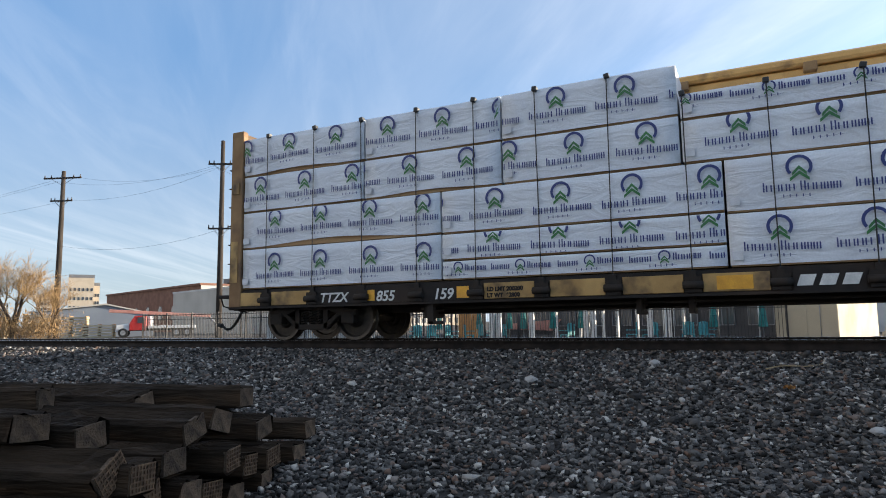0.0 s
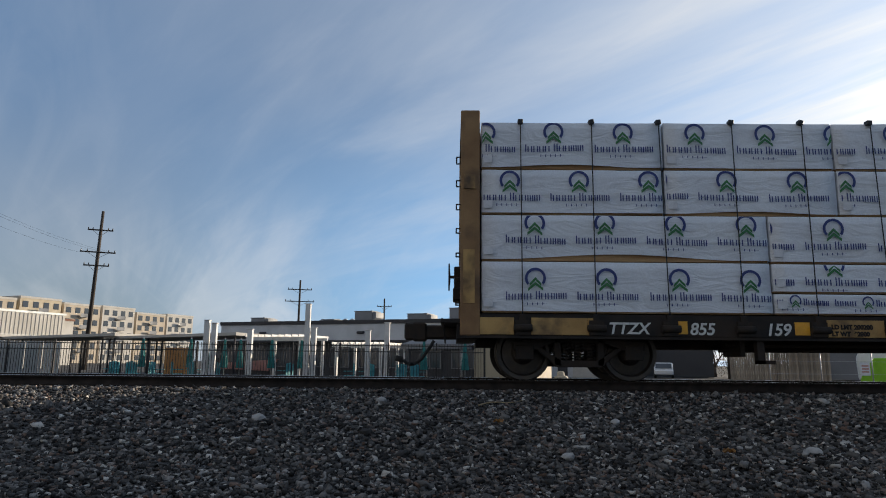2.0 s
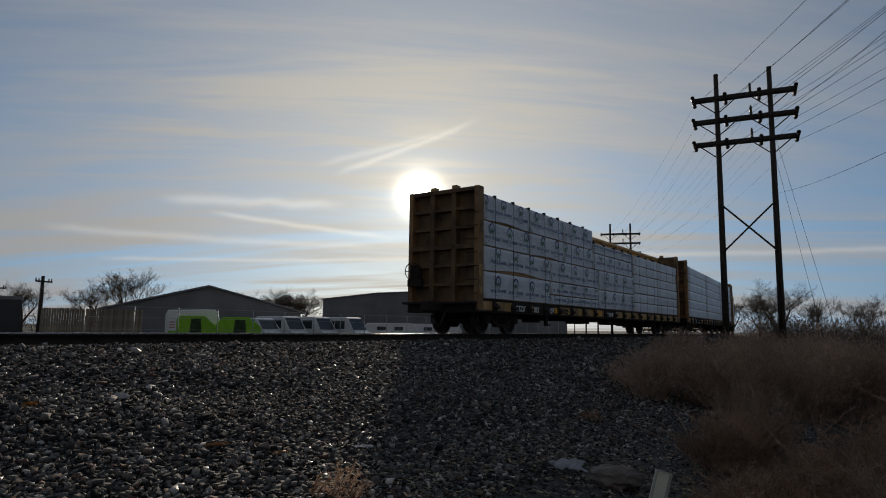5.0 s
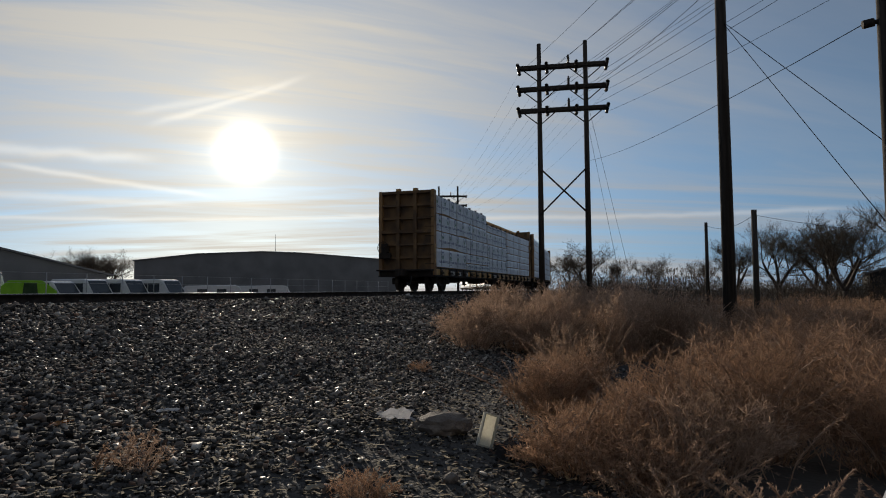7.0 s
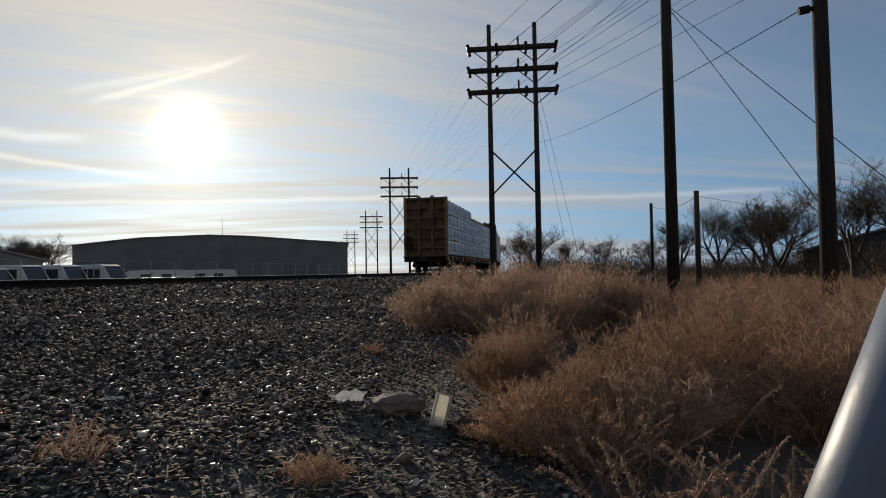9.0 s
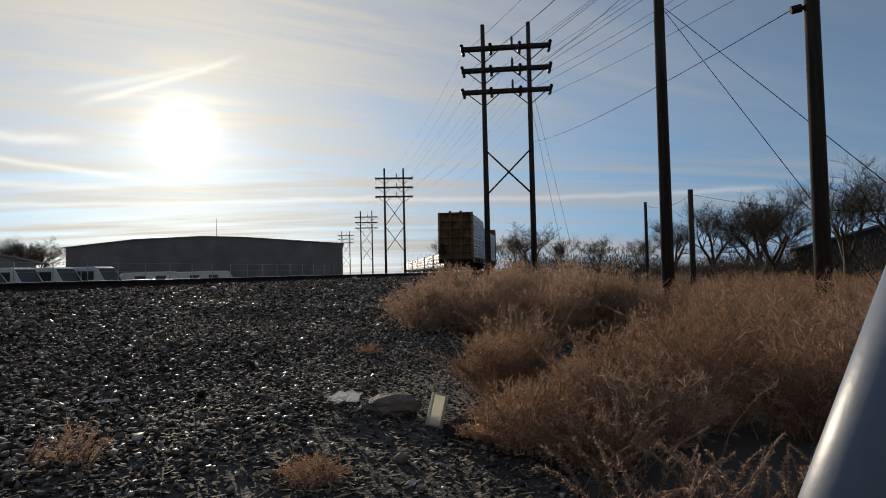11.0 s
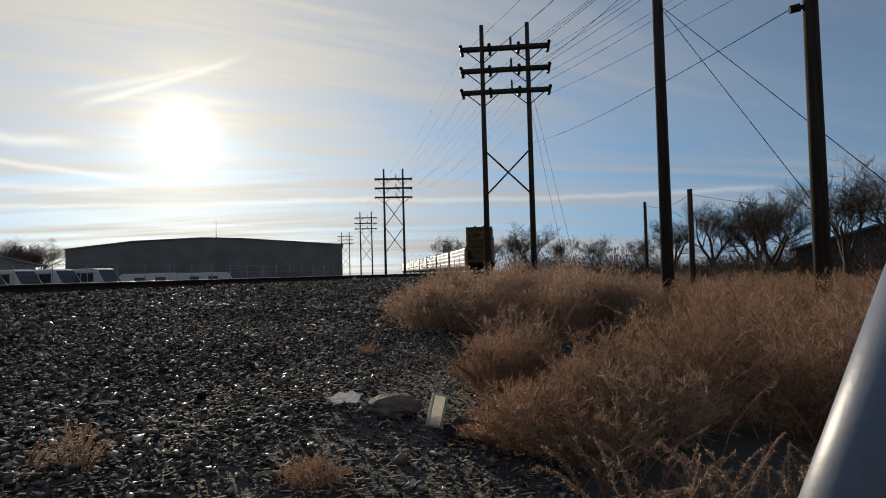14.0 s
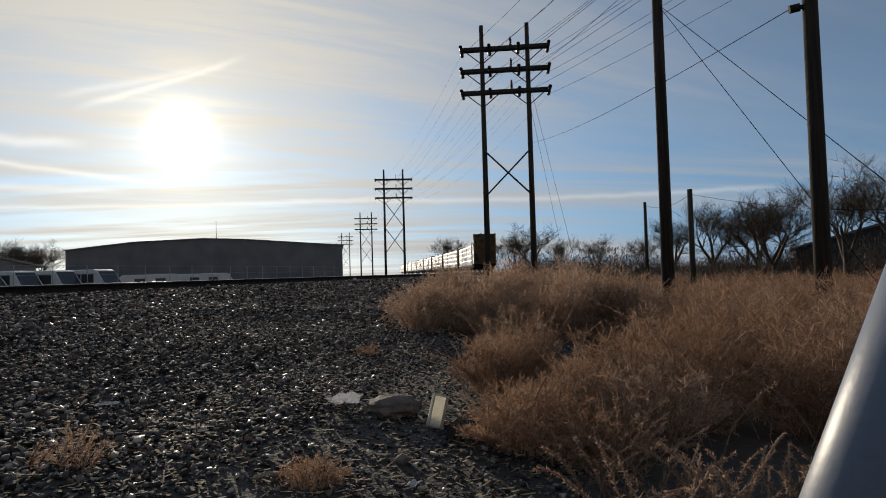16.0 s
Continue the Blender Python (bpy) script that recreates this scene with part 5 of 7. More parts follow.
# tall white posts of the patio
for x, z in ((-8.1, 3.25), (-13.4, 2.35), (-13.0, 2.2), (-3.9, 2.3), (-7.75, 2.0), (-11.1, 1.9), (-4.9, 1.9)):
    bm = bmesh.new()
    box(bm, -0.13, 0.13, -0.13, 0.13, 0, z - GZ)
    box(bm, -0.16, 0.16, -0.16, 0.16, z - GZ, z - GZ + 0.04)
    tagged(new("patio_post", mesh_of("patio_post", bm, M["post"], 0.01)), "square post painted white on the patio", "post", "patio posts").matrix_basis = pose(x, 33.2, GZ)


def pergola(x, y, w, d, h):
    pg = thing("pergola", "white slatted timber pergola on the patio", "pergola", at=askew(x, y))
    for a in (0.1, w - 0.1):
        for b in (0.1, d - 0.1):
            bm = bmesh.new()
            box(bm, a - 0.07, a + 0.07, b - 0.07, b + 0.07, 0, h)
            part("post", bm, M["post"], pg)
    for b in (0.1, d - 0.1):
        bm = bmesh.new()
        box(bm, -0.2, w + 0.2, b - 0.04, b + 0.04, h, h + 0.16)
        part("beam", bm, M["post"], pg)
    for k in range(9):
        bm = bmesh.new()
        a = w * k / 8
        box(bm, a - 0.03, a + 0.03, -0.3, d + 0.3, h + 0.16, h + 0.28)
        part("slat", bm, M["post"], pg)


pergola(-12.4, 37.0, 3.6, 2.6, 2.35)
pergola(-7.2, 36.2, 3.0, 2.4, 1.95)


def canopy_tent(x, y, w, h, peak, mtl, label):
    ct = thing("canopy_tent", label, "canopy", at=askew(x, y))
    for a in (-w / 2, w / 2):
        for b in (-w / 2, w / 2):
            bm = bmesh.new()
            tube(bm, (a, b, 0), (a, b, h), 0.05, n=6)
            part("leg", bm, M["post"], ct)
    bm = bmesh.new()
    e = w / 2 + 0.15
    base = [bm.verts.new(c) for c in ((-e, -e, h), (e, -e, h), (e, e, h), (-e, e, h))]
    low_ = [bm.verts.new((v.co.x, v.co.y, h - 0.28)) for v in base]
    top = bm.verts.new((0, 0, peak))
    for k in range(4):
        bm.faces.new((base[k], base[(k + 1) % 4], top))
        bm.faces.new((low_[k], low_[(k + 1) % 4], base[(k + 1) % 4], base[k]))
    part("roof_cloth", bm, M[mtl], ct)


canopy_tent(-1.0, 36.8, 3.4, 2.15, 2.95, "greywall", "grey peaked canopy tent on slim posts")


def patio_umbrella(x, y):
    um = thing("patio_umbrella", "folded teal patio umbrella on a pole", "umbrella", at=pose(x, y, GZ), group="folded patio umbrellas")
    bm = bmesh.new()
    tube(bm, (0, 0, 0), (0, 0, 2.35), 0.03, n=6)
    part("pole", bm, M["galv"], um)
    for k in range(6):
        a = k * 1.047
        bm = bmesh.new()
        tube(bm, (0.12 * math.cos(a), 0.12 * math.sin(a), 0.75), (0.03 * math.cos(a), 0.03 * math.sin(a), 2.25), 0.1, 0.03, n=5)
        part("cloth_fold", bm, M["teal"], um)
    bm = bmesh.new()
    tube(bm, (0, 0, 1.3), (0, 0, 1.4), 0.16, n=8)
    part("tie_band", bm, M["teal"], um)


for x in (-17.2, -14.6, -13.7, -12.75, -10.2, -8.6, -11.9, -2.0, 0.2):
    patio_umbrella(x, 34.2)


def patio_chair(x, y, turn):
    ch = thing("patio_chair", "teal slatted plastic patio chair", "chair", at=pose(x, y, GZ, 0, 0, turn), group="teal patio chairs")
    bm = bmesh.new()
    box(bm, -0.28, 0.28, -0.26, 0.26, 0.38, 0.43)
    part("seat", bm, M["teal_seat"], ch)
    bm = bmesh.new()
    for k in range(5):
        box(bm, -0.28 + 0.115 * k, -0.19 + 0.115 * k, 0.24, 0.3, 0.43, 1.0 + 0.05 * math.sin(k * 0.785))
    part("backrest", bm, M["teal_seat"], ch)
    for s in (-0.27, 0.27):
        for b in (-0.22, 0.24):
            bm = bmesh.new()
            box(bm, s - 0.03, s + 0.03, b - 0.03, b + 0.03, 0, 0.4)
            part("leg", bm, M["teal_seat"], ch)
        bm = bmesh.new()
        box(bm, s - 0.05, s + 0.05, -0.28, 0.3, 0.62, 0.66)
        part("armrest", bm, M["teal_seat"], ch)


for k, x in enumerate((-18.6, -17.6, -16.2, -15.2, -14.1, -13.2, -9.3, -6.0, -5.0, -3.2, -2.3)):
    patio_chair(x, 33.8 + 0.3 * (k % 2), 40 * k)

# carport roof behind the fence
for x0, y0, w in ((-14.5, 41.0, 11.5), (-24.0, 44.0, 13.0), (-35.5, 45.0, 13.0)):
    cp = thing("carport", "long flat carport roof on slim posts", "carport", at=askew(x0, y0))
    bm = bmesh.new()
    prism(bm, [(-w, 2.55), (0, 2.75), (0, 2.95), (-w, 2.72)], 0, 5)
    part("roof", bm, M["palewall"], cp)
    for a in (-w + 0.3, -w * 0.66, -w * 0.33, -0.3):
        for b in (0.3, 4.7):
            bm = bmesh.new()
            tube(bm, (a, b, 0), (a, b, 2.6), 0.07, n=6)
            part("post", bm, M["dark"], cp)
bm = bmesh.new()
box(bm, -0.75, 0.75, -0.05, 0.05, 0, 1.9)
tagged(new("timber_door", mesh_of("timber_door", bm, M["orange"])), "orange-brown timber gate in the yard", "gate").matrix_basis = pose(-17.8, 40.0, GZ)

# corrugated white warehouse, brick hall, apartments, towers
wh = block("white_warehouse", "white corrugated metal warehouse lit by low sun", askew(-54.3, 63.7), 34, 16, 6.5, "palewall", "panel", 0.2, "warehouse")
for k in range(32):
    bm = bmesh.new()
    box(bm, 0.001, 0.05, 0.15 + 0.5 * k, 0.27 + 0.5 * k, 0, 6.4)
    part("wall_rib", bm, M["palewall"], wh)
bm = bmesh.new()
box(bm, 0.052, 0.09, 4.2, 6.4, 0, 3.2)
part("roller_door", bm, M["orange"], wh, "orange roller door")
for k in range(6):
    w_ = window_part(wh, 0, 0, 1.1, 1.0, 0)
    w_.matrix_basis = pose(0.09, 8.6 + 1.2 * k, 2.9, 0, 0, 90)

hall = thing("brick_hall", "long brick hall with arched windows and white end wall", "building", at=pose(-87.4, 82.2, GZ, 0, 0, TURN) @ Matrix.Diagonal((1.6, 1.6, 1.45, 1)))
bm = bmesh.new()
box(bm, -32, 0, 0, 26, 0, 5.7)
part("wall", bm, M["brick"], hall)
bm = bmesh.new()
box(bm, 0.001, 0.12, 0, 26, 0, 5.9)
part("end_wall", bm, M["palewall"], hall, "white painted end wall")
bm = bmesh.new()
box(bm, -32.1, 0.2, -0.15, 26.1, 5.7, 5.95)
part("cornice", bm, M["brick"], hall)
for k in range(7):
    bm = bmesh.new()
    x = -3.2 - 4.1 * k
    pts = [(x - 0.55, 1.6), (x + 0.55, 1.6)] + [(x + 0.55 * math.cos(0.3927 * j), 2.9 + 0.55 * math.sin(0.3927 * j)) for j in range(9)]
    prism(bm, pts, -0.05, -0.002)
    part("arched_window", bm, M["glass"], hall)
roof_unit(hall, -4, 6, 5.95, 2.2, 2, 0.9)

shed = thing("slate_shed", "blue-grey gabled metal shed", "shed", at=pose(-69.0, 49.0, GZ, 0, 0, 50) @ Matrix.Diagonal((1.9, 1.9, 1.35, 1)))
bm = bmesh.new()
prism(bm, [(-3.3, 0), (3.3, 0), (3.3, 1.9), (0.6, 2.75), (-3.3, 2.1)], 0, 7)
part("wall", bm, M["slate"], shed)
bm = bmesh.new()
prism(bm, [(-3.5, 2.1), (0.6, 2.77), (3.5, 1.87), (3.5, 1.97), (0.6, 2.89), (-3.5, 2.2)], -0.15, 7.1)
part("roof", bm, M["palewall"], shed)

# stacks of pale boards in the yard
for x, y, n, s in ((-70.5, 43.8, 9, 1.6), (-68.0, 45.5, 8, 1.7), (-65.6, 47.2, 5, 1.6), (-76.0, 41.5, 9, 1.8)):
    ps = thing("board_pile", "stacked pale pallets in the yard", "pallets", at=pose(x, y, GZ, 0, 0, 40), group="pallet piles")
    for k in range(n):
        bm = bmesh.new()
        box(bm, -s, s, -0.6, 0.6, k * 0.3, k * 0.3 + 0.2)
        part("pallet_deck", bm, M["cream"], ps)
        for a in (-s + 0.05, 0, s - 0.15):
            bm = bmesh.new()
            box(bm, a, a + 0.1, -0.55, 0.55, k * 0.3 + 0.2, k * 0.3 + 0.3)
            part("bearer", bm, M["lumber"], ps)


def apartment(x, y, w, d, h, wall, storeys, cols):
    b = block("apartment_block", "pale apartment block several storeys high, far behind the yard", pose(x, y, GZ, 0, 0, 68), w, d, h, wall, "palewall", 0.5)
    g = bmesh.new()
    box(g, -0.75, 0.75, -0.06, 0.06, 0, 1.6)
    gm = mesh_of("window", g, M["glass"])
    s = h / storeys
    for f in range(storeys):
        for c in range(cols):
            part("window", gm, None, b, at=pose(-w + (c + 0.5) * w / cols, -0.02, f * s + 1.0))
        for c in range(3):
            part("window", gm, None, b, at=pose(0.02, 2 + 4 * c, f * s + 1.0, 0, 0, 90))
    for f in range(1, storeys):
        bm = bmesh.new()
        box(bm, -w * 0.62, -w * 0.38, -1.3, -0.05, f * s - 0.1, f * s + 0.05)
        box(bm, -w * 0.62, -w * 0.38, -1.3, -1.25, f * s + 0.05, f * s + 0.95)
        part("balcony", bm, M["greywall"], b)


a0, a1 = Vector((-123, 140)), Vector((-92, 224))
for k in range(7):
    p = a0.lerp(a1, (k + 1) / 7)
    apartment(p.x, p.y, 11.6, 14, (15.6, 16.2, 17.0, 16.4, 16.6, 15.6, 16.0)[k], ("palewall", "tan", "cream", "tan", "palewall", "tan", "palewall")[k], 5, 4)

for x, y, w, z in ((-244.0, 174.0, 13.0, 20.5), (-251.0, 164.0, 11.0, 12.3), (-262.0, 150.0, 9.0, 9.0), (-246.0, 178.0, 8.0, 17.5)):
    tw = block("city_tower", "distant pale office tower", pose(x, y, GZ, 0, 0, 55), w * 0.7, w, z - GZ, "tan", "greywall", 1.2, "tower")
    g = bmesh.new()
    box(g, -0.35, 0.35, -0.1, 0.1, 0, 1.2)
    gm = mesh_of("window", g, M["glass"])
    for f in range(5):
        for c in range(6):
            part("window", gm, None, tw, at=pose(-w * 0.7 + (c + 0.5) * w * 0.7 / 6, -0.05, 1.2 + f * (z / 5.6)))


# ---------------------------------------------------------------- vehicles
def wheel_part(parent, x, y, r):
    bm = bmesh.new()
    tube(bm, (0, -0.11, 0), (0, 0.11, 0), r, n=18)
    w = part("wheel", bm, M["tyre"], parent, at=pose(x, y, r), bevel=0.02)
    bm = bmesh.new()
    tube(bm, (0, -0.125, 0), (0, 0.125, 0), r * 0.55, n=12)
    part("rim", bm, M["galv"], w)


def boom_truck(x, y, turn):
    t = thing("boom_truck", "white and red truck with a long folded red boom", "truck", at=pose(x, y, GZ, 0, 0, turn))
    bm = bmesh.new()
    box(bm, -4.2, 3.6, -0.45, 0.45, 0.7, 0.95)
    part("chassis", bm, M["iron"], t)
    bm = bmesh.new()
    prism(bm, [(-3.0, 0.75), (-1.3, 0.75), (-1.3, 2.35), (-2.5, 2.35), (-2.9, 1.6), (-3.0, 1.5)], -1.05, 1.05)
    part("cab", bm, M["red"], t, bevel=0.04)
    bm = bmesh.new()
    prism(bm, [(-4.4, 0.6), (-3.0, 0.75), (-3.0, 1.5), (-4.3, 1.35)], -0.95, 0.95)
    part("bonnet", bm, M["vehicle"], t, bevel=0.05)
    bm = bmesh.new()
    box(bm, -2.2, -1.5, -1.08, -1.055, 1.55, 2.2)
    part("side_window", bm, M["glass"], t)
    bm = bmesh.new()
    box(bm, -1.1, 3.8, -1.15, 1.15, 0.95, 1.25)
    part("flat_bed", bm, M["vehicle"], t, bevel=0.02)
    bm = bmesh.new()
    tube(bm, (-1.0, 0, 1.2), (-1.0, 0, 2.3), 0.3, n=10)
    part("turret", bm, M["vehicle"], t)
    bm = bmesh.new()
    prism(bm, [(-5.2, 2.75), (-5.1, 3.1), (5.4, 2.45), (5.4, 2.1)], -0.25, 0.25)
    part("boom", bm, M["boom"], t, "long faded red boom", bevel=0.03)
    bm = bmesh.new()
    tube(bm, (5.2, 0, 2.2), (6.2, 0, 1.2), 0.12, n=8)
    part("boom_tip", bm, M["galv"], t)
    for a in (-3.6, 1.8, 2.9):
        for s in (-1.0, 1.0):
            wheel_part(t, a, s, 0.5)


boom_truck(-60.6, 51.0, 46)


def van(x, y, turn, length=5.6, high=2.55):
    v = thing("white_van", "white high-roofed passenger van parked in the yard", "van", at=pose(x, y, VANZ, 0, 0, turn), group="parked vans")
    h = length / 2
    bm = bmesh.new()
    prism(bm, [(-h, 0.4), (h - 0.1, 0.4), (h, 0.9), (h - 0.7, 1.25), (h - 1.45, high - 0.1), (h - 1.8, high), (-h + 0.15, high), (-h, high - 0.2)], -0.98, 0.98)
    part("body", bm, M["vehicle"], v, bevel=0.07)
    for a, b in ((-h + 0.3, -h + 1.5), (-h + 1.6, -h + 2.8), (-h + 2.9, h - 1.75)):
        bm = bmesh.new()
        box(bm, a, b, -1.0, 1.0, 1.35, 2.1)
        part("side_window", bm, M["glass"], v)
    bm = bmesh.new()
    prism(bm, [(h - 0.72, 1.3), (h - 0.66, 1.3), (h - 1.38, high - 0.15), (h - 1.44, high - 0.15)], -0.85, 0.85)
    part("windscreen", bm, M["glass"], v)
    for s in (-0.72, 0.72):
        bm = bmesh.new()
        box(bm, h - 0.12, h + 0.005, s - 0.15, s + 0.15, 0.75, 0.98)
        part("headlight", bm, M["galv"], v)
    for a in (-h + 1.1, h - 1.0):
        for s in (-0.9, 0.9):
            wheel_part(v, a, s, 0.36)


VANZ = -1.34
for x, y, n in ((37.9, 47.6, 6.4), (40.0, 46.1, 5.6), (42.3, 44.7, 5.9), (44.4, 42.6, 5.9)):
    van(x, y, -92, n, 2.45 if n < 6 else 2.25)


def trailer(x, y, turn, k, label, n=1.0):
    ca = thing("white_trailer", label, "trailer", at=pose(x, y, GZ - 0.25, 0, 0, turn) @ Matrix.Diagonal((n, 1, k, 1)), group="parked trailers")
    bm = bmesh.new()
    prism(bm, [(-3.2, 0.5), (3.2, 0.5), (3.4, 1.2), (3.0, 2.3), (2.5, 2.55), (-3.0, 2.45), (-3.3, 2.0)], -1.1, 1.1)
    part("body", bm, M["vehicle"], ca, bevel=0.08)
    for a in (-1.8, 0.4):
        bm = bmesh.new()
        box(bm, a, a + 1.1, -1.13, 1.13, 1.3, 1.9)
        part("window", bm, M["glass"], ca)
    for s in (-1.0, 1.0):
        wheel_part(ca, 0.3, s, 0.36)


trailer(30.4, 45.6, -36, 1.0, "white camping trailer parked behind green canopies", 0.62)
trailer(63.5, 52.5, -46, 0.75, "low white trailer parked before the grey warehouse")
trailer(70.0, 50.0, -46, 0.75, "low white trailer parked before the grey warehouse")


def green_tent(x, y, turn, w, h):
    g = thing("green_tent", "lime green ridge tent with a dark green flap", "tent", at=pose(x, y, GZ - 0.15, 0, 0, turn), group="green tents")
    bm = bmesh.new()
    prism(bm, [(-w, 0), (w, 0), (w * 0.92, h * 0.62), (w * 0.5, h), (-w * 0.45, h), (-w * 0.8, h * 0.6)], -1.2, 1.2)
    part("cloth", bm, M["lime"], g, bevel=0.05)
    bm = bmesh.new()
    prism(bm, [(-w * 0.1, 0.05), (w * 0.42, 0.05), (w * 0.34, h * 0.9), (-w * 0.02, h * 0.9)], -1.26, -1.205)
    part("door_flap", bm, M["lime_dark"], g, "dark green door flap")


green_tent(27.6, 41.6, -35, 1.75, 1.85)
green_tent(30.2, 40.1, -35, 1.95, 1.8)

sed = thing("white_suv", "white car parked facing the track", "car", at=pose(18.4, 58.0, GZ, 0, 0, -107) @ Matrix.Diagonal((0.9, 0.9, 0.85, 1)))
bm = bmesh.new()
prism(bm, [(-2.2, 0.35), (2.2, 0.35), (2.25, 0.8), (1.2, 0.95), (0.6, 1.55), (-1.6, 1.6), (-2.2, 1.0)], -0.88, 0.88)
part("body", bm, M["vehicle"], sed, bevel=0.08)
bm = bmesh.new()
prism(bm, [(1.18, 1.0), (1.24, 1.0), (0.66, 1.5), (0.6, 1.5)], -0.75, 0.75)
part("windscreen", bm, M["glass"], sed)
for a in (-1.35, 1.4):
    for s in (-0.8, 0.8):
        wheel_part(sed, a, s, 0.34)

# tan slatted fence, wire fence and small sign by the yard
sf = thing("slatted_fence", "tan slatted privacy fence", "fence")
bm = bmesh.new()
box(bm, -0.06, 0.06, -0.02, 0.02, 0, 1.95)
sl = mesh_of("slat", bm, M["fencewood"])
for k in range(42):
    part("slat", sl, None, sf, at=pose(17.2 + 0.125 * k, 41.0 - 0.045 * k, GZ))
wf = thing("wire_fence", "galvanised wire fence with slim posts", "fence")
for k in range(22):
    bm = bmesh.new()
    tube(bm, (0, 0, 0), (0, 0, 2.0), 0.03, n=6)
    part("post", bm, M["galv"], wf, at=pose(16.0 + 2.6 * k, 33.5 - 0.05 * k, GZ))
for z in (0.1, 0.75, 1.4, 1.98):
    bm = bmesh.new()
    tube(bm, (16, 33.5, GZ + z), (16 + 54.6, 32.45, GZ + z), 0.012, n=4)
    part("fence_wire", bm, M["galv"], wf)
sg = thing("warning_sign", "small white sign on the wire fence", "sign", at=pose(20.7, 33.2, GZ))
bm = bmesh.new()
box(bm, -0.25, 0.25, -0.02, 0.0, 0.7, 1.35)
part("board", bm, M["paper"], sg)
for z in (0.85, 1.0, 1.15):
    bm = bmesh.new()
    box(bm, -0.18, 0.18, -0.026, -0.021, z, z + 0.07)
    part("text_bar", bm, M["pink"], sg)

# gabled shed and the big warehouse
gs = thing("gabled_hall", "wide dark gabled metal hall with a pale roof edge", "building", at=pose(38.3, 55.2, GZ, 0, 0, -33))
bm = bmesh.new()
prism(bm, [(-9, 0), (9, 0), (9, 2.45), (0, 4.75), (-9, 2.45)], -1.0, 30)
part("wall", bm, M["greywall"], gs)
bm = bmesh.new()
prism(bm, [(-9.5, 2.35), (0, 4.77), (9.5, 2.35), (9.5, 2.5), (0, 4.95), (-9.5, 2.5)], -1.3, 30.2)
part("roof", bm, M["roof"], gs)
big = thing("big_warehouse", "very large flat grey warehouse with a shallow ridge", "warehouse", at=pose(73.0, 74.5, GZ, 0, 0, -65.5))
bm = bmesh.new()
prism(bm, [(0, 0), (38.5, 0), (38.5, 5.4), (24, 6.55), (18.5, 6.75), (9, 6.4), (0, 5.4)], 0, 60)
part("wall", bm, M["greywall"], big)
bm = bmesh.new()
prism(bm, [(-0.2, 5.4), (9, 6.4), (18.5, 6.75), (24, 6.55), (38.7, 5.4), (38.7, 5.55), (24, 6.7), (18.5, 6.9), (9, 6.55), (-0.2, 5.55)], -0.2, 60.2)
part("roof_edge", bm, M["roof"], big)
bm = bmesh.new()
tube(bm, (20, 2, 6.6), (20, 2, 9.6), 0.05, 0.02, n=6)
part("aerial", bm, M["galv"], big)

hs = thing("dark_house", "dark low house behind bare trees", "house", at=pose(59.5, -21.0, -1.3, 0, 0, -100))
bm = bmesh.new()
prism(bm, [(-6, 0), (6, 0), (6, 2.6), (0, 4.2), (-6, 2.6)], 0, 9)
part("wall", bm, M["dark"], hs)
bm = bmesh.new()
prism(bm, [(-6.4, 2.5), (0, 4.22), (6.4, 2.5), (6.4, 2.65), (0, 4.4), (-6.4, 2.65)], -0.4, 9.4)
part("roof", bm, M["roof"], hs)


# ---------------------------------------------------------------- bare trees
def limbs(bm_t, bm_c, r, base, direction, length, radius, depth, spread):
    """Grow one limb in three bends and then its branches."""
    p, d = Vector(base), Vector(direction).normalized()
    for k in range(3):
        d = (d + Vector((r.uniform(-1, 1), r.uniform(-1, 1), r.uniform(-0.3, 0.5))) * 0.16).normalized()
        q = p + d * length / 3
        r0, r1 = radius * (1 - 0.16 * k), radius * (1 - 0.16 * (k + 1))
        tube(bm_t if depth >= 4 else bm_c, p, q, r0, r1, n=7 if depth >= 4 else (5 if depth >= 2 else 3), caps=False)
        p = q
        if depth > 0 and (k > 0 or depth < 4):
            for j in range(2 if depth > 1 else 3):
                side = Vector((r.uniform(-1, 1), r.uniform(-1, 1), r.uniform(-0.15, 0.85))).normalized()
                nd = (d * (1 - spread) + side * spread * 1.35).normalized()
                limbs(bm_t, bm_c, r, p, nd, length * r.uniform(0.5, 0.78), max(r1 * 0.55, 0.007), depth - 1, spread)


def tree_model(seed, height, twig, spread, label, depth=5):
    r = random.Random(seed)
    t = thing("bare_tree", label, "tree", group="bare winter trees")
    bt, bc = bmesh.new(), bmesh.new()
    tube(bt, (0, 0, -0.3), (0, 0, height * 0.16), height * 0.034, height * 0.026, n=9)
    for k in range(3):
        a = k * 2.1 + r.uniform(-0.4, 0.4)
        limbs(bt, bc, r, (0, 0, height * 0.15), (0.42 * math.cos(a), 0.42 * math.sin(a), 1), height * 0.35, height * 0.02, depth - 1, spread)
    part("trunk", bt, M["bark"], t)
    part("crown", bc, M[twig], t, "fine leafless twigs")
    return t


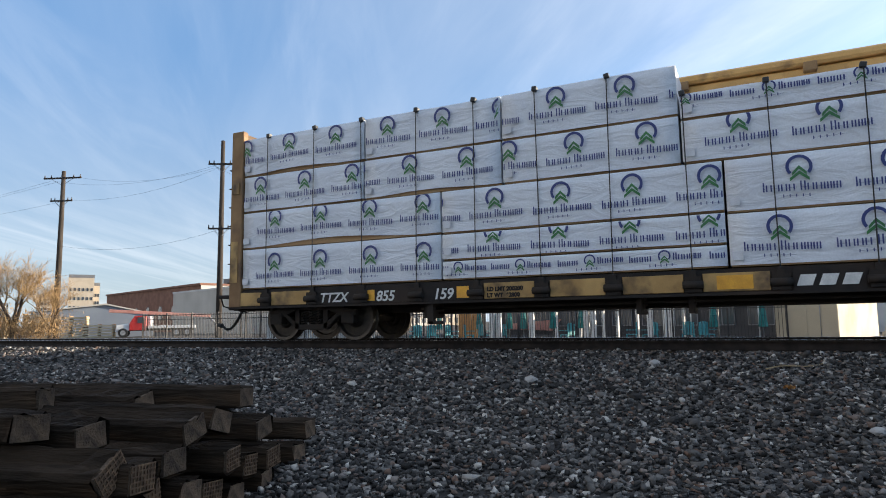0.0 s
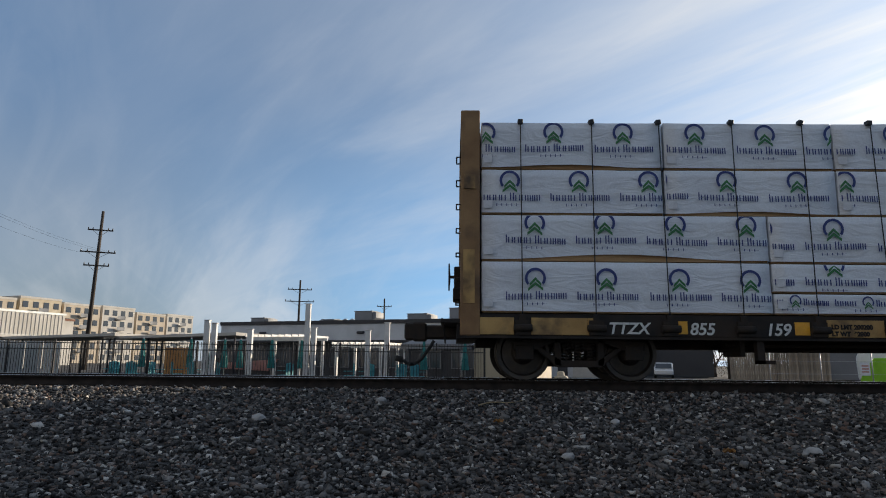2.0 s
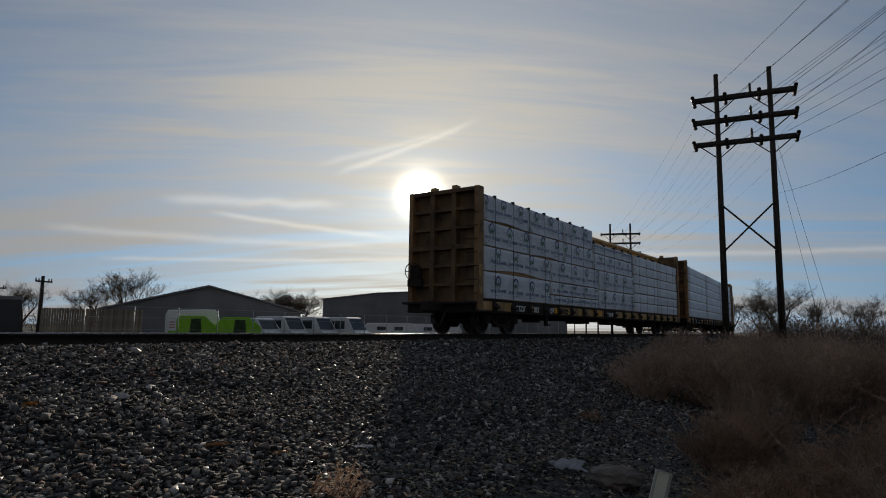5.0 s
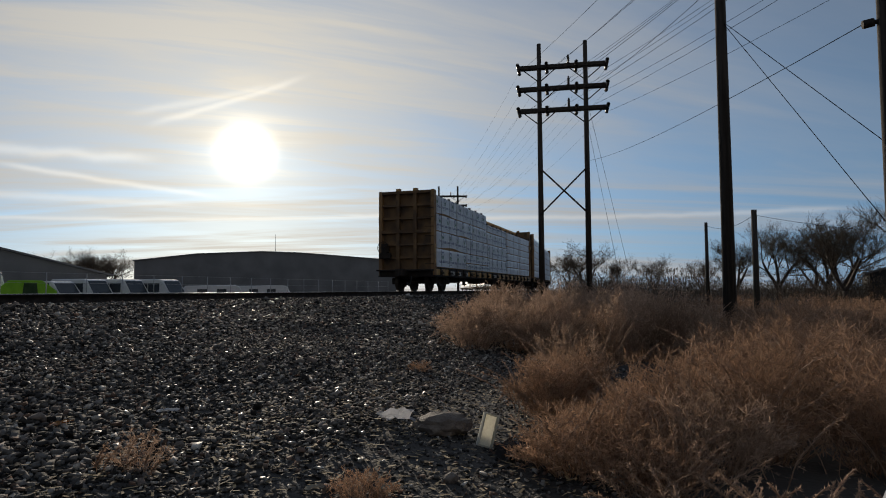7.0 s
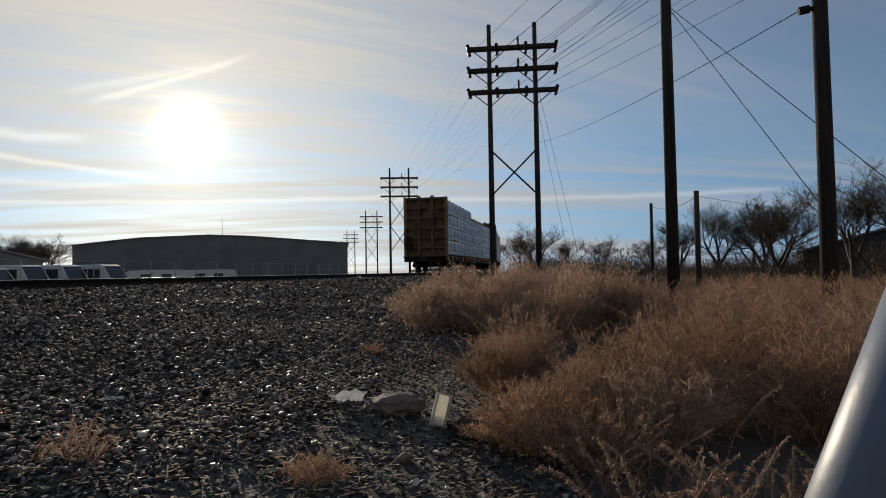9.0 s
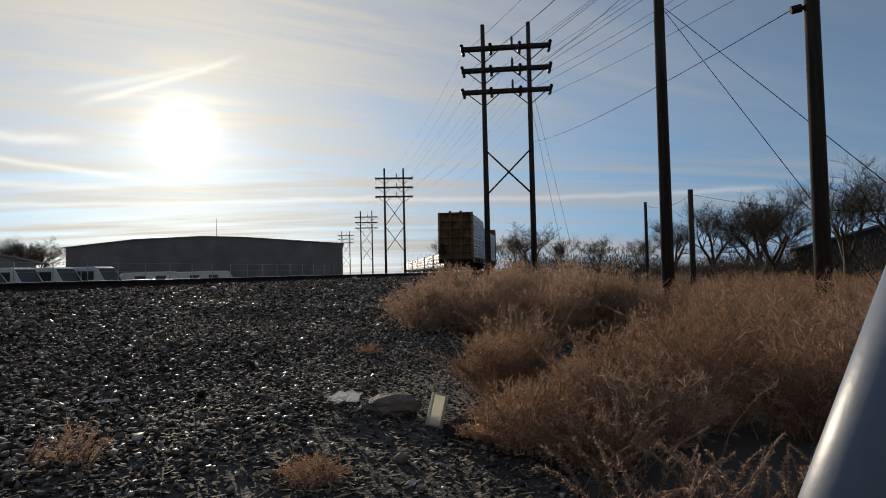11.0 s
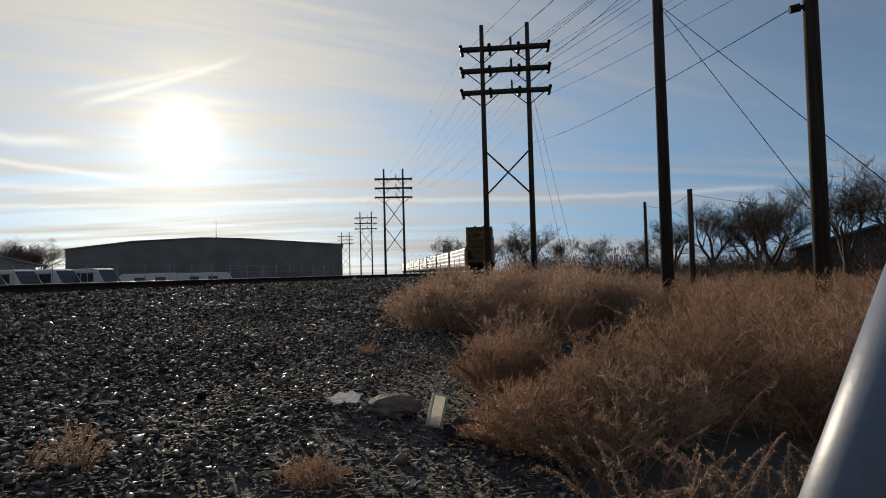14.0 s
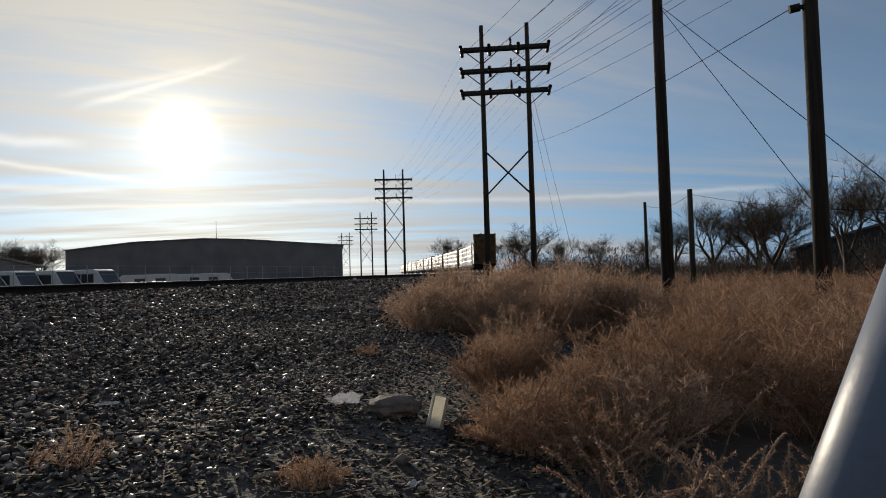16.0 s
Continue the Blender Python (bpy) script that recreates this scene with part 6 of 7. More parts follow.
model_a = tree_model(3, 8.0, "twig", 0.42, "bare winter tree with fine dark twigs")
model_b = tree_model(8, 8.0, "twig", 0.52, "wide bare winter tree with crooked limbs")
model_c = tree_model(12, 8.0, "sunlit_twig", 0.4, "bare tree with golden low sunlight put into its twig colour")
SPOTS = [  # model, x, y, ground, height
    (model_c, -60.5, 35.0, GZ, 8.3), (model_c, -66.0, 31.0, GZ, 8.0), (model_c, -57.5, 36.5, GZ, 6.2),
    (model_a, 31.0, 78.0, GZ, 5.9), (model_b, 36.0, 73.0, GZ, 6.6), (model_a, 38.5, 70.5, GZ, 8.0), (model_a, 46.0, 70.0, GZ, 6.2), (model_b, 52.5, 68.0, GZ, 6.0),
    (model_a, 57.5, 66.0, GZ, 6.4), (model_b, 61.0, 70.0, GZ, 5.8), (model_a, 78.0, 92.0, GZ, 7.8), (model_b, 83.0, 90.0, GZ, 9.0), (model_a, 88.0, 96.0, GZ, 8.0),
    (model_b, 88.5, 11.2, -1.2, 8.6), (model_a, 93.0, 7.5, -1.2, 6.2), (model_b, 105.0, 3.0, -1.2, 7.4), (model_a, 86.0, -3.5, -1.2, 5.6), (model_b, 70.0, -6.0, -1.2, 7.2),
    (model_a, 68.5, -9.5, -1.3, 8.4), (model_b, 65.0, -13.0, -1.3, 8.6), (model_a, 58.0, -12.5, -1.3, 7.9), (model_b, 54.5, -12.0, -1.3, 7.4), (model_a, 46.5, -14.5, -1.3, 7.8),
    (model_b, 44.0, -17.0, -1.3, 8.6), (model_a, 171.0, 44.0, -1.0, 12.0), (model_b, 174.0, 36.0, -1.0, 10.0), (model_a, 160.0, 30.0, -1.0, 9.0), (model_b, 8.0, 92.0, GZ, 6.5),
    (model_a, 12.0, 95.0, GZ, 6.8), (model_a, 120.0, 18.0, -1.2, 8.5), (model_b, 76.0, -14.0, -1.2, 7.5)]
used = set()
for k, (model, x, y, z, high) in enumerate(SPOTS):
    ob = model if model not in used else copy_thing(model, pose(0, 0, 0))
    used.add(model)
    s = high / 8.0
    ob.matrix_basis = pose(x, y, z, 0, 0, 67 * k) @ Matrix.Diagonal((s * 1.1, s * 1.1, s, 1))


def shrub_row(name, label, spots, seed, mtl):
    """Dense low growth in the distance, in small clumps."""
    r = np.random.default_rng(seed)
    vs = []
    for x, y, z, w, h in spots:
        n = 2600
        c = r.normal(0, 1, (n, 3)) * np.array([w * 0.4, w * 0.4, h * 0.25]) + np.array([x, y, z + h * 0.42])
        c[:, 2] = np.clip(c[:, 2], z, z + h)
        vs.append((c[:, None, :] + r.normal(0, 1, (n, 3, 3)) * np.array([0.011, 0.011, 0.034]) * h).reshape(-1, 3))
    vs = np.concatenate(vs)
    tagged(new(name, raw_mesh(name, vs, np.arange(len(vs)).reshape(-1, 3), M[mtl])), label, "shrubs", kind="stuff")


rr = random.Random(2)
shrub_row("far_shrubs", "dark tangled shrubs along the far field edge", [(78 + 6 * k - abs(k) * 1.5, 10 - 4.2 * k, -1.2, 4.5, 1.9 + rr.uniform(-0.4, 0.9)) for k in range(0, 8)]
          + [(56 + rr.uniform(-4, 4), -9 - 2.0 * k, -1.3, 4, 1.8 + rr.uniform(-0.4, 0.6)) for k in range(6)], 5, "twig")
shrub_row("distant_brush", "distant brown brush behind the yard", [(24 + 5.2 * k, 84 - 1.4 * k, GZ, 5, 2.8 + rr.uniform(-0.5, 0.9)) for k in range(14)]
          + [(150 + 8 * k, 42 - 9 * k, -1.0, 8, 5 + rr.uniform(-1, 1)) for k in range(4)], 6, "twig")
hedge = []
for k in range(30):
    a, d = radians(-2 - 1.02 * k), 74 - 0.6 * k + rr.uniform(-5, 5)
    hedge.append((d * math.cos(a + 0.17), d * math.sin(a + 0.17), -1.25, 3.4, 2.3 + rr.uniform(-0.8, 1.2)))
shrub_row("field_hedge", "dark leafless thicket behind the weed field", hedge, 8, "brush")
# this brush takes the twig colour that has sunlight painted in
shrub_row("golden_brush", "low brush beside the bare trees, low sunlight in its colour", [(-64 + 1.8 * k, 33.5 + 0.6 * k, GZ, 2.5, 3.0 + rr.uniform(-0.5, 0.8)) for k in range(5)], 7, "sunlit_twig")

# ---------------------------------------------------------------- pile of old sleepers


def old_tie(x, y, z, turn, tip, length, plated, w=0.235, h=0.175):
    """A used sleeper whose visible end stands at (x, y, z), the middle of its end face."""
    r = random.Random(int(x * 1000 + z * 100))
    t = thing("old_railroad_tie", "weathered creosoted sleeper with a nail plate on its end" if plated else "weathered dark creosoted sleeper in a loose pile", "railroad tie",
              at=pose(x, y, z, tip, 0, turn), group="pile of old railroad ties")
    bm = bmesh.new()
    nx, ring = 26, []
    prof = [(-w / 2, -h / 2 + 0.02), (-w / 2 + 0.02, -h / 2), (w / 2 - 0.02, -h / 2), (w / 2, -h / 2 + 0.02), (w / 2, h / 2 - 0.03), (w / 2 - 0.03, h / 2), (0.02, h / 2 - 0.006),
            (-w / 2 + 0.03, h / 2), (-w / 2, h / 2 - 0.03)]
    for k in range(nx + 1):
        px = -length * k / nx
        row = []
        for j, (a, b) in enumerate(prof):
            wear = 0.055 * noise.noise(Vector((px * 1.6 + x * 9, j * 0.8, z * 7))) + 0.03 * noise.noise(Vector((px * 9, j * 2.3 + y * 5, z)))
            split = 0.035 if j == 6 and r.random() < 0.7 else 0.0
            row.append(bm.verts.new((px + (r.uniform(-0.025, 0.02) if k == 0 else 0), a * (1 + wear * 2.2) + r.uniform(-0.004, 0.004), b * (1 + wear * 2.6) - split + r.uniform(-0.005, 0.004))))
        ring.append(row)
    n = len(prof)
    for k in range(nx):
        for j in range(n):
            bm.faces.new((ring[k][j], ring[k + 1][j], ring[k + 1][(j + 1) % n], ring[k][(j + 1) % n]))
    bm.faces.new(ring[nx][::-1])
    part("timber", bm, M["tie"], t)
    bm = bmesh.new()
    pts = [(-w / 2 + 0.008, -h / 2 + 0.012), (w / 2 - 0.008, -h / 2 + 0.012), (w / 2 - 0.012, h / 2 - 0.02), (-w / 2 + 0.012, h / 2 - 0.02)]
    a = [bm.verts.new((0.002, p, q)) for p, q in pts]
    b = [bm.verts.new((-0.02, p, q)) for p, q in pts]
    bm.faces.new(a)
    for j in range(4):
        bm.faces.new((a[j], b[j], b[(j + 1) % 4], a[(j + 1) % 4]))
    part("end_grain", bm, M["tie_end"], t, "paler cracked end grain")
    if plated:
        bm = bmesh.new()
        for k in range(8):
            yy = -0.1 + 0.2 * k / 7
            box(bm, 0.004, 0.009, yy - 0.004, yy + 0.004, -0.075, 0.075)
        for k in range(6):
            zz = -0.07 + 0.14 * k / 5
            box(bm, 0.009, 0.012, -0.104, 0.104, zz - 0.004, zz + 0.004)
        part("nail_plate", bm, M["plate"], t, "rusty perforated nail plate")


TIES = [  # end x, y, z, turn, tilt, length, plate
    (-4.03, 3.72, -0.25, 14, 4, 2.6, 0), (-3.55, 2.73, -0.33, 8, 22, 2.6, 0), (-3.60, 3.02, -0.32, 9, -14, 2.6, 0), (-3.90, 3.80, -0.50, 16, 10, 2.6, 0),
    (-3.97, 4.50, -0.62, 18, 0, 2.5, 0), (-3.93, 4.30, -0.80, 17, 3, 2.5, 0), (-3.70, 2.10, -0.29, 10, 0, 1.6, 0), (-3.80, 1.82, -0.20, 12, 0, 1.6, 0),
    (-3.52, 2.55, -0.50, 10, -8, 2.5, 0), (-3.25, 1.90, -0.42, 12, 34, 2.6, 1), (-3.22, 2.06, -0.47, 10, 4, 2.6, 1), (-3.59, 3.12, -0.60, 15, 5, 2.6, 1),
    (-3.60, 2.94, -0.79, 13, 2, 2.6, 1), (-3.50, 2.33, -0.66, 11, 3, 2.6, 1), (-3.84, 3.84, -0.74, 16, 4, 2.6, 1), (-3.74, 3.46, -0.72, 15, -4, 2.6, 1),
    (-3.45, 2.62, -0.70, 12, 2, 2.6, 0), (-3.30, 1.72, -0.60, 12, 5, 2.6, 0), (-3.25, 2.02, -0.66, 10, -3, 2.6, 0), (-3.62, 2.60, -0.86, 12, 0, 2.6, 0),
    (-3.72, 3.30, -0.90, 14, 0, 2.6, 0), (-3.80, 3.72, -0.90, 15, 0, 2.6, 0), (-3.50, 2.20, -0.92, 11, 0, 2.6, 0), (-3.36, 1.75, -0.86, 12, 0, 2.6, 0),
    (-3.5, 1.5, -0.95, 12, 0, 2.6, 0), (-4.9, 2.6, -0.17, 25, 5, 1.9, 0), (-4.6, 3.2, -0.27, 14, 8, 2.0, 0), (-3.42, 2.0, -1.02, 12, 0, 2.6, 0),
    (-3.56, 2.5, -1.03, 12, 0, 2.6, 0), (-3.66, 3.0, -1.02, 13, 0, 2.6, 0)]
rt = random.Random(7)
for x, y, z, turn, tip, length, plated in TIES:
    old_tie(x, y, z, turn + rt.uniform(-6, 6), tip + rt.uniform(-9, 9), length, plated)

# ---------------------------------------------------------------- litter, rock and guard by the path


def lump(name, label, category, x, y, r, seed, mtl, squash=(1, 1, 1), turn=0, sink=0.3, sub=3, rough=0.25):
    bm = bmesh.new()
    bmesh.ops.create_icosphere(bm, subdivisions=sub, radius=r)
    for v in bm.verts:
        d = 1 + rough * noise.noise(v.co * 2.2 / r + Vector((seed, 0, 0))) + rough * 0.4 * noise.noise(v.co * 6 / r + Vector((0, seed, 0)))
        v.co = Vector((v.co.x * squash[0], v.co.y * squash[1], v.co.z * squash[2])) * d
    z = float(ground_z(x, y)) + r * squash[2] * (1 - sink)
    ob = tagged(new(name, mesh_of(name, bm, M[mtl])), label, category)
    ob.matrix_basis = pose(x, y, z, 0, 0, turn)
    return ob


lump("flat_boulder", "flat sandy brown boulder lying in the dirt", "rock", 4.98, 1.8, 0.24, 3.3, "boulder", (1.0, 0.75, 0.42), -75, 0.35)
for k, (x, y, r) in enumerate(((3.9, 1.35, 0.06), (6.8, 4.3, 0.07), (-1.5, 9.1, 0.1), (-2.9, 7.8, 0.1),
                               (0.7, 6.2, 0.07), (1.6, 7.9, 0.08), (3.3, 6.5, 0.09))):
    lump("field_stone", "rounded pale stone among the ballast", "rock", x, y, r, k * 1.7, "boulder", (1, 0.8, 0.6), 50 * k, 0.4, 2).data.materials[0] = M["concrete"] if k > 1 else M["boulder"]


def flat_scrap(name, label, category, x, y, w, d, turn, mtl, curl=0.03, lift=0.03):
    bm = bmesh.new()
    n = 5
    top = [[bm.verts.new(((i / n - 0.5) * w * (1 + 0.15 * math.sin(j * 2.1)), (j / n - 0.5) * d * (1 + 0.2 * math.sin(i * 1.7)),
                          curl * math.sin(i * 1.3 + j * 0.9) + 0.4 * curl * math.sin(j * 2.6))) for j in range(n + 1)] for i in range(n + 1)]
    for i in range(n):
        for j in range(n):
            bm.faces.new((top[i][j], top[i + 1][j], top[i + 1][j + 1], top[i][j + 1]))
    bmesh.ops.solidify(bm, geom=list(bm.faces), thickness=0.003)
    ob = tagged(new(name, mesh_of(name, bm, M[mtl])), label, category)
    ob.matrix_basis = pose(x, y, float(ground_z(x, y)) + lift, 0, 0, turn)
    return ob


flat_scrap("torn_paper", "crumpled torn white paper on the ground", "paper", 4.95, 2.2, 0.2, 0.28, 10, "thin_paper", 0.03, 0.085)
bpy.data.objects["torn_paper"].matrix_basis = pose(4.95, 2.2, float(ground_z(4.95, 2.2)) + 0.07, 0, 32, 10)
flat_scrap("paper_scrap", "small pale scrap of paper", "litter", 3.33, 2.0, 0.07, 0.1, 30, "scrap", 0.008, 0.03)
flat_scrap("paper_scrap", "small pale scrap of paper", "litter", 3.52, 1.15, 0.06, 0.09, 70, "paper", 0.008, 0.03)
flat_scrap("plastic_sheet", "crumpled black plastic sheet by the rock", "litter", 4.60, 1.10, 0.3, 0.26, 20, "rubber", 0.05, 0.06)
flat_scrap("paper_scrap", "small pale scrap of paper", "litter", 4.2, 3.9, 0.1, 0.14, 15, "paper", 0.01, 0.04)
flat_scrap("wood_chip", "orange-brown broken chip of wood", "litter", 3.05, 4.5, 0.1, 0.16, 45, "orange", 0.01, 0.04)
flat_scrap("wood_chip", "orange-brown broken chip of wood", "litter", 3.4, 4.1, 0.07, 0.13, 80, "orange", 0.01, 0.04)
flat_scrap("fallen_leaf", "orange fallen leaf on the ballast", "leaf", 0.1, 7.6, 0.09, 0.12, 20, "leaf", 0.02, 0.07)
flat_scrap("fallen_leaf", "orange fallen leaf on the ballast", "leaf", 2.3, 6.2, 0.08, 0.1, 60, "leaf", 0.02, 0.07)

tub = thing("plastic_tray", "pale translucent plastic tray standing on its edge", "litter", at=pose(4.72, 1.38, float(ground_z(4.72, 1.38)) + 0.01, 18, 8, 36))
bm = bmesh.new()
box(bm, -0.015, 0.0, -0.06, 0.06, 0.0, 0.25)
part("base", bm, M["thin_plastic"], tub, bevel=0.004)
for a in ((-0.06, -0.05, 0.0, 0.25), (0.05, 0.06, 0.0, 0.25), (-0.05, 0.05, 0.0, 0.012), (-0.05, 0.05, 0.238, 0.25)):
    bm = bmesh.new()
    box(bm, -0.05, -0.015, a[0], a[1], a[2], a[3])
    part("rim", bm, M["thin_plastic"], tub)
stick = bmesh.new()
last = None
for k in range(7):
    q = Vector((-0.1 + 0.11 * k, 8.7 + 0.07 * k, 0.05 + 0.02 * math.sin(k)))
    q.z += float(ground_z(q.x, q.y))
    if last is not None:
        tube(stick, last, q, 0.012 - 0.001 * k, 0.011 - 0.001 * k, n=5)
    last = q
tagged(new("dry_stick", mesh_of("dry_stick", stick, M["straw"])), "pale bent dry stick on the ballast", "stick")

# pale guard tube close to the camera
bm = bmesh.new()
tube(bm, (1.16, -0.035, -1.25), (1.09, -0.675, 0.52), 0.085, 0.085, n=40)
tagged(new("guard_tube", mesh_of("guard_tube", bm, M["guard"])), "smooth pale grey plastic guard tube slanting upward", "guard tube")


def straw_litter():
    r = np.random.default_rng(9)
    vs, fs = [], []
    for k in range(3200):
        x, y = r.uniform(2.2, 7.5), r.uniform(0.4, 3.4)
        if r.random() < 0.35:
            x, y = r.uniform(2, 11), r.uniform(2.5, 6.5)
        z = float(ground_z(x, y)) + r.uniform(0.008, 0.026)
        a, n = r.uniform(0, 6.28), r.uniform(0.01, 0.045)
        d = np.array([math.cos(a), math.sin(a), r.normal(0, 0.08)]) * n
        w = np.array([-math.sin(a), math.cos(a), 0]) * r.uniform(0.002, 0.011)
        p = np.array([x, y, z])
        i = len(vs)
        vs += [p - d - w, p + d - w, p + d + w, p - d + w]
        fs.append((i, i + 1, i + 2, i + 3))
    tagged(new("straw_litter", raw_mesh("straw_litter", vs, fs, M["straw"])), "scattered dry straw and chaff on dark soil", "straw", kind="stuff")
    vs, fs = [], []
    for k in range(1300):
        x, y = r.uniform(2.4, 13), r.uniform(1.6, 8.5)
        a, n, w = r.uniform(0, 6.28), r.uniform(0.008, 0.026), r.uniform(0.006, 0.014)
        u, v = np.array([math.cos(a), math.sin(a), r.normal(0, 0.25)]) * n, np.array([-math.sin(a), math.cos(a), r.normal(0, 0.25)]) * w
        p = np.array([x, y, float(ground_z(x, y)) + r.uniform(0.022, 0.04)])
        i = len(vs)
        vs += [p - u, p - u * 0.2 - v, p + u, p + u * 0.3 + v]
        fs.append((i, i + 1, i + 2, i + 3))
    tagged(new("pale_chips", raw_mesh("pale_chips", vs, fs, M["thin_chip"])), "thin pale chips and dry leaf scraps on the gravel", "chips", kind="stuff")


straw_litter()


# ---------------------------------------------------------------- dry weeds
def weed_clump(spots, seed, fine, twigs=14):
    """Domes of bent stems with fine side twigs, thickest towards the outside; returns vertices and triangles."""
    r = np.random.default_rng(seed)

    def unit(v):
        return v / (np.linalg.norm(v, axis=-1, keepdims=True) + 1e-6)
    S = np.repeat(np.array([c[:4] for c in spots]), [c[4] for c in spots], axis=0)
    n = len(S)
    a, q = r.uniform(0, 6.283, n), np.sqrt(r.random(n))
    ca, sa = np.cos(a) * q, np.sin(a) * q
    p = np.stack([S[:, 0] + ca * S[:, 2] * 0.35, S[:, 1] + sa * S[:, 2] * 0.35, ground_z(S[:, 0], S[:, 1]) - 0.02], 1)
    # tips lie on an uneven dome
    high = S[:, 3] * np.sqrt(np.maximum(1 - 0.8 * q * q, 0.05)) * r.uniform(0.5, 1.14, n)
    tip = np.stack([S[:, 0] + ca * S[:, 2], S[:, 1] + sa * S[:, 2], p[:, 2] + high], 1)
    size = np.linalg.norm(tip - p, axis=1)[:, None]
    wid = (r.uniform(0.0016, 0.0034, n) * fine)[:, None]
    tris = []
    start = p
    for s in range(4):
        f = (s + 1) / 4
        e = start + (tip - start) * f + np.array([0, 0, 1.0]) * size * 0.16 * math.sin(f * 3.1416) + r.normal(0, 0.05, (n, 3)) * size
        d = unit(e - p)
        side = unit(np.cross(d, r.normal(0, 1, (n, 3)))) * wid * (1 - 0.2 * s)
        tris.append(np.stack([p - side, p + side, e], 1))
        tris.append(np.stack([p + side * 0.5, e + side * 0.7, e - side * 0.7], 1))
        for b in range((2, twigs // 2, twigs, twigs)[s]):
            o = p + (e - p) * r.random((n, 1))
            bd = unit(d * 0.6 + np.array([0, 0, 0.2]) + r.normal(0, 0.62, (n, 3)))
            bl = np.minimum(size, 0.9) * r.uniform(0.03, 0.17, (n, 1))
            sd = unit(np.cross(bd, r.normal(0, 1, (n, 3)))) * r.uniform(0.0016, 0.0042, (n, 1)) * fine
            tris.append(np.stack([o - sd * 0.6, o + bd * bl * 0.55 + sd, o + bd * bl], 1))
        p = e
    v = np.concatenate(tris).reshape(-1, 3)
    return v, np.arange(len(v)).reshape(-1, 3)


def foxtails(spots, seed):
    """Curved single stalks set all round with short bristles."""
    r = np.random.default_rng(seed)
    vs = []
    for x, y, high in spots:
        a = r.uniform(0, 6.283)
        out, p = np.array([math.cos(a), math.sin(a), 0]), np.array([x, y, float(ground_z(x, y)) - 0.02])
        d = out * r.uniform(0.1, 0.5) + np.array([0, 0, 1.0])
        m = 16
        for k in range(m):
            d = d + out * r.uniform(0.0, 0.13) + r.normal(0, 0.05, 3)
            d = d / np.linalg.norm(d)
            e = p + d * high / m
            u = np.cross(d, r.normal(0, 1, 3))
            u = u / np.linalg.norm(u) * 0.0042
            w = np.cross(d, u)
            for s0, s1 in ((u, w), (w, -u), (-u, -w), (-w, u)):
                vs += [p + s0, p + s1, e + s1, p + s0, e + s1, e + s0]
            for b in range(3 if k < 5 else 14):
                bd = d * 0.8 + r.normal(0, 0.6, 3)
                bd = bd / np.linalg.norm(bd) * r.uniform(0.014, 0.04) * (1.15 - 0.4 * k / m)
                o = p + (e - p) * r.random()
                sd = np.cross(bd, r.normal(0, 1, 3))
                sd = sd / (np.linalg.norm(sd) + 1e-6) * 0.0032
                vs += [o - sd, o + sd, o + bd]
            p = e
    return np.array(vs), np.arange(len(vs)).reshape(-1, 3)


def weed_bush(x, y, w, h, n, seed, fine, mtl, label, twigs=14):
    vs, fs = weed_clump([(x, y, w, h, n)], seed, fine, twigs)
    ob = new("weed_bush", raw_mesh("weed_bush", vs, fs, M[mtl]))
    tagged(ob, label, "bush", "dry weed bushes")


def ahead(d, side):
    """A place on the weed field: d metres down the path's axis and side metres to its right."""
    return 0.966 * d + 0.258 * side, 0.258 * d - 0.966 * side


rw = random.Random(31)
BUSHES = [  # ahead, to the side, radius, height, stems, tone
    (6.45, 0.50, 0.46, 0.58, 620, "weed"), (6.9, 0.86, 0.42, 0.66, 420, "weed"), (7.6, 0.85, 0.5, 0.86, 160, "weed_pale"),
    (4.45, 0.52, 0.40, 0.46, 560, "weed"), (4.95, 0.98, 0.45, 0.52, 520, "weed"), (4.1, 0.95, 0.42, 0.42, 480, "weed"), (5.5, 1.38, 0.5, 0.66, 480, "weed"),
    (4.6, 1.45, 0.5, 0.62, 480, "weed_pale"), (6.1, 2.1, 0.6, 0.84, 460, "weed"), (5.1, 2.05, 0.55, 0.76, 480, "weed"),
    (6.9, 3.1, 0.7, 0.98, 460, "weed"), (5.9, 3.1, 0.65, 0.95, 460, "weed"), (4.9, 2.75, 0.55, 0.8, 460, "weed"),
    (5.0, 3.5, 0.6, 0.95, 420, "weed"), (7.6, 4.5, 0.8, 1.1, 420, "weed"), (6.3, 4.3, 0.7, 1.05, 400, "weed_pale")]
for k, (d, side, w, h, n, tone) in enumerate(BUSHES):
    weed_bush(*ahead(d, side), w * rw.uniform(1.0, 1.25), h, int(n * 0.5), 60 + k, 1.35, tone, "round reddish dry weed bush by the rock" if k < 3 else "dense fine-stemmed reddish dry weed bush beside the path", 15)
weed_bush(3.40, 1.72, 0.24, 0.17, 120, 23, 1.1, "weed", "small dry weed tuft in the dirt")
weed_bush(3.05, 3.05, 0.22, 0.24, 50, 24, 0.8, "weed_pale", "small pale dry weed tuft in the gravel")
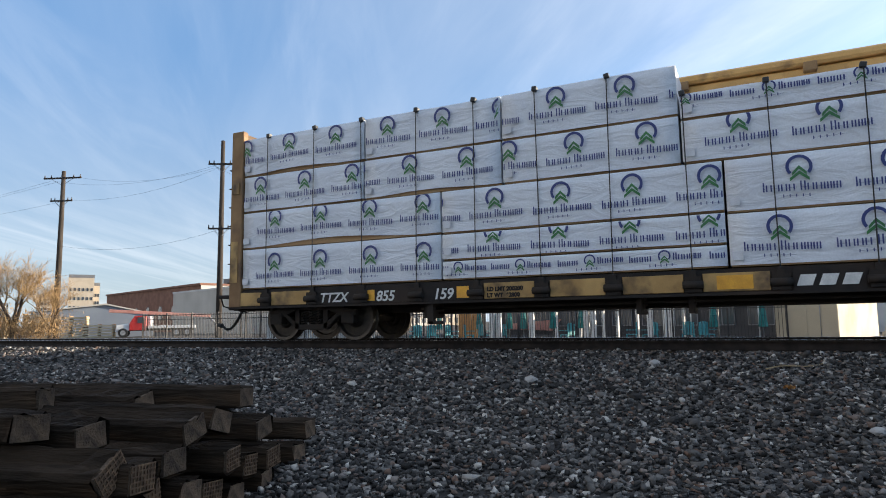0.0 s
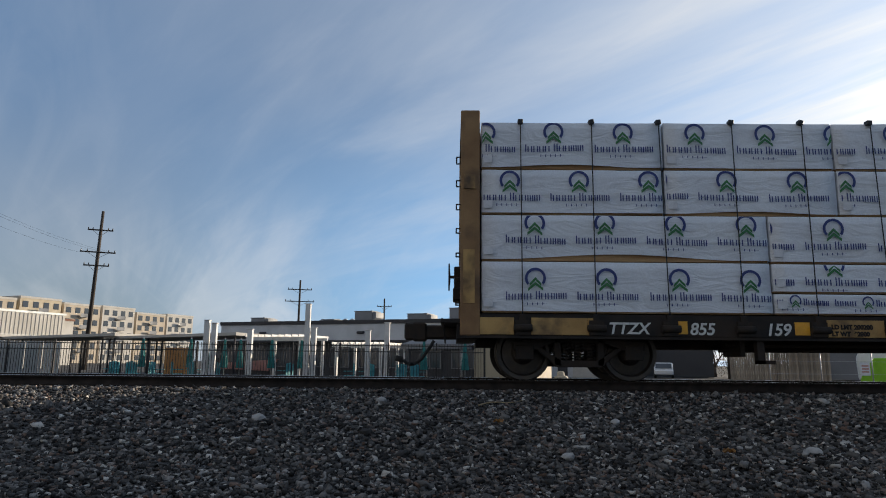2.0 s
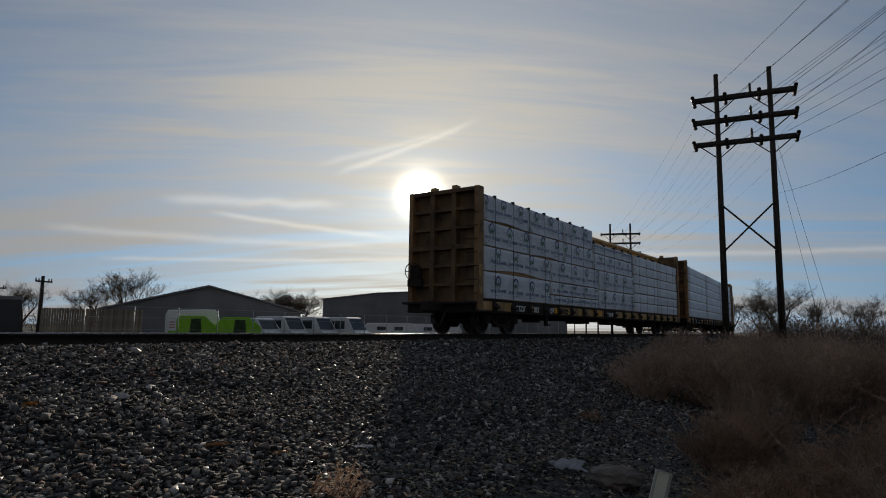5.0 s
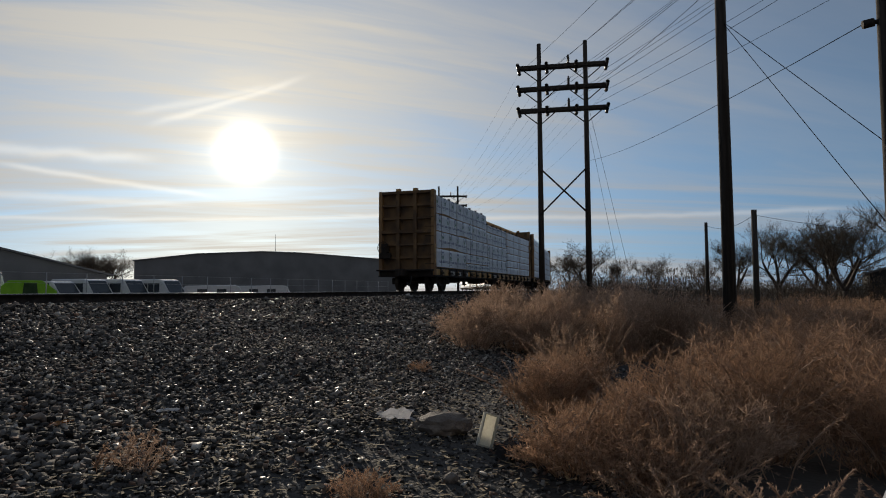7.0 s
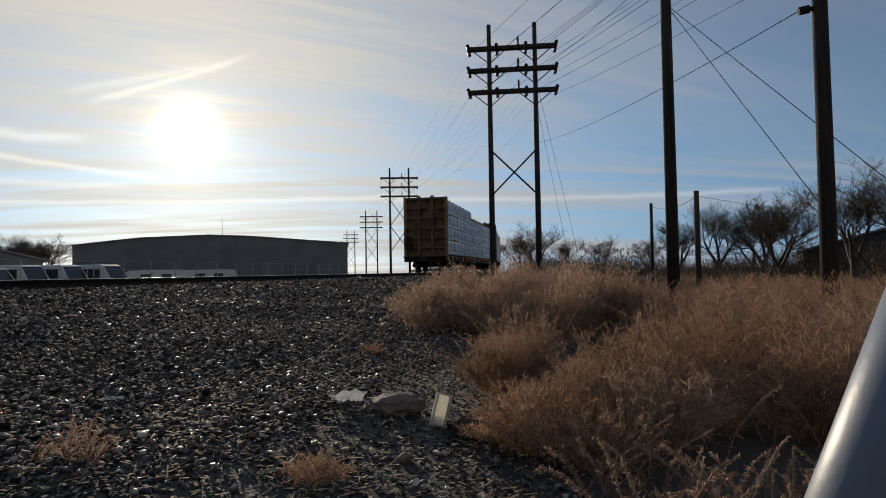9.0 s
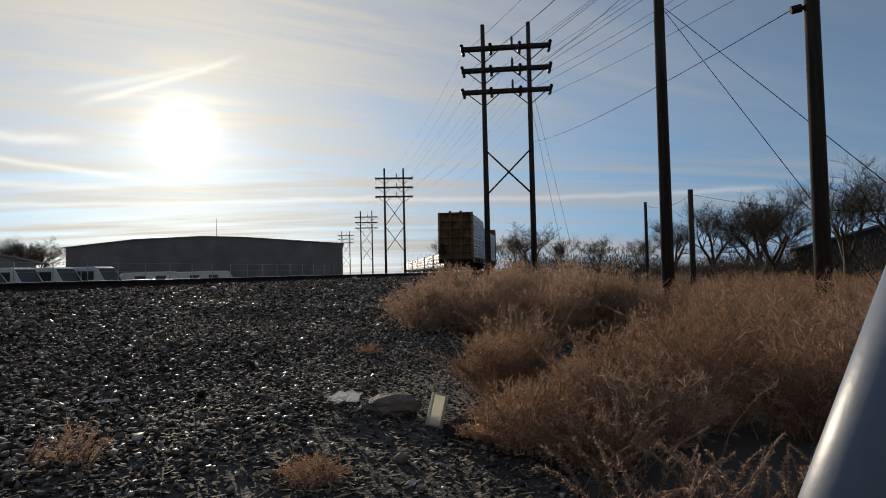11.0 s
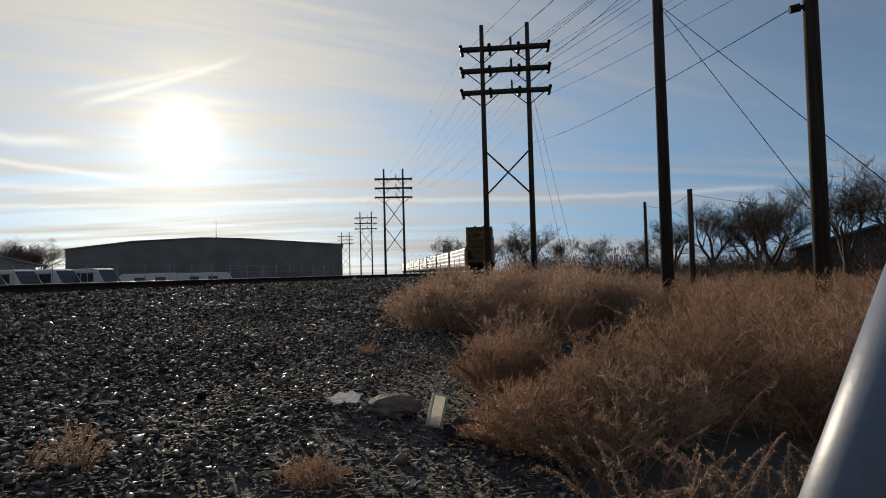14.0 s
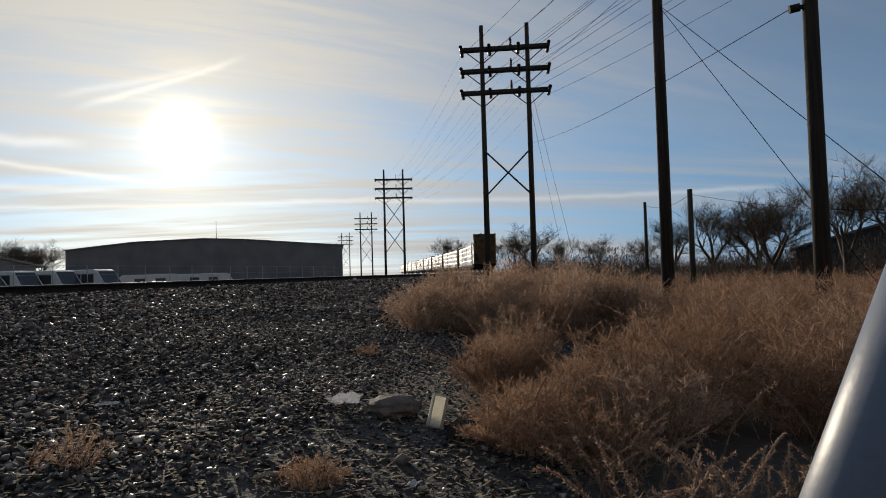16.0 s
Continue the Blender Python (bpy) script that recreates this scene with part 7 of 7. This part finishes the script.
weed_bush(8.0, 3.2, 0.2, 0.16, 70, 25, 0.9, "weed", "small dry weed tuft in the gravel")
bank, field = [], []
for k in range(34):      # the bank of weeds towards the track
    d, t = rw.uniform(10.6, 15.5), rw.random()
    side = -0.45 - 0.08 * (d - 10.6) + t * 3.9
    bank.append((*ahead(d, side), rw.uniform(0.5, 0.85), (0.78 + 0.5 * min(1, t * 2.2)) * rw.uniform(0.85, 1.1), 130))
for k in range(58):
    d = rw.uniform(8.2, 17.0)
    field.append((*ahead(d, rw.uniform(0.16 * d + 1.2, 0.85 * d)), rw.uniform(0.6, 1.1), rw.uniform(0.7, 1.12), 95))
for k in range(85):
    d = rw.uniform(16, 44)
    field.append((*ahead(d, rw.uniform(0.02 * d, 0.75 * d)), rw.uniform(1.2, 2.2), rw.uniform(0.65, 1.1), 60))
vs, fs = weed_clump(bank, 41, 2.3, 13)
tagged(new("weed_bank", raw_mesh("weed_bank", vs, fs, M["weed_pale"])), "bank of tall feathery dry weeds beside the gravel", "weeds", kind="stuff")
vs, fs = weed_clump(field, 42, 2.6, 11)
tagged(new("field_weeds", raw_mesh("field_weeds", vs, fs, M["weed"])), "field of dry brown weeds below the timber poles", "weeds", kind="stuff")
spots = [(*ahead(rw.uniform(2.6, 3.6), rw.uniform(0.7, 2.2)), rw.uniform(0.24, 0.52)) for k in range(120)]
for d, side, w, h, n, tone in BUSHES:
    spots += [(*ahead(d + rw.uniform(-w, w) * 0.7, side + rw.uniform(-w, w) * 0.7), h * rw.uniform(1.0, 1.45)) for k in range(13)]
for x, y, w, h, n in bank:
    spots += [(x + rw.uniform(-w, w), y + rw.uniform(-w, w), h * rw.uniform(0.9, 1.25)) for k in range(4)]
spots += [(3.0 + rw.uniform(-0.15, 0.15), 3.05 + rw.uniform(-0.15, 0.15), rw.uniform(0.15, 0.3)) for k in range(9)]
vs, fs = foxtails(spots, 43)
tagged(new("weed_stalks", raw_mesh("weed_stalks", vs, fs, M["weed_pale"])), "pale bristly curved stalks standing out of the dry weeds", "weeds", kind="stuff")

motions()
